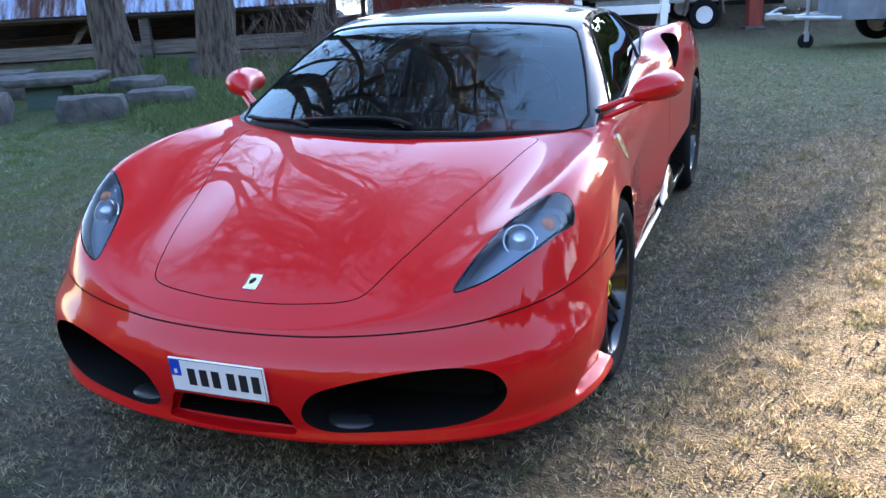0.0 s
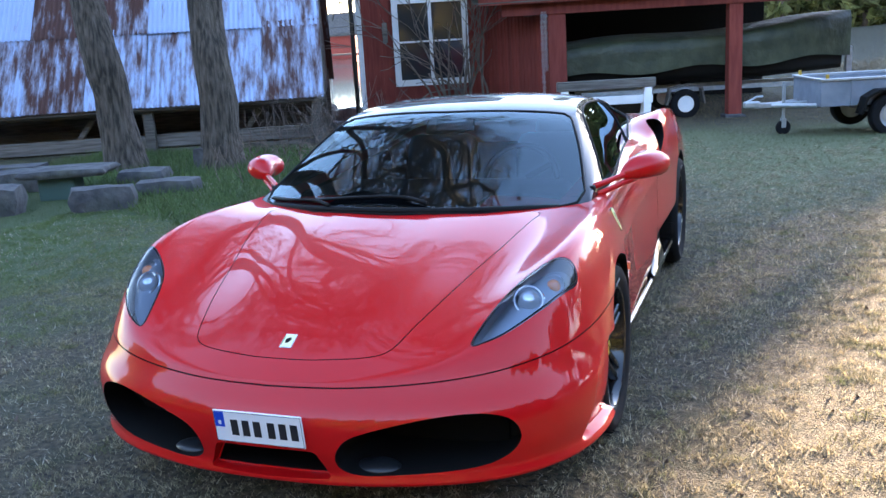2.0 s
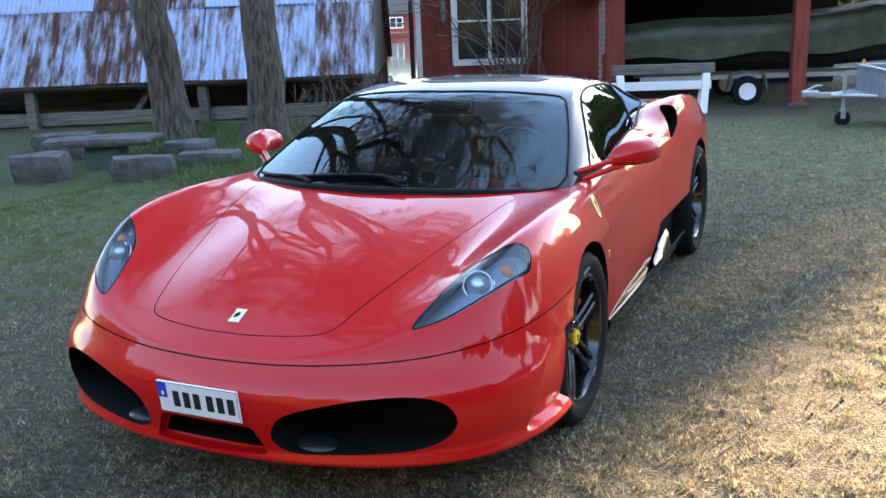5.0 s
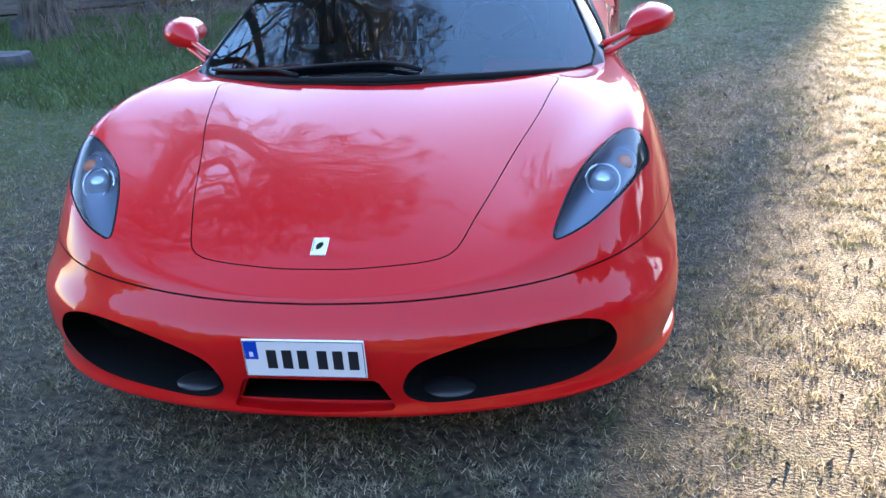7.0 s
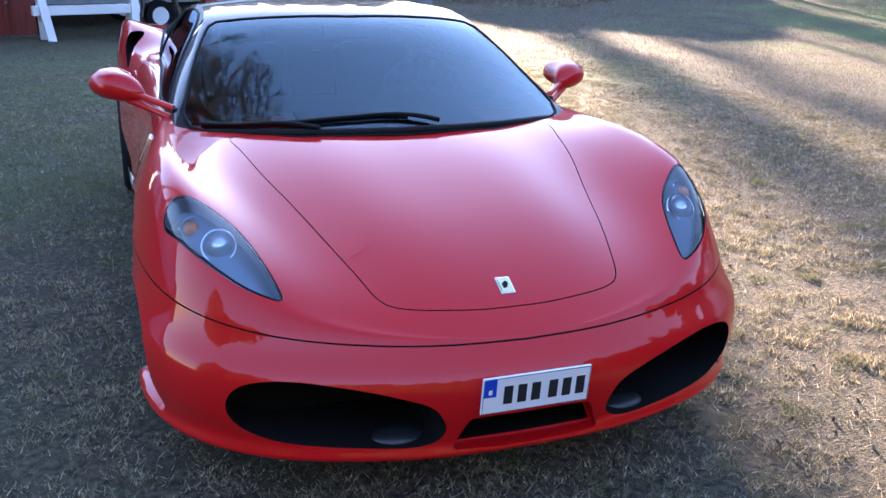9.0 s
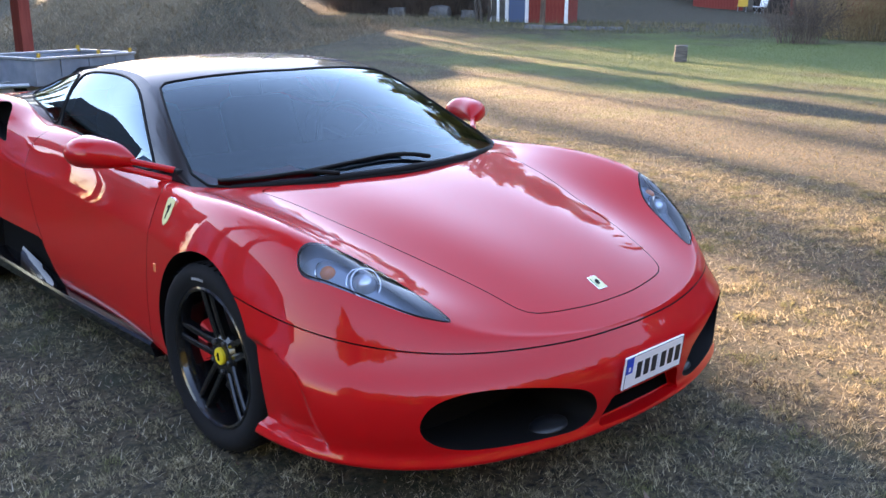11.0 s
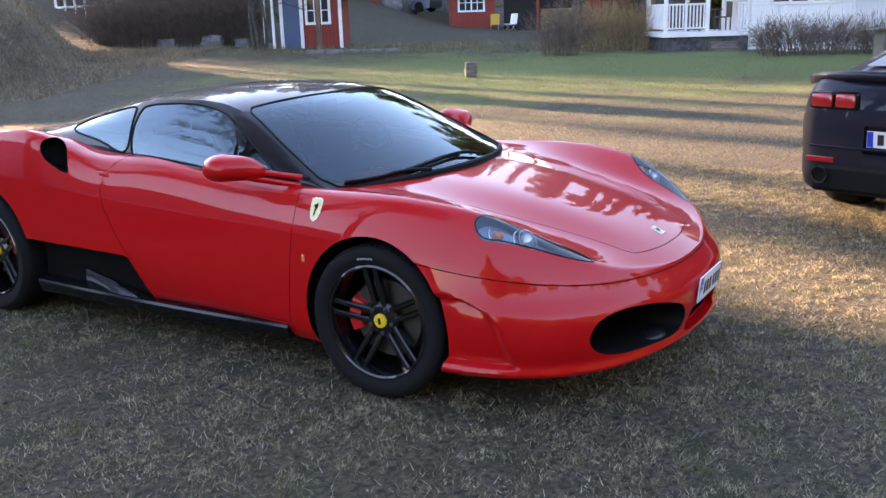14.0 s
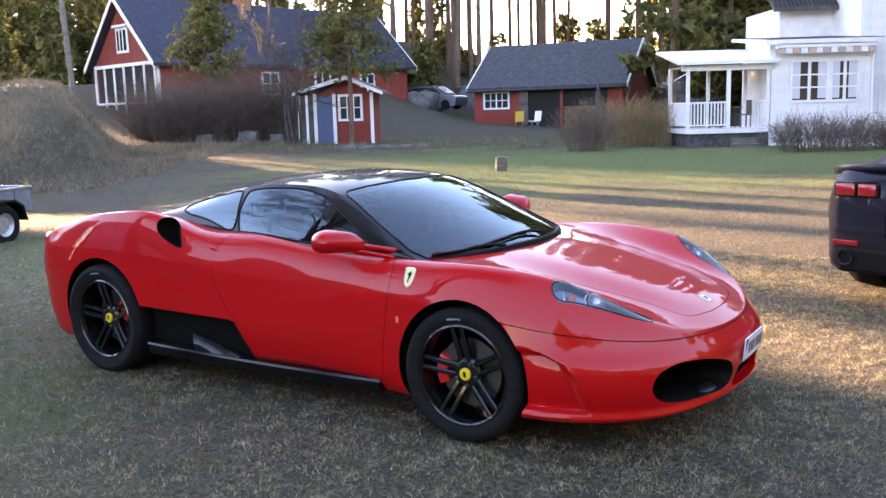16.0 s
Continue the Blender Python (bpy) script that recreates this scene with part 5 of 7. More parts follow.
# bare climber against the house
def climber():
    rng = np.random.default_rng(21)
    bm = bmesh.new()
    for k in range(17):
        d = Vector((rng.normal(0, .22), rng.normal(-.06, .05), 1))
        branch_tree(bm, (rng.uniform(-.2, .75), -.2 + rng.normal(0, .04), -.45), d, rng.uniform(1.5, 2.3), .034, 2, rng, .45, 5, .0, 3, .008)
    tagged(part("climber", bm, M_VINE, None, "", None, NEAR @ Matrix.Translation((0, 18.45, 0))), "bare leafless climber against the red wall", "climber")


climber()


def boat_on_trailer():
    t = thing("boat", "boat under a dark green tarpaulin on a trailer", "boat", at=NEAR @ Matrix.Translation((4.9, 17.9, -.30)))
    rng = np.random.default_rng(4)
    bm = bmesh.new()
    rows = []
    for q in np.linspace(0, 1, 40):
        x = -2.85 + 5.6 * q
        w = .80 * (1 - max(0, (q - .62) / .38) ** 2 * .92)
        top = 1.45 + .30 * q + .05 * math.sin(q * 9)
        low = .86 + .10 * q + .05 * math.sin(q * 17) + .10 * max(0, q - .75)
        sec = []
        for a in np.linspace(-1, 1, 19):
            s = abs(a)
            yy = math.copysign(w * min(1, s * 1.55), a)
            zz = top - .12 * min(1, s * 1.55) ** 2 if s < .645 else top - .12 - (s - .645) / .355 * (top - .12 - low)
            fold = .022 * math.sin(x * 7 + 3 * s) * (s > .6) + rng.normal(0, .004)
            sec.append(bm.verts.new((x, yy + math.copysign(fold, a), zz)))
        rows.append(sec)
    for a, b in zip(rows, rows[1:]):
        for j in range(18):
            bm.faces.new((a[j], b[j], b[j + 1], a[j + 1]))
    bm.faces.new(rows[0])
    part("tarpaulin", bm, M_TARP, t, "dark green draped tarpaulin", 60)
    bm = bmesh.new()
    rows = []
    for q in np.linspace(0, 1, 20):
        x = -2.7 + 5.3 * q
        w = .74 * (1 - max(0, (q - .6) / .4) ** 2 * .92)
        rows.append([bm.verts.new((x, w * s, z)) for s, z in ((-1, 1.1), (-.9, .8), (0, .62 + .3 * max(0, q - .7)), (.9, .8), (1, 1.1))])
    for a, b in zip(rows, rows[1:]):
        for j in range(4):
            bm.faces.new((a[j], b[j], b[j + 1], a[j + 1]))
    part("hull", bm, M_SHADE_AND_HULL, t, "dark hull", 60)
    for y in (-.45, .45):
        part("trailer_beam", box(-2.4, 3.3, y - .04, y + .04, .46, .54), M_GALV, t)
    part("cross_beam", box(-.62, -.52, -.85, .85, .40, .48), M_GALV, t)
    for y in (-.86, .86):
        w = new("wheel")
        w.parent = t
        w.matrix_basis = pose(-.57, y, .27, 0, 0, 90)
        part("tyre", lathe([(.15, -.07), (.20, -.085), (.25, -.08), (.265, -.05), (.265, .05), (.25, .08), (.20, .085), (.15, .07)], 36), M_TYRE, w, "", 40)
        part("rim", lathe([(.001, .02), (.05, .03), (.11, .03), (.145, .06), (.155, .07), (.155, -.06), (.001, -.06)], 24), M_WHITE, w, "white steel rim", 40)
        part("hub", lathe([(.001, .075), (.040, .075), (.045, .06), (.045, .02), (.001, .02)], 16), M_BLACK, w, "dark hub", 40)
        # small black boxes on the rim, for the shade in its holes
        for k in range(10):
            part("rim_hole", box(-.002, .002, -.011, .011, -.016, .016, .003), M_BLACK, w, at=Matrix.Rotation(2 * math.pi * k / 10, 4, "X") @ pose(.05, 0, .125))
        part("mudguard", prism([(-.36, .0), (-.30, .30), (0, .36), (.30, .30), (.36, 0), (.33, 0), (.27, .27), (0, .33), (-.27, .27), (-.33, 0)], "x", -.10, .10), M_GREYWOOD, w)
    part("winch_post", box(2.7, 2.8, -.05, .05, .5, 1.1), M_GALV, t)
    return t


boat_on_trailer()


def utility_trailer():
    m = Matrix.Translation((.74, 10.05, -.13)) @ pose(0, 0, 0, 0, 0, 17)
    t = thing("utility_trailer", "small grey open box trailer on two wheels", "trailer", at=m)
    x0, x1, y0, y1, z0, z1 = 1.03, 2.65, -.58, .58, .40, .73
    for a, b, c, d, nm in ((x0, x1, y0, y0 + .03, "side_board"), (x0, x1, y1 - .03, y1, "side_board"), (x0, x0 + .03, y0 + .03, y1 - .03, "headboard"), (x1 - .03, x1, y0 + .03, y1 - .03, "tailboard")):
        part(nm, box(a, b, c, d, z0, z1, .006), M_TRAILER, t)
    part("bed", box(x0 + .03, x1 - .03, y0 + .03, y1 - .03, z0 + .01, z0 + .03), M_TRAILER, t)
    for a, b, c, d in ((x0 - .02, x1 + .02, y0 - .02, y0 + .035), (x0 - .02, x1 + .02, y1 - .035, y1 + .02), (x0 - .02, x0 + .04, y0 + .035, y1 - .035), (x1 - .04, x1 + .02, y0 + .035, y1 - .035)):
        part("top_rail", box(a, b, c, d, z1, z1 + .035, .006), M_GALV, t)
    for x in (x0 + .4, x0 + .85, x0 + 1.3):
        part("rib", box(x - .02, x + .02, y0 - .015, y0, z0, z1), M_TRAILER, t)
    for y in (-.42, .42):
        part("frame_rail", tube([(x0, y, .41), (.55, y * .12, .40)], .03, 8), M_GALV, t)
    part("drawbar", box(.33, 1.2, -.035, .035, .37, .44, .006), M_GALV, t)
    part("coupling", box(.18, .40, -.045, .045, .38, .47, .02), M_GALV, t)
    part("coupling_handle", tube([(.22, 0, .46), (.36, 0, .53), (.44, 0, .53)], .014), M_GALV, t)
    j = part("jockey_post", tube([(.70, -.08, .20), (.70, -.08, .72)], .024, 10), M_GALV, t)
    part("jockey_wheel", lathe([(.001, -.03), (.085, -.03), (.10, -.015), (.10, .015), (.085, .03), (.001, .03)], 20), M_TYRE, j, at=pose(.70, -.08, .10, 0, 0, 90))
    part("jockey_fork", box(.67, .73, -.12, -.04, .10, .22), M_GALV, j)
    for y in (-.70, .70):
        w = new("wheel")
        w.parent = t
        w.matrix_basis = pose(1.88, y, .275, 0, 0, -90 if y < 0 else 90)
        part("tyre", lathe([(.165, -.075), (.21, -.09), (.26, -.085), (.275, -.05), (.275, .05), (.26, .085), (.21, .09), (.165, .075)], 40), M_TYRE, w, "", 40)
        part("rim", lathe([(.001, .03), (.05, .035), (.12, .03), (.155, .065), (.17, .075), (.17, -.06), (.001, -.06)], 28), M_GALV, w, "grey steel rim", 40)
        part("mudguard", prism([(1.50, .30), (1.56, .50), (1.70, .58), (2.06, .58), (2.20, .50), (2.26, .30), (2.29, .30), (2.23, .52), (2.07, .61), (1.69, .61), (1.53, .52), (1.47, .30)], "y", y - .11, y + .11), M_BLACK, t, "black plastic mudguard")
    part("axle", tube([(1.88, -.66, .275), (1.88, .66, .275)], .03), M_GALV, t)
    for x, y in ((x0 + .06, y0), (x0 + .06, y1 - .04), (x1 - .08, y0), (x1 - .08, y1 - .04), (x0 + 1.0, y0)):
        part("stake", box(x, x + .035, y, y + .035, z1, z1 + .09), M_YCLOTH, t, "yellow stake")
    part("side_reflector", box(x0 + .95, x0 + 1.10, y0 - .012, y0 + .002, .56, .60), M_AMBER, t, "amber reflector")
    return t


utility_trailer()


def trestle():
    t = thing("timber_trestle", "weathered white-painted timber trestle", "trestle", at=NEAR @ Matrix.Translation((2.02, 15.6, -.26)))
    part("top_beam", box(-.2, 1.45, -.06, .06, .68, .84, .012), M_GREYWOOD, t)
    part("lower_beam", box(-.2, 1.40, -.05, .05, .42, .56, .012), M_WHITE, t, "flaking white beam")
    for x in (.0, 1.25):
        for s in (-1, 1):
            part("leg", box(-.06, .06, -.025, .025, 0, .86, .006, pose(x, s * .20, 0, 0 + s * 14, 6 if x else -6, 0)), M_WHITE, t)
    return t


trestle()


# ------------------------------------------------------------------ stone seats under the trees
def rough_stone(sx, sy, sz, seed, cuts=3, rough=.05):
    bm = bmesh.new()
    bmesh.ops.create_cube(bm, size=1)
    bmesh.ops.scale(bm, vec=(sx, sy, sz), verts=bm.verts)
    bmesh.ops.subdivide_edges(bm, edges=bm.edges, cuts=cuts, use_grid_fill=True)
    for v in bm.verts:
        n = noise.noise_vector(v.co * 3.1 + Vector((seed * 7.3, seed, 0)))
        k = Vector((v.co.x / sx * 2, v.co.y / sy * 2, v.co.z / sz * 2))
        v.co *= 1 - .05 * (abs(k.x * k.y) + abs(k.y * k.z) + abs(k.x * k.z))
        v.co += Vector((n.x * sx, n.y * sy, n.z * sz)) * rough * 2
    return bm


def stone_garden():
    tb = thing("stone_table", "rough stone slab table on a green pedestal", "table", at=pose(-6.02, 4.60, -.05, 0, 0, 24))
    part("tabletop", rough_stone(.98, .60, .09, 2), M_STONE, tb, "", 50, at=pose(.08, 0, .33))
    part("pedestal", box(-.20, .20, -.17, .17, -.03, .30, .03), mat("green_paint", (.045, .09, .075), .7), tb, "green painted pedestal")
    for k, (x, y, r, w, d, h) in enumerate(((-4.92, 3.98, 32, .62, .30, .26), (-5.62, 5.52, 20, .58, .40, .18), (-4.82, 4.92, 20, .70, .38, .16), (-6.95, 4.95, 22, .62, .42, .26), (-6.02, 3.66, 30, .55, .42, .30), (-7.7, 5.6, 20, .8, .5, .22))):
        tagged(part("stone_block", rough_stone(w, d, h, k + 3), M_STONE, None, "", 50, at=pose(x, y, h * .42, 0, 0, r)), "rough grey stone block seat on the grass", "stone", "stone seats round the table")
    o = part("round_stone", rough_stone(.20, .18, .30, 14, 3, .04), M_STONE, None, "", 60, at=pose(-5.55, 6.62, .12))
    tagged(o, "small rounded grey stone beside the tree", "stone")


stone_garden()
bush("ground_shrub", pose(-3.9, 5.9, 0), (.9, .5), .5, 26, M_DRYBUSH, "low brown leafless shrub on the lawn", 31)
bush("ground_shrub", pose(-4.9, 8.7, -.1), (1.2, .6), .7, 30, M_DRYBUSH, "low brown leafless shrub by the shed", 32)
tufts = np.stack([rng.uniform(-8.5, -2.6, 26000), rng.uniform(3.2, 8.6, 26000)], 1)
tufts = tufts[(tufts[:, 1] > 3.0 - .55 * (tufts[:, 0] + 3))]
M_GREEN_GRASS = rough_mat("green_grass", (.045, .085, .018), (.085, .130, .032), 2, .8, 0, None, (.10, .10, .04), .58, island=.3)
blades("green_tufts", tufts, .13, .005, .9, M_GREEN_GRASS, "longer green grass under the trees", "grass", 9)

# lake behind the shed
bm = bmesh.new()
bm.faces.new([bm.verts.new(v) for v in ((-400, 13, -.80), (-3, 13.5, -.80), (6, 400, -.80), (-400, 400, -.80))])
tagged(part("water", bm, M_WATER), "calm lake water behind the shed", "water", "", "structure")

# ------------------------------------------------------------------ the dark grey coupe
def grey_coupe():
    """Stands with its tail towards the red car; drawn with the tail at x = 0, heading +x."""
    t = thing("grey_coupe", "dark grey metallic coupe with red tail lamps, on the lawn", "car", at=pose(2.735, -1.535, 0, 0, 0, -18))
    # lines along half the car: foot, sill, waist, shoulder, deck edge
    xs = [0, .06, .20, .6, 1.2, 2.4, 3.6, 4.3, 4.72, 4.82]
    zb = spline(xs, [.40, .31, .24, .20, .19, .19, .19, .20, .24, .32])
    wd = spline(xs, [.62, .715, .80, .905, .955, .945, .955, .92, .80, .70])
    zs = spline(xs, [.80, .84, .875, .90, .90, .84, .82, .78, .68, .60])
    zt = spline(xs, [.95, 1.02, 1.06, 1.05, 1.04, 1.0, .98, .92, .80, .70])
    bm = bmesh.new()
    rows = []
    for x in np.concatenate([np.linspace(0, .25, 9), np.linspace(.32, 4.5, 50), np.linspace(4.56, 4.82, 8)]):
        w, b, s, q = float(wd(x)), float(zb(x)), float(zs(x)), float(zt(x))
        half = [(0, q + .01), (w * .45, q + .006), (w * .72, q - .01), (w * .88, q - .05), (w * .97, s), (w, s - .14), (w * .985, (s + b) / 2 - .02), (w * .975, b + .10), (w * .93, b + .02), (w * .80, b), (0, b)]
        f = line(half)
        ring = [tuple(f(k)) for k in np.linspace(0, 1, 30)]
        rows.append([bm.verts.new((x, yy, zz)) for yy, zz in ring] + [bm.verts.new((x, -yy, zz)) for yy, zz in ring[-2:0:-1]])
    n = len(rows[0])
    for a, c in zip(rows, rows[1:]):
        for j in range(n):
            bm.faces.new((a[j], a[(j + 1) % n], c[(j + 1) % n], c[j]))
    bm.faces.new(rows[0])
    bm.faces.new(rows[-1][::-1])
    bmesh.ops.recalc_face_normals(bm, faces=bm.faces)
    body = mesh_of("body", bm, M_CAR2)
    for y in (-1, 1):
        for x in (1.02, 3.87):
            c = lathe([(.375, y * .62), (.375, y * 1.1), (.001, y * 1.1), (.001, y * .62)], 48)
            bmesh.ops.rotate(c, verts=c.verts, matrix=Matrix.Rotation(math.pi / 2, 3, "Z"))
            bmesh.ops.translate(c, verts=c.verts, vec=(x, 0, .36))
            body = boolean(body, with_material(c, M_BLACK))
    # hollows of the tail: lamps and plate
    body = boolean(body, with_material(box(-.2, .05, -.27, .27, .55, .74, .02), M_CAR2))
    part("body", sharpen(body, 40), None, t)
    # cabin
    bm = bmesh.new()
    rows = []
    cz = spline([.55, 1.3, 2.1, 2.9, 3.5], [1.05, 1.26, 1.37, 1.32, 1.02])
    for x in np.linspace(.55, 3.5, 30):
        z = float(cz(x))
        w1 = .70 - .06 * math.sin((x - .55) / 2.95 * math.pi)
        rows.append([bm.verts.new((x, s * yy, zz)) for s, yy, zz in ((-1, .84, .98), (-1, .80, 1.03), (-1, w1, z - .06 * (z - .98) / .39), (-1, w1 * .8, z - .012), (-1, w1 * .4, z), (1, 0, z + .002), (1, w1 * .4, z), (1, w1 * .8, z - .012), (1, w1, z - .06 * (z - .98) / .39), (1, .80, 1.03), (1, .84, .98))])
    for a, c in zip(rows, rows[1:]):
        for j in range(10):
            bm.faces.new((a[j], c[j], c[j + 1], a[j + 1]))
    part("cabin", bm, M_CAR2, t, "", 50)
    bm = bmesh.new()
    f = [(.62, 1.082), (1.28, 1.268)]
    bm.faces.new([bm.verts.new(v) for v in ((.64, -.60, 1.085), (.64, .60, 1.085), (1.45, .52, 1.298), (1.45, -.52, 1.298))])
    part("rear_window", bm, M_PANE, t, "dark rear window")
    for sy in (-1, 1):
        bm = bmesh.new()
        bm.faces.new([bm.verts.new((x, sy * y, z)) for x, y, z in ((1.25, .80, 1.05), (3.1, .80, 1.05), (2.75, .695, 1.28), (1.55, .695, 1.24))])
        part("side_window", bm, M_PANE, t, "dark side window")
    # spoiler lip
    bm = bmesh.new()
    rows = []
    for y in np.linspace(-.80, .80, 24):
        k = abs(y) / .80
        x = .03 + .24 * k ** 3
        rows.append([bm.verts.new((x + dx, y, z - .05 * k ** 4)) for dx, z in ((-.02, 1.03), (-.035, 1.085), (.0, 1.095), (.22, 1.06), (.2, 1.02))])
    for a, c in zip(rows, rows[1:]):
        for j in range(5):
            bm.faces.new((a[j], c[j], c[(j + 1) % 5], a[(j + 1) % 5]))
    bm.faces.new(rows[0])
    bm.faces.new(rows[-1][::-1])
    part("spoiler", bm, M_CAR2, t, "", 50)
    for sy in (-1, 1):
        lamp = part("tail_light", box(-.02, .10, min(sy * .31, sy * .655), max(sy * .31, sy * .655), .835, .955, .02), M_BLACK_GLOSS, t, "pair of red tail lenses in a black surround")
        for y0, y1 in ((.33, .47), (.49, .64)):
            part("lens", box(-.034, .02, min(sy * y0, sy * y1), max(sy * y0, sy * y1), .848, .942, .018), M_LAMP_RED, lamp, "red lens", 40)
        part("reflector", box(-.012, .05, min(sy * .46, sy * .66), max(sy * .46, sy * .66), .475, .512, .006), M_LAMP_RED, t, "red reflector")
        part("exhaust", lathe([(.055, -.05), (.060, -.05), (.060, .12), (.050, .12), (.050, -.045)], 24), M_PIPE, t, "dark exhaust pipe", 40, at=pose(.02, sy * .55, .385))
        for x in (1.02, 3.87):
            w = new("wheel")
            w.parent = t
            w.matrix_basis = pose(x, sy * .80, .36, 0, 0, 90 * sy)
            part("tyre", lathe([(.25, -.12), (.30, -.135), (.345, -.13), (.36, -.10), (.36, .10), (.345, .13), (.30, .135), (.25, .12)], 40), M_TYRE, w, "", 40)
            part("rim", lathe([(.001, .05), (.10, .06), (.22, .07), (.245, .10), (.255, .11), (.255, -.1), (.001, -.1)], 28), M_RIM, w, "", 40)
    part("crease", box(-.018, .03, -.64, .64, .578, .590, .004), M_CAR2, t)
    part("bumper_insert", box(-.012, .16, -.62, .62, .27, .465, .03), M_BLACK, t, "black lower bumper insert")
    pl = part("number_plate", box(-.006, .006, -.26, .26, -.055, .055, .003), M_PLATE, t, "white number plate with blue band", at=pose(.030, 0, .650, 0, -4, 0))
    part("plate_band", box(-.0075, -.006, .215, .255, -.05, .05), M_BLUE, pl)
    for k in range(6):
        y = .165 - k * .066 - (.02 if k > 2 else 0)
        part("plate_mark", box(-.0078, -.006, y - .021, y + .021, -.036, .036), M_INK, pl)
    part("maker_badge", prism([(-.09, -.015), (-.03, -.018), (-.03, -.035), (.03, -.035), (.03, -.018), (.09, -.015), (.09, .015), (.03, .018), (.03, .035), (-.03, .035), (-.03, .018), (-.09, .015)], "x", -.022, .02), M_YELLOW, t, "gold badge", at=pose(0, 0, .905))
    return t


grey_coupe()


# ------------------------------------------------------------------ houses across the lawn
def far_thing(name, label, category, a, d, z, turn=0, group=""):
    return thing(name, label, category, group, at=FAR @ pose(a, d, z, 0, 0, turn))


def joined_boards(x0, x1, y, z0, z1, step, thick=.02, lip=.015):
    """Upright boarding as one mesh: a sheet with battens."""
    bm = bmesh.new()
    add_box(bm, x0, x1, y, y + .08, z0, z1)
    x = x0 + step / 2
    while x < x1:
        add_box(bm, x - .02, x + .02, y - lip, y, z0, z1)
        x += step
    return bm


def white_house():
    g = lift(FAR, 10, 31.6)
    t = far_thing("white_house", "white wooden house with glazed room and railed porch", "house", .62, 31.6, 0)
    x0, x1, x2, x3 = 7.65, 10.50, 14.0, 22.0
    # porch
    part("deck", box(x0, x1 + .1, 0, 2.6, .50, .66, .01), M_WHITE, t)
    part("porch_base", box(x0 + .12, x1, .10, 2.5, g - .3, .50), M_STONE, t)
    for x in (x0 + .07, x0 + 1.45, x1 - .07):
        for y in (.07, 2.5):
            part("porch_post", box(x - .06, x + .06, y - .06, y + .06, .66, 2.80, .008), M_WHITE, t)
    part("porch_beam", box(x0 - .15, x1 + .1, 0, .14, 2.62, 2.80, .006), M_WHITE, t)
    part("porch_roof", prism([(-.25, 2.82), (2.9, 3.35), (2.9, 3.45), (-.25, 2.93)], "x", x0 - .35, x1 + .25), M_WHITE, t)
    part("porch_ceiling", box(x0, x1, .15, 2.6, 2.76, 2.80), mat("warm_boards", (.55, .38, .20), .6), t, "bare wooden porch ceiling")
    for a, b in ((x0 + .13, x0 + 1.39),):
        r = part("railing", box(a, b, .03, .10, 1.52, 1.58, .006), M_WHITE, t)
        part("low_rail", box(a, b, .03, .10, .76, .81, .006), M_WHITE, r)
        for k in range(11):
            x = a + (b - a) * (k + .5) / 11
            part("baluster", box(x - .022, x + .022, .045, .085, .81, 1.52), M_WHITE, r)
    r = part("railing", box(x0 + .02, x0 + .09, .13, 2.4, 1.52, 1.58, .006), M_WHITE, t)
    for k in range(14):
        y = .2 + k * .16
        part("baluster", box(x0 + .035, x0 + .075, y - .02, y + .02, .78, 1.52), M_WHITE, r)
    part("low_rail", box(x0 + .02, x0 + .09, .13, 2.4, .76, .81), M_WHITE, r)
    r = part("railing", box(x1 - .45, x1 - .13, .03, .10, 1.52, 1.58, .006), M_WHITE, t)
    for k in range(3):
        part("baluster", box(x1 - .40 + k * .1, x1 - .36 + k * .1, .045, .085, .70, 1.52), M_WHITE, r)
    for k in range(2):
        part("step", box(x0 + 1.5, x1 - .5, -.30 * (k + 1), -.30 * k, g - .1, .50 - .17 * (k + 1), .01), M_GREYWOOD, t, "wooden step")
    part("flag_pole", tube([(x0 + .1, .0, 2.6), (x0 - .5, -.3, 2.3)], .015), M_WHITE, t)
    # glazed room
    rw = new("room_wall")
    rw.parent = t
    boards(rw, x1 + .05, x2, .05, g - .3, 3.40, .14, M_WHITE, (x1 + .75, x2 - .55, 1.55, 2.82), .06)
    part("room_mullion", box(x1 + 1.90, x1 + 2.10, .04, .11, 1.55, 2.82), M_WHITE, t)
    part("room_side", box(x1, x1 + .08, .14, 3.0, g - .3, 3.40), M_WHITE, t)
    part("room_return", box(x2 - .08, x2, .14, 3.0, g - .3, 3.40), M_WHITE, t)
    sash_window(t, x1 + .75, x1 + 1.90, .05, 1.55, 2.82, 2, 3, .10, .05)
    sash_window(t, x1 + 2.10, x2 - .55, .05, 1.55, 2.82, 2, 3, .10, .05)
    for a, b in ((x1 + .75, x1 + 1.02), (x1 + 1.62, x1 + 1.90), (x1 + 2.10, x1 + 2.36), (x2 - .84, x2 - .55)):
        part("curtain", box(a, b, .050, .057, 1.60, 2.82), M_CURTAIN, t, "pale curtain")
    part("room_roof", prism([(-.35, 3.42), (3.4, 3.75), (3.4, 3.86), (-.35, 3.56)], "x", x1 - .3, x2 + .25), M_WHITE, t)
    part("roof_felt", prism([(-.33, 3.565), (3.4, 3.866), (3.4, 3.88), (-.33, 3.58)], "x", x1 - .28, x2 + .23), M_SLATE, t)
    aw = part("awning", box(x1 + .10, x2 - .10, -.30, -.02, 3.28, 3.40, .02), M_WHITE, t, "rolled striped awning with scalloped edge")
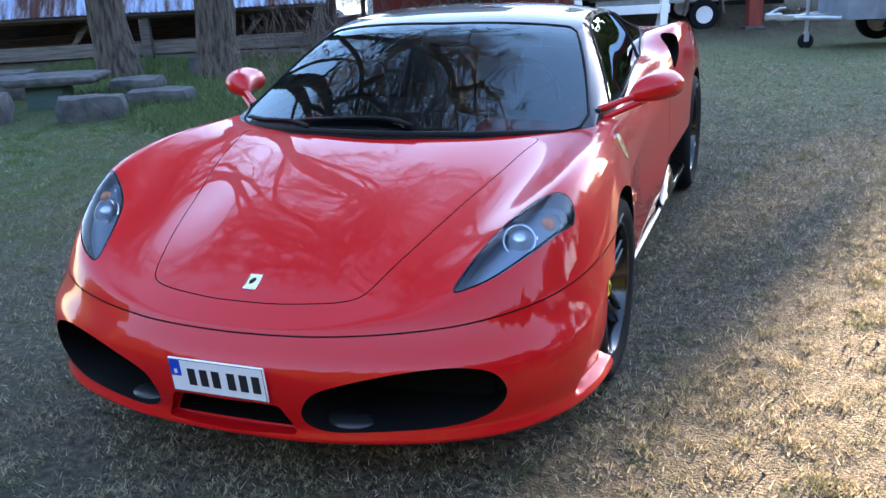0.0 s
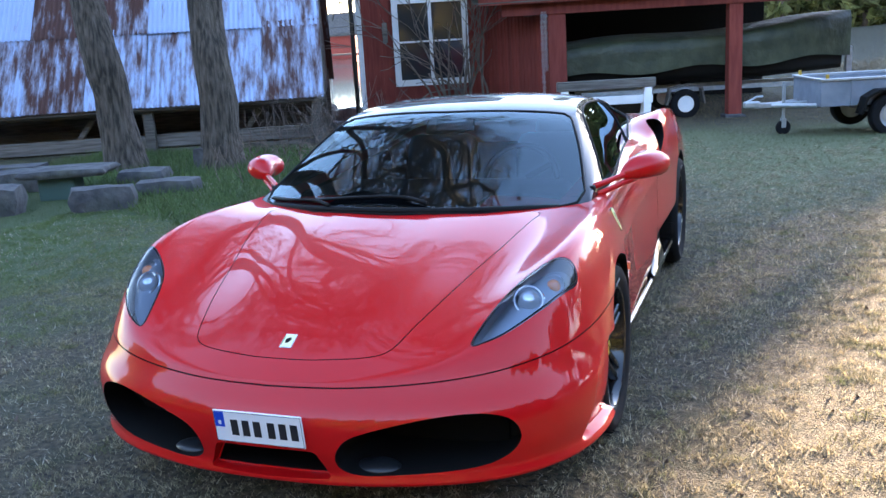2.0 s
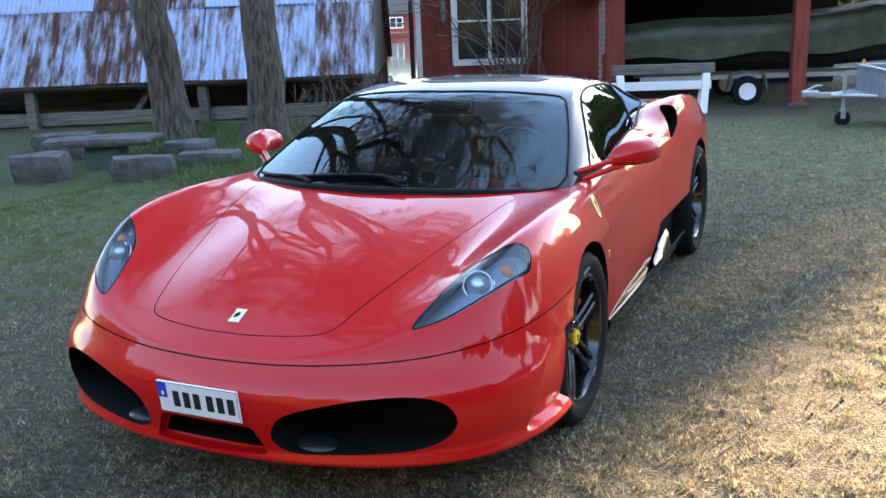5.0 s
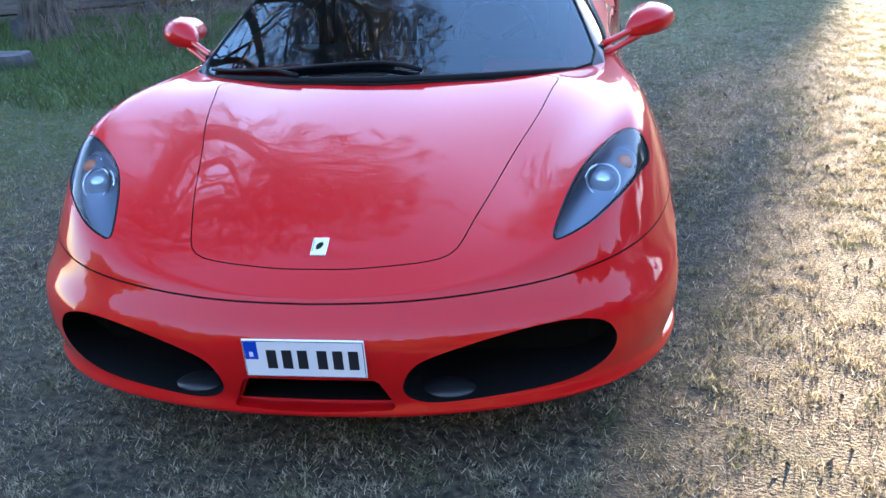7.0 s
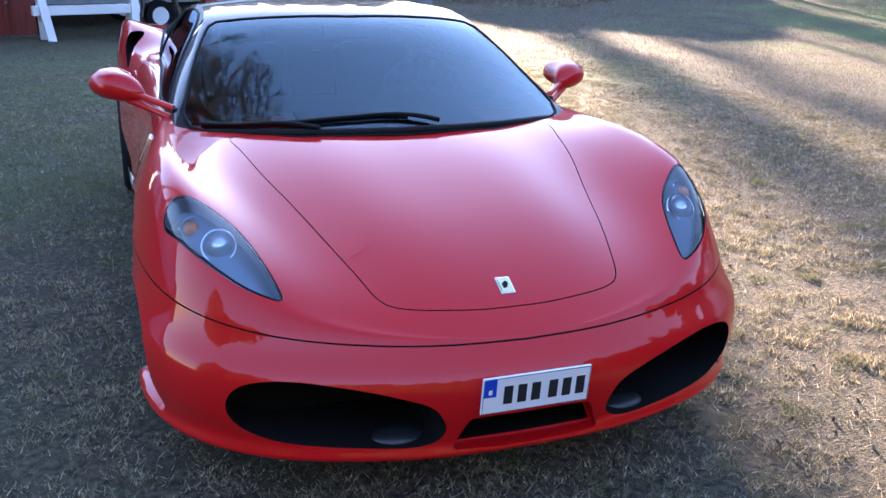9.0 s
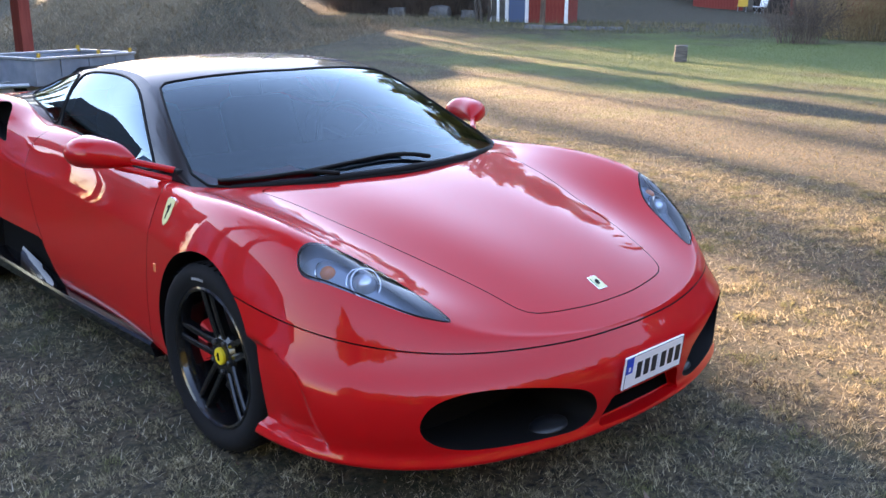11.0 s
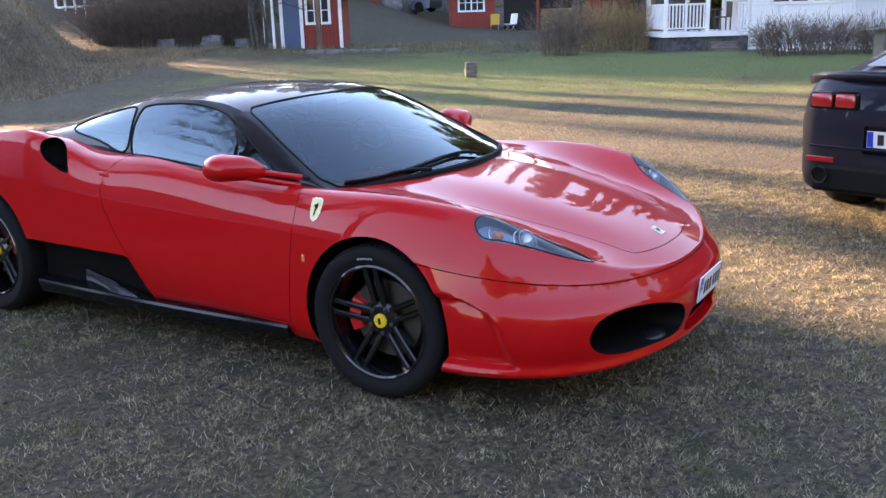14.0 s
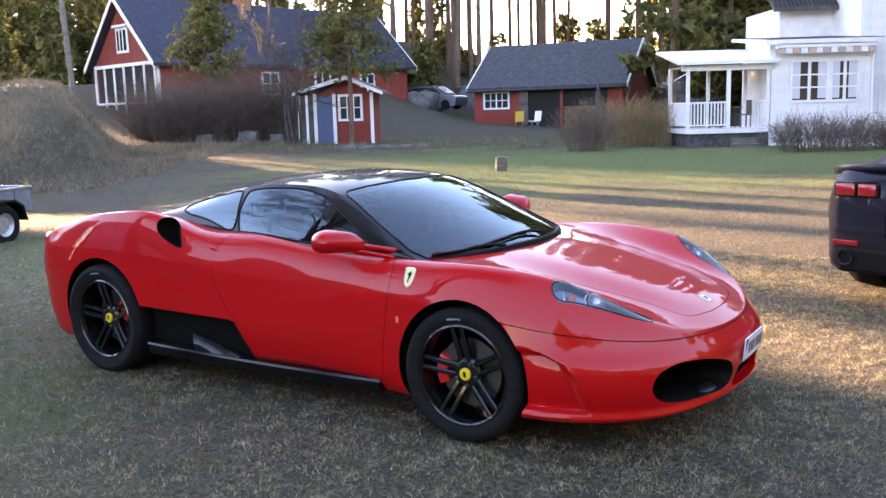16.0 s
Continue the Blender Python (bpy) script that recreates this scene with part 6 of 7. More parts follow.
    for k in range(13):
        xx = x1 + .24 + k * (x2 - x1 - .48) / 12
        part("scallop", box(xx - .11, xx + .11, -.30, -.285, 3.10, 3.28, .03), M_WHITE if k % 2 else mat("awning_stripe", (.55, .40, .34), .8), aw)
    # main house
    mw = new("main_wall")
    mw.parent = t
    boards(mw, x2, x3, .9, g - .4, 6.6, .16, M_WHITE, None, .06)
    part("main_body", box(x2, x3, .98, 7, g - .4, 6.6), M_WHITE, t)
    part("main_side", box(x2 - .12, x2, .9, 7, 3.3, 6.6), M_WHITE, t)
    part("dormer_wall", joined_boards(x1 + 1.4, x2, 3.2, 3.3, 4.95, .15), M_WHITE, t)
    part("dormer_body", box(x1 + 1.4, x2, 3.29, 7, 3.3, 4.95), M_WHITE, t)
    part("upper_roof", prism([(2.7, 4.75), (5.3, 6.9), (5.3, 7.05), (2.7, 4.90)], "x", x1 + 1.0, x2 - .1), M_BROWNROOF, t)
    bm = bmesh.new()
    for k in range(16):
        x = x1 + 1.1 + k * .155
        add_box(bm, x - .02, x + .02, 0, 3.4, 0, .04, 0, pose(0, 2.68, 4.93, 39.6, 0, 0))
    tagged(part("roof_rib", bm, M_SLATE, t), kind="stuff")
    part("main_roof", prism([(.3, 6.4), (4.0, 9.4), (7.6, 6.4), (7.6, 6.6), (4.0, 9.6), (.3, 6.6)], "x", x2 - .3, x3 + .3), M_BROWNROOF, t)
    part("down_pipe", tube([(x2 - .06, -.02, 3.4), (x2 - .06, -.02, g)], .045, 8), M_WHITE, t)
    # garden table and chairs in the porch
    tb = thing("garden_table", "small dark garden table on the porch", "table", at=FAR @ pose(10.05, 32.7, .66))
    part("tabletop", box(-.4, .4, -.35, .35, .68, .72, .01), M_FURNITURE, tb)
    for x in (-.34, .34):
        for y in (-.3, .3):
            part("leg", box(x - .02, x + .02, y - .02, y + .02, 0, .68), M_FURNITURE, tb)
    for k, (x, y, r) in enumerate(((9.55, 32.6, 80), (10.6, 32.8, -85))):
        c = thing("garden_chair", "dark slatted garden chair on the porch", "chair", "porch chairs", at=FAR @ pose(x, y, .66, 0, 0, r))
        part("seat", box(-.22, .22, -.22, .22, .42, .46, .01), M_FURNITURE, c)
        part("backrest", box(-.22, .22, .19, .23, .46, .95, .01), M_FURNITURE, c)
        for a in (-.19, .19):
            for b in (-.19, .19):
                part("leg", box(a - .018, a + .018, b - .018, b + .018, 0, .42), M_FURNITURE, c)
    return t


white_house()


def picket_fence():
    t = far_thing("picket_fence", "white picket fence before the house", "fence", 0, 29.8, 0)
    bm = bmesh.new()
    for x, y, z in ((0, 0, 0),):
        add_box(bm, -.04, .04, -.012, .012, 0, 1.42)
        for v in bm.verts:
            if v.co.z > 1:
                v.co.x *= .35
    me = mesh_of("picket", bm, M_WHITE)
    rng = np.random.default_rng(3)
    k = 11.3
    while k < 17.2:
        o = part("picket", me, None, t)
        o.matrix_basis = pose(k, 0, lift(FAR, k, 29.8) - .02, 0, rng.normal(0, 1.2), 0)
        k += .135
    for z in (.35, .85):
        part("fence_rail", box(11.2, 17.3, .014, .05, z + .2, z + .28), M_WHITE, t)
    for x in (11.5, 13.5, 15.5, 17.2):
        part("fence_post", box(x - .05, x + .05, .05, .15, -.1, 1.2, .01), M_WHITE, t)


picket_fence()


def gable_house(t, w, depth, wall, ridge, g, wallm, roofm, over=.35, step=.16, thick=.16, front=0.0):
    """Walls along x from 0 to w and back to depth; the ridge runs along x."""
    boards(part("front_wall", box(0, w, .024, .08, g, wall), wallm, t), 0, w, 0, g, wall, step, wallm)
    part("back_wall", box(0, w, depth - .1, depth, g, wall), wallm, t)
    for x in (0, w - .1):
        part("gable_wall", prism([(.08, g), (.08, wall), (depth / 2, ridge - .05), (depth - .1, wall), (depth - .1, g)], "x", x, x + .1), wallm, t)
    k = (ridge - wall) / (depth / 2)
    part("roof", prism([(-over, wall - over * k), (depth / 2, ridge), (depth + over, wall - over * k), (depth + over, wall - over * k + thick), (depth / 2, ridge + thick), (-over, wall - over * k + thick)], "x", -over, w + over), roofm, t)
    for x in (-over - .03, w + over - .03):
        for s in (0, 1):
            y0, y1 = (-over, depth / 2) if s == 0 else (depth + over, depth / 2)
            part("barge_board", prism([(y0, wall - over * k - .05), (y1, ridge - .05), (y1, ridge + thick + .02), (y0, wall - over * k + thick + .02)], "x", x, x + .06), M_WHITE, t, "white barge board")


def barn():
    g = lift(FAR, 4, 50.6) - .3
    t = far_thing("red_barn", "long red outbuilding with dark roof and firewood store", "barn", 1.85, 53.6, g + .3, -25)
    gable_house(t, 8.6, 6.8, 2.25, 4.55, -.4, M_BARN2, M_BARNROOF, .35)
    sash_window(t, .65, 2.05, -.04, 1.05, 1.85, 4, 2, .10, .04)
    # no opening is cut: a near-black sheet gives the bay's shade as colour
    part("open_bay", box(2.9, 7.8, -.03, .02, -.2, 2.05), M_SHADE_AND_HULL, t, "near-black sheet for the shade in the open bay")
    part("bay_door", box(2.75, 3.25, -.09, -.03, -.2, 2.05), M_GREYWOOD, t, "old wooden door")
    part("bay_post", box(5.15, 5.3, -.16, -.04, -.3, 2.2), M_BARN2, t)
    logs = bmesh.new()
    rng = np.random.default_rng(6)
    for i in range(17):
        for j in range(11):
            add_tube(logs, [(5.45 + i * .118 + (j % 2) * .05, -.30, -.12 + j * .108), (5.45 + i * .118 + (j % 2) * .05, .0, -.12 + j * .108)], .05 + rng.normal(0, .006), 6)
    tagged(part("firewood", logs, M_STRAW, t, "stacked split firewood"), kind="stuff")
    part("gutter", tube([(-.35, -.42, 1.98), (8.5, -.42, 1.98)], .06, 8), M_PIPE, t)
    # things before the bay
    for k, (x, r) in enumerate(((2.4, 15), (3.3, -25))):
        c = thing("folding_chair", "faded folding garden chair by the barn", "chair", "chairs by the barn", at=t.matrix_basis @ pose(x + .7, -1.1, -.15, 0, 0, r))
        part("seat", box(-.24, .24, -.24, .24, .40, .44, .01), M_WHITE if k else M_YCLOTH, c)
        part("backrest", box(-.24, .24, -.02, .02, 0, .55, .01, pose(0, .22, .42, -12, 0, 0)), M_WHITE if k else M_YCLOTH, c)
        for a in (-.2, .2):
            part("leg", tube([(a, -.25, 0), (a, .2, .45)], .014, 6), M_GALV, c)
            part("leg", tube([(a, .25, 0), (a, -.2, .45)], .014, 6), M_GALV, c)
    u = thing("parasol", "closed pale parasol by the barn", "parasol", at=t.matrix_basis @ pose(7.9, -2.2, -.15))
    part("pole", tube([(0, 0, 0), (0, 0, 2.4)], .02, 6), M_GALV, u)
    part("canopy", lathe([(.001, 2.5), (.05, 2.35), (.16, 1.5), (.18, .95), (.10, .9), (.001, .95)], 12, "z", False), M_STONE, u)


barn()


def red_cottage():
    g = lift(FAR, -10, 50)
    t = far_thing("red_cottage", "large red wooden house with dark roof and glazed veranda", "house", -14.0, 46.0, 1.75, 46.0)
    # drawn with its gable looking along -x and its long side towards -y
    w, depth, wall, ridge = 17.0, 6.5, 2.75, 5.85
    gable_house(t, w, depth, wall, ridge, -.6, M_BARN2, M_SLATE, .45, .2)
    # windows in the long side
    for x in (6.2, 9.8, 13.2):
        sash_window(t, x, x + .95, -.04, .95, 2.0, 2, 2, .11, .05)
    # gable window
    gw = new("window")
    gw.parent = t
    gw.matrix_basis = pose(0, depth / 2, 0, 0, 0, -90)
    tagged(gw, "white gable window")
    part("casing", box(-.62, .62, -.08, -.01, 3.15, 4.45, .01), M_WHITE, gw)
    part("pane", box(-.48, .48, -.10, -.075, 3.28, 4.30), M_PANE, gw)
    for x in (-.17, .17):
        part("glazing_bar", box(x - .03, x + .03, -.12, -.10, 3.28, 4.30), M_WHITE, gw)
    part("hood", box(-.75, .75, -.22, -.02, 4.45, 4.58, .02), M_WHITE, gw)
    # veranda under the gable
    v = new("veranda")
    v.parent = t
    tagged(v, "open white-posted veranda under the gable")
    # flat near-black panel on the gable: the veranda's inner shade as colour
    part("recess", box(-.06, .06, .35, depth - .35, .0, 2.45), M_SHADE_AND_HULL, v)
    part("rail_top", box(-.14, -.05, .05, depth - .05, 2.45, 2.62), M_WHITE, v)
    part("rail_mid", box(-.14, -.05, .05, depth - .05, .55, .66), M_WHITE, v)
    part("rail_low", box(-.14, -.05, .05, depth - .05, -.25, -.14), M_WHITE, v)
    for y in np.linspace(.08, depth - .08, 7):
        part("post", box(-.14, -.04, y - .045, y + .045, -.25, 2.5), M_WHITE, v)
    part("corner_board", box(-.03, .12, -.03, .10, -.5, wall - .1), M_WHITE, t)
    c = part("chimney", box(7.0, 7.7, depth / 2 - .35, depth / 2 + .35, 5.6, 7.35, .01), mat("chimney_brick", (.28, .12, .07), .9), t, "brick chimney")
    part("chimney_cap", box(6.93, 7.77, depth / 2 - .42, depth / 2 + .42, 7.35, 7.48, .02), M_SLATE, c)


red_cottage()


def playhouse():
    z = lift(FAR, -4, 37.5)
    t = far_thing("playhouse", "small red playhouse with blue door and white corners", "playhouse", -5.15, 37.3, z, -4)
    w, depth, wall, ridge = 2.35, 2.2, 2.02, 2.55
    boards(t, 0, w, .04, -.2, wall, .15, M_BARN2, (1.0, 1.9, .95, 1.88))
    part("core", box(.02, w - .02, .09, depth, -.2, wall), M_BARN2, t)
    part("roof", prism([(-.75, 1.95), (w / 2 + .2, ridge), (w + .45, 1.90), (w + .45, 2.0), (w / 2 + .2, ridge + .10), (-.75, 2.05)], "y", -.45, depth + .3), M_BROWNROOF, t)
    part("roof_edge", prism([(-.78, 1.93), (w / 2 + .2, ridge - .04), (w + .48, 1.88), (w + .48, 2.01), (w / 2 + .2, ridge + .12), (-.78, 2.06)], "y", -.50, -.45), M_WHITE, t)
    part("gable", prism([(0, wall - .1), (w / 2 + .2, ridge), (w, wall - .1)], "y", .0, .08), M_BARN2, t)
    for x in (-.04, .74, w - .10):
        part("corner_board", box(x, x + .13, -.05, .0, -.2, 2.0), M_WHITE, t)
    part("door", box(.10, .73, -.035, .0, -.1, 1.9), mat("blue_door", (.06, .10, .19), .5), t, "blue door")
    sash_window(t, 1.05, 1.85, .0, .98, 1.85, 3, 2, .10, .04)
    for x in (-.62, -.30):
        part("porch_post", box(x, x + .09, -.32, -.23, -.2, 1.95), M_WHITE, t)


playhouse()


def parked_van():
    z = lift(FAR, -.6, 60.0)
    t = far_thing("parked_car", "silver compact car parked before the cottage", "car", -.55, 60.0, z, 152)
    bm = bmesh.new()
    prof = [(-1.95, .35), (-2.0, .65), (-1.90, .85), (-1.15, 1.02), (-.45, 1.48), (.9, 1.55), (1.75, 1.38), (1.98, .95), (2.0, .45), (1.9, .28), (-1.85, .25)]
    f = rounded(prof, 4)
    rows = [[bm.verts.new((x, y * (1 - .13 * max(0, z0 - .9) / .6), z0 - (0 if abs(y) < .7 else .03))) for x, z0 in f] for y in (-.86, -.80, -.5, 0, .5, .80, .86)]
    for a, c in zip(rows, rows[1:]):
        for j in range(len(f)):
            k = (j + 1) % len(f)
            bm.faces.new((a[j], a[k], c[k], c[j]))
    bm.faces.new(rows[0][::-1])
    bm.faces.new(rows[-1])
    bmesh.ops.recalc_face_normals(bm, faces=bm.faces)
    part("body", bm, M_SILVER, t, "", 40)
    for s in (-1, 1):
        part("side_window", prism([(-.95, 1.0), (-.42, 1.38), (.9, 1.42), (1.45, 1.28), (1.5, 1.0)], "y", min(s * .80, s * .825), max(s * .80, s * .825)), M_PANE, t)
        for x in (-1.25, 1.25):
            part("wheel", lathe([(.001, -.1), (.31, -.1), (.31, .1), (.001, .1)], 24), M_TYRE, t, at=pose(x, s * .78, .31, 0, 0, 90))
        part("headlight", box(-1.99, -1.80, min(s * .45, s * .8), max(s * .45, s * .8), .66, .82, .03), M_CHROME, t)
    part("windscreen", box(-.42, .42, -.62, .62, -.006, .006, 0, pose(-.80, 0, 1.27, 0, -33, 0)), M_PANE, t)


parked_van()

# ------------------------------------------------------------------ bushes, garden bits
bush("bare_bush", FAR @ pose(4.75, 31.0, lift(FAR, 4.75, 31)), (.75, .45), 1.15, 120, M_DRYBUSH, "dense leafless brown bush on the lawn", 41)
bush("straw_bush", FAR @ pose(7.1, 34.0, lift(FAR, 7.1, 34)), (1.5, .6), 1.3, 240, M_STRAW, "tall straw-coloured dead shrub beside the porch", 42)
bush("hedge", FAR @ pose(11.3, 27.6, lift(FAR, 11.3, 27.6)), (1.6, .5), .82, 260, M_DRYBUSH, "bare brown hedge before the white house", 43)
bush("hedge", FAR @ pose(14.4, 27.8, lift(FAR, 14.4, 27.8)), (1.8, .5), .80, 260, M_DRYBUSH, "bare brown hedge before the white house", 44)
for k, (a, d, h) in enumerate(((-11.6, 40.5, 1.7), (-9.6, 40.0, 1.6), (-7.8, 40.8, 1.75), (-12.9, 41.5, 1.2))):
    bush("hedge", FAR @ pose(a, d, lift(FAR, a, d)), (1.35, .8), h * 1.25, 330, M_DRYBUSH, "tall bare brown hedge beside the cottage", 50 + k)
for k, (a, d, s) in enumerate(((-8.3, 39.4, .62), (-10.2, 39.6, .50), (-7.1, 39.4, .45), (-5.6, 37.4, .3))):
    tagged(part("boulder", rough_stone(s * 1.4, s, s, 60 + k), M_ROCK, None, "", 60, at=FAR @ pose(a, d, lift(FAR, a, d) + s * .25)), "grey mossy boulder in rough grass", "boulder")
for k, a in enumerate((-3.6, -2.9, -2.2, -1.5, -.9)):
    tagged(part("kerb_stone", rough_stone(.7, .3, .22, 70 + k), M_ROCK, None, "", 60, at=FAR @ pose(a, 34.2 + .1 * k, lift(FAR, a, 34) + .03, 0, 0, 8 * k)), "low grey edging stone in the grass", "stone", "edging stones")
st = part("tree_stump", rough_stone(.28, .28, .42, 80), M_GREYWOOD, None, "", 60, at=FAR @ pose(1.45, 23.5, .14))
tagged(st, "small grey weathered tree stump on the lawn", "stump")
tb = thing("garden_bench", "weathered low wooden garden table by the hedge", "table", at=FAR @ pose(11.9, 24.3, 0))
part("tabletop", box(-.2, 2.2, -.35, .35, .78, .84, .01), M_GREYWOOD, tb)
for x in (0, 1.9):
    part("trestle_leg", box(x, x + .12, -.28, .28, -.05, .78, .01), M_GREYWOOD, tb)
rng = np.random.default_rng(77)
edge = np.stack([rng.uniform(-12, 16, 7000), rng.uniform(33, 39, 7000)], 1)
c_, s_ = math.cos(FYAW), math.sin(FYAW)
edge = np.stack([FX + edge[:, 0] * c_ - edge[:, 1] * s_, FY + edge[:, 0] * s_ + edge[:, 1] * c_], 1)
blades("rough_grass", edge, .24, .010, .9, M_ROUGH, "rough straw-coloured grass round the gardens", "grass", 12)
mound = np.stack([rng.uniform(-21, -8, 42000), rng.uniform(21, 38, 42000)], 1)
mound = np.stack([FX + mound[:, 0] * c_ - mound[:, 1] * s_, FY + mound[:, 0] * s_ + mound[:, 1] * c_], 1)
blades("mound_grass", mound, .30, .009, 1.5, M_MOUND, "flattened dead grass on the earth heap", "grass", 13)


# ------------------------------------------------------------------ garden trees and forest
def leafy_pine(a, d, h, seed, label, spread=1.3, frm=.28, bark=None, tuft=.13):
    t = thing("pine_tree", label, "tree", at=FAR @ pose(a, d, lift(FAR, a, d)))
    r = np.random.default_rng(seed)
    bt, bn = bmesh.new(), bmesh.new()
    conifer(bt, bn, (0, 0, 0), h, .11, frm, spread, r, .18, tuft, 5.0)
    part("trunk", bt, bark or M_PINE_BARK, t)
    part("crown", bn, M_NEEDLE, t, "tufts of yellow-green needles")


leafy_pine(-10.6, 42.5, 6.2, 101, "young green pine before the red cottage", 1.9, .42)
leafy_pine(-3.6, 36.2, 7.8, 102, "slim green pine beside the playhouse", 1.8, .36)
leafy_pine(-19.5, 41.0, 5.6, 103, "dark green spruce by the earth heap", 1.9, .05, tuft=.15)
lt = thing("leafless_tree", "small leafless tree with several stems beside the playhouse", "tree", at=FAR @ pose(-5.9, 36.4, lift(FAR, -5.9, 36.4)))
rl = np.random.default_rng(105)
for dx in (-.16, 0, .18):
    bm = bmesh.new()
    branch_tree(bm, (dx, 0, -.15), (dx * 1.2, .05, 1), 2.6, .075, 4, rl, .55, 6, -.03, 3, .011)
    part("stem", bm, M_TWIG, lt, "bare branching stem", 70)
pl = thing("utility_pole", "grey wooden utility pole by the cottage", "pole", at=FAR @ pose(-15.6, 39.5, lift(FAR, -15.6, 39.5)))
part("pole", tube([(-.35, 0, 7.5), (0, 0, -.3)], .12, 10), M_GREYWOOD, pl)


def forest():
    r = np.random.default_rng(200)
    bt, bn = bmesh.new(), bmesh.new()
    for k in range(150):
        d = r.uniform(66, 98)
        a = r.uniform(-26, 62) * d / 80
        conifer(bt, bn, FAR @ Vector((a, d, lift(FAR, a, d))), r.uniform(15, 25), r.uniform(.15, .28), r.uniform(.38, .64), r.uniform(1.4, 2.7), r, .62, .42)
    # close spruces behind the white house and beyond it
    for k in range(46):
        d = r.uniform(46, 62)
        a = r.uniform(13, 62) * d / 54
        conifer(bt, bn, FAR @ Vector((a, d, lift(FAR, a, d))), r.uniform(15, 22), .2, r.uniform(.06, .2), r.uniform(2.0, 3.0), r, .6, .55)
    for k in range(20):
        d = r.uniform(62, 76)
        a = r.uniform(-34, -15) * d / 66
        conifer(bt, bn, FAR @ Vector((a, d, lift(FAR, a, d))), r.uniform(6.5, 9.5), .12, r.uniform(.05, .2), r.uniform(1.4, 2.2), r, .5, .45)
    # young growth at the forest's foot
    for k in range(70):
        d = r.uniform(63, 88)
        a = r.uniform(-20, 32) * d / 80
        conifer(bt, bn, FAR @ Vector((a, d, lift(FAR, a, d))), r.uniform(2, 6), .06, .05, r.uniform(.6, 1.4), r, .5, .42)
    tagged(part("forest_trunks", bt, M_PINE_BARK), "tall bare pine trunks at the forest edge", "forest", "", "stuff")
    tagged(part("forest_needles", bn, M_NEEDLE), "dark and yellow-green pine crowns of the forest", "forest", "", "stuff")


forest()
for k in range(16):
    a, d = -4 + 1.9 * k + 1.3 * math.sin(k * 5.1), 64 + 5 * math.sin(k * 2.3)
    s = 1.0 + .8 * abs(math.sin(k * 1.7))
    tagged(part("boulder", rough_stone(s * 1.9, s * 1.4, s * 1.2, 90 + k, 3, .09), M_ROCK, None, "", 60, at=FAR @ pose(a, d, lift(FAR, a, d) + s * .2, 0, 0, 31 * k)), "large grey boulder on the wooded slope", "boulder", "slope boulders")

# bare brown wood beyond the earth heap, and the far shore of the lake
def far_wood(name, m, x0, x1, y0, y1, n, h, seed, label, mats):
    r = np.random.default_rng(seed)
    bm = bmesh.new()
    for k in range(n):
        p = m @ Vector((r.uniform(x0, x1), r.uniform(y0, y1), 0))
        p.z = float(height(p.x, p.y)) - .2
        branch_tree(bm, p, (r.normal(0, .06), r.normal(0, .06), 1), h * r.uniform(.4, .6), .13, 2, r, .4, 4, 0, 4, .038)
    tagged(part(name, bm, mats), label, "trees", "", "stuff")


far_wood("bare_wood", FAR, -58, -19, 80, 104, 190, 15, 301, "brown leafless trees beyond the heap", M_BROWNWOOD)
far_wood("shore_wood", NEAR, -50, 40, 95, 130, 90, 16, 302, "distant leafless trees across the water", M_TWIG)


def shore_house():
    t = thing("shore_house", "small red boathouse across the water", "house", at=NEAR @ pose(-15.2, 96, -.55))
    gable_house(t, 6, 5, 2.3, 4.2, -.6, M_BARN2, M_BROWNROOF)
    sash_window(t, 2.0, 3.2, -.04, .8, 1.7, 2, 2, .12, .05)
    part("jetty", box(-6, 12, -6.5, -5.5, .25, .40), M_GREYWOOD, t)
    bm = box(-14, 16, -1.0, 12, -1.5, -.25)
    part("bank", bm, M_ROCK, t)


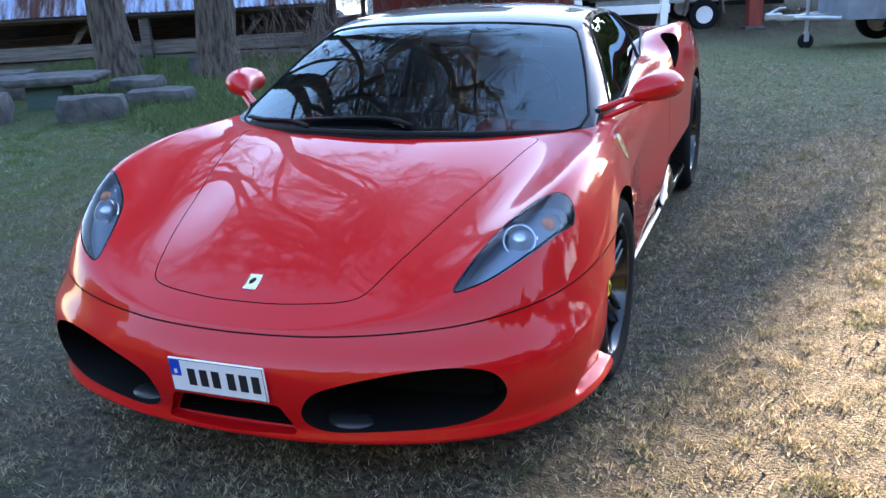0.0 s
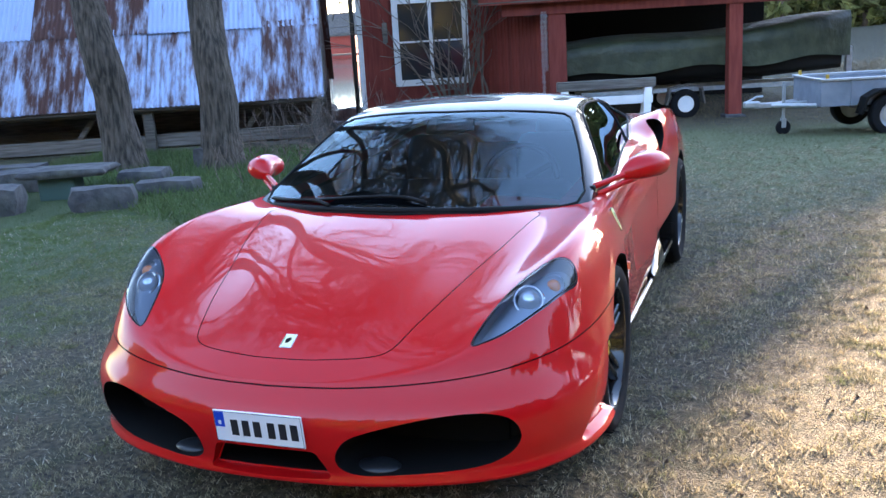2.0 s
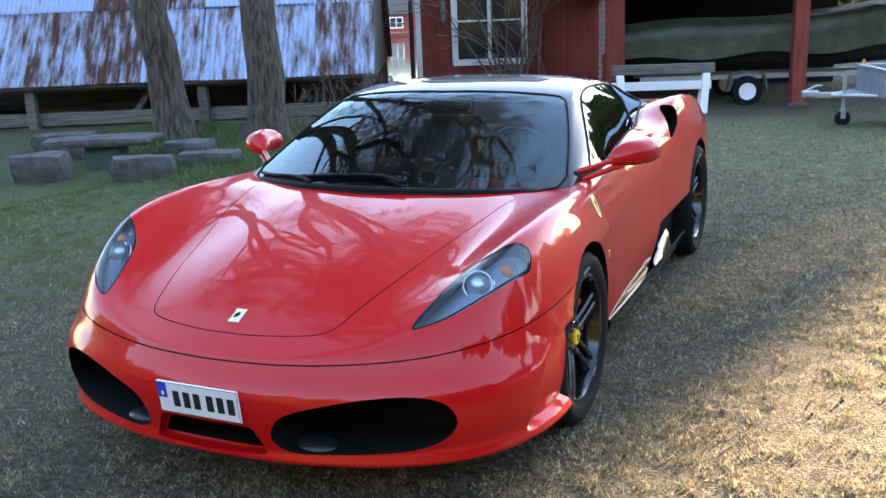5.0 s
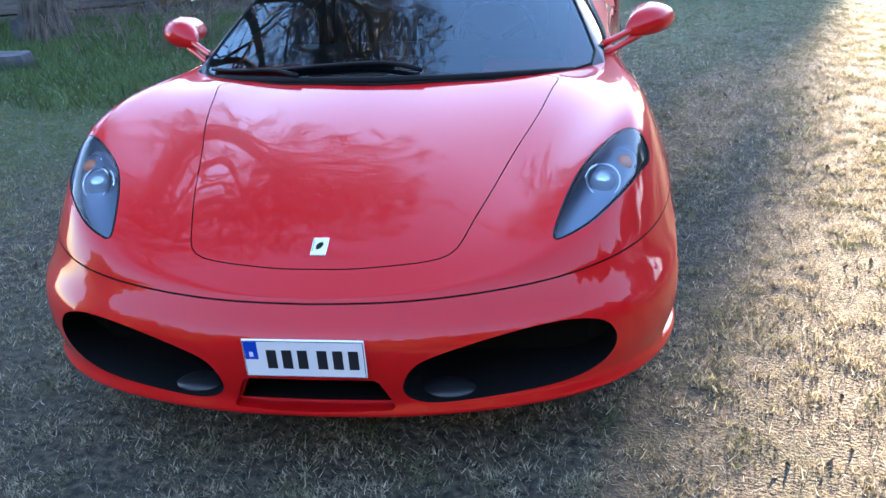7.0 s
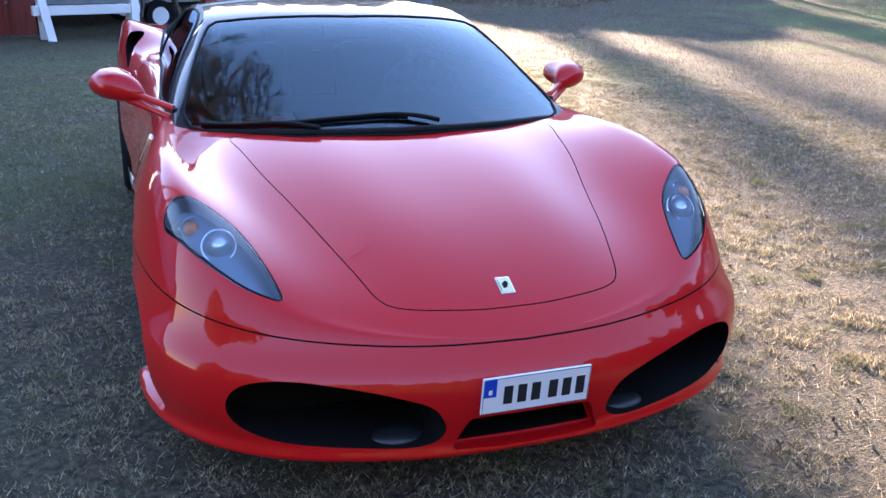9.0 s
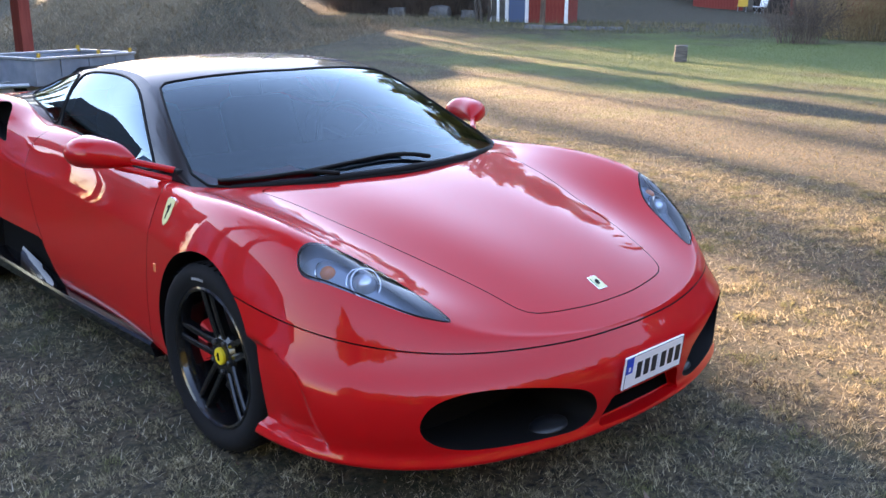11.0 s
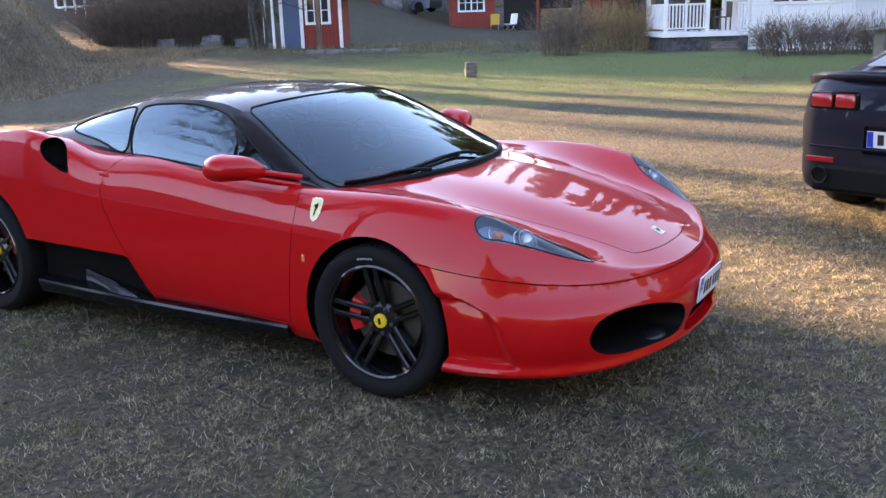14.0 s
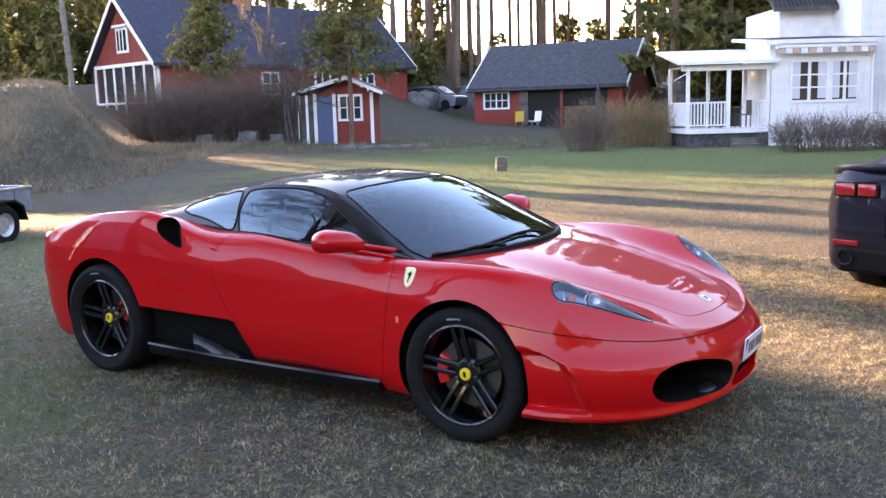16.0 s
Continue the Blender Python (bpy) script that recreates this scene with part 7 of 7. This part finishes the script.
shore_house()
for k, (a, d, w, h, z) in enumerate(((-3.7, 24.5, 1.5, .7, -.75), (-2.7, 23.0, 1.1, .6, -.70), (-4.3, 27.5, 1.9, .8, -.85), (-3.0, 20.6, .9, .5, -.62), (-2.5, 19.8, .6, .4, -.55))):
    tagged(part("shore_rock", rough_stone(w, w * .7, h, 120 + k, 3, .08), M_ROCK, None, "", 60, at=NEAR @ pose(a, d, z + h * .3, 0, 0, 40 * k)), "grey rounded rock on the lake shore", "rock", "shore rocks")
reeds = np.stack([rng.uniform(-3.6, -1.9, 2600), rng.uniform(18.6, 22.5, 2600)], 1)
reeds = np.array([(NEAR @ Vector((a, d, 0)))[:2] for a, d in reeds])
blades("shore_grass", reeds, .30, .008, 1.1, M_STRAW, "golden dead grass on the bank of the lake", "grass", 15)


# unseen spruces and pines, added on the sun's side so that their long shade lies over the yard and the lawn
def shade_trees():
    r = np.random.default_rng(400)
    bt, bn = bmesh.new(), bmesh.new()
    slope = .277
    for k in range(34):
        y = 58 + 16 * (k % 3) / 2 + r.uniform(-2, 2)
        u = -26.5 + 25.6 * k / 33
        conifer(bt, bn, (u + slope * y, y, float(height(u + slope * y, y)) - .3), r.uniform(15, 18), .2, .02, 2.0 if u < -1.6 else 1.5, r, .42, .62)
    for u, sp, frm in ((-.1, 1.5, .02), (.42, .80, .02), (2.85, .34, .3), (3.40, .45, .3), (4.55, .24, .4), (6.9, .20, .45), (10.6, .22, .45), (16.2, .5, .45), (21.5, .8, .45), (29, 1.2, .4)):
        y = 64 + r.uniform(-5, 8)
        conifer(bt, bn, (u + slope * y, y, float(height(u + slope * y, y)) - .3), r.uniform(14, 19) if u > 1 else 17.0, .17, frm, sp, r, .62 if u > 1 else .45, .24 if u > 1 else .6)
    tagged(part("shade_trunks", bt, M_PINE_BARK), "trunks of unseen trees added to shade the yard", "forest", "", "stuff")
    tagged(part("shade_needles", bn, M_NEEDLE), "dense crowns of unseen trees added to shade the yard and lawn", "forest", "", "stuff")


shade_trees()


# woods that close the place on the other sides
def ring_wood():
    r = np.random.default_rng(500)
    bt, bn = bmesh.new(), bmesh.new()
    for k in range(120):
        a, d = radians(99 + 164 * (k + r.uniform(0, 1)) / 120), r.uniform(29, 40)
        x, y = d * math.sin(a), d * math.cos(a)
        conifer(bt, bn, (x, y, float(height(x, y)) - .3), r.uniform(13.5, 16), .20, .04, r.uniform(2.6, 3.6), r, .85, .85)
    tagged(part("ring_trunks", bt, M_PINE_BARK), "trunks of the woods around the lawn", "forest", "", "stuff")
    tagged(part("ring_needles", bn, M_NEEDLE), "green and yellow crowns of the woods around the lawn", "forest", "", "stuff")


ring_wood()
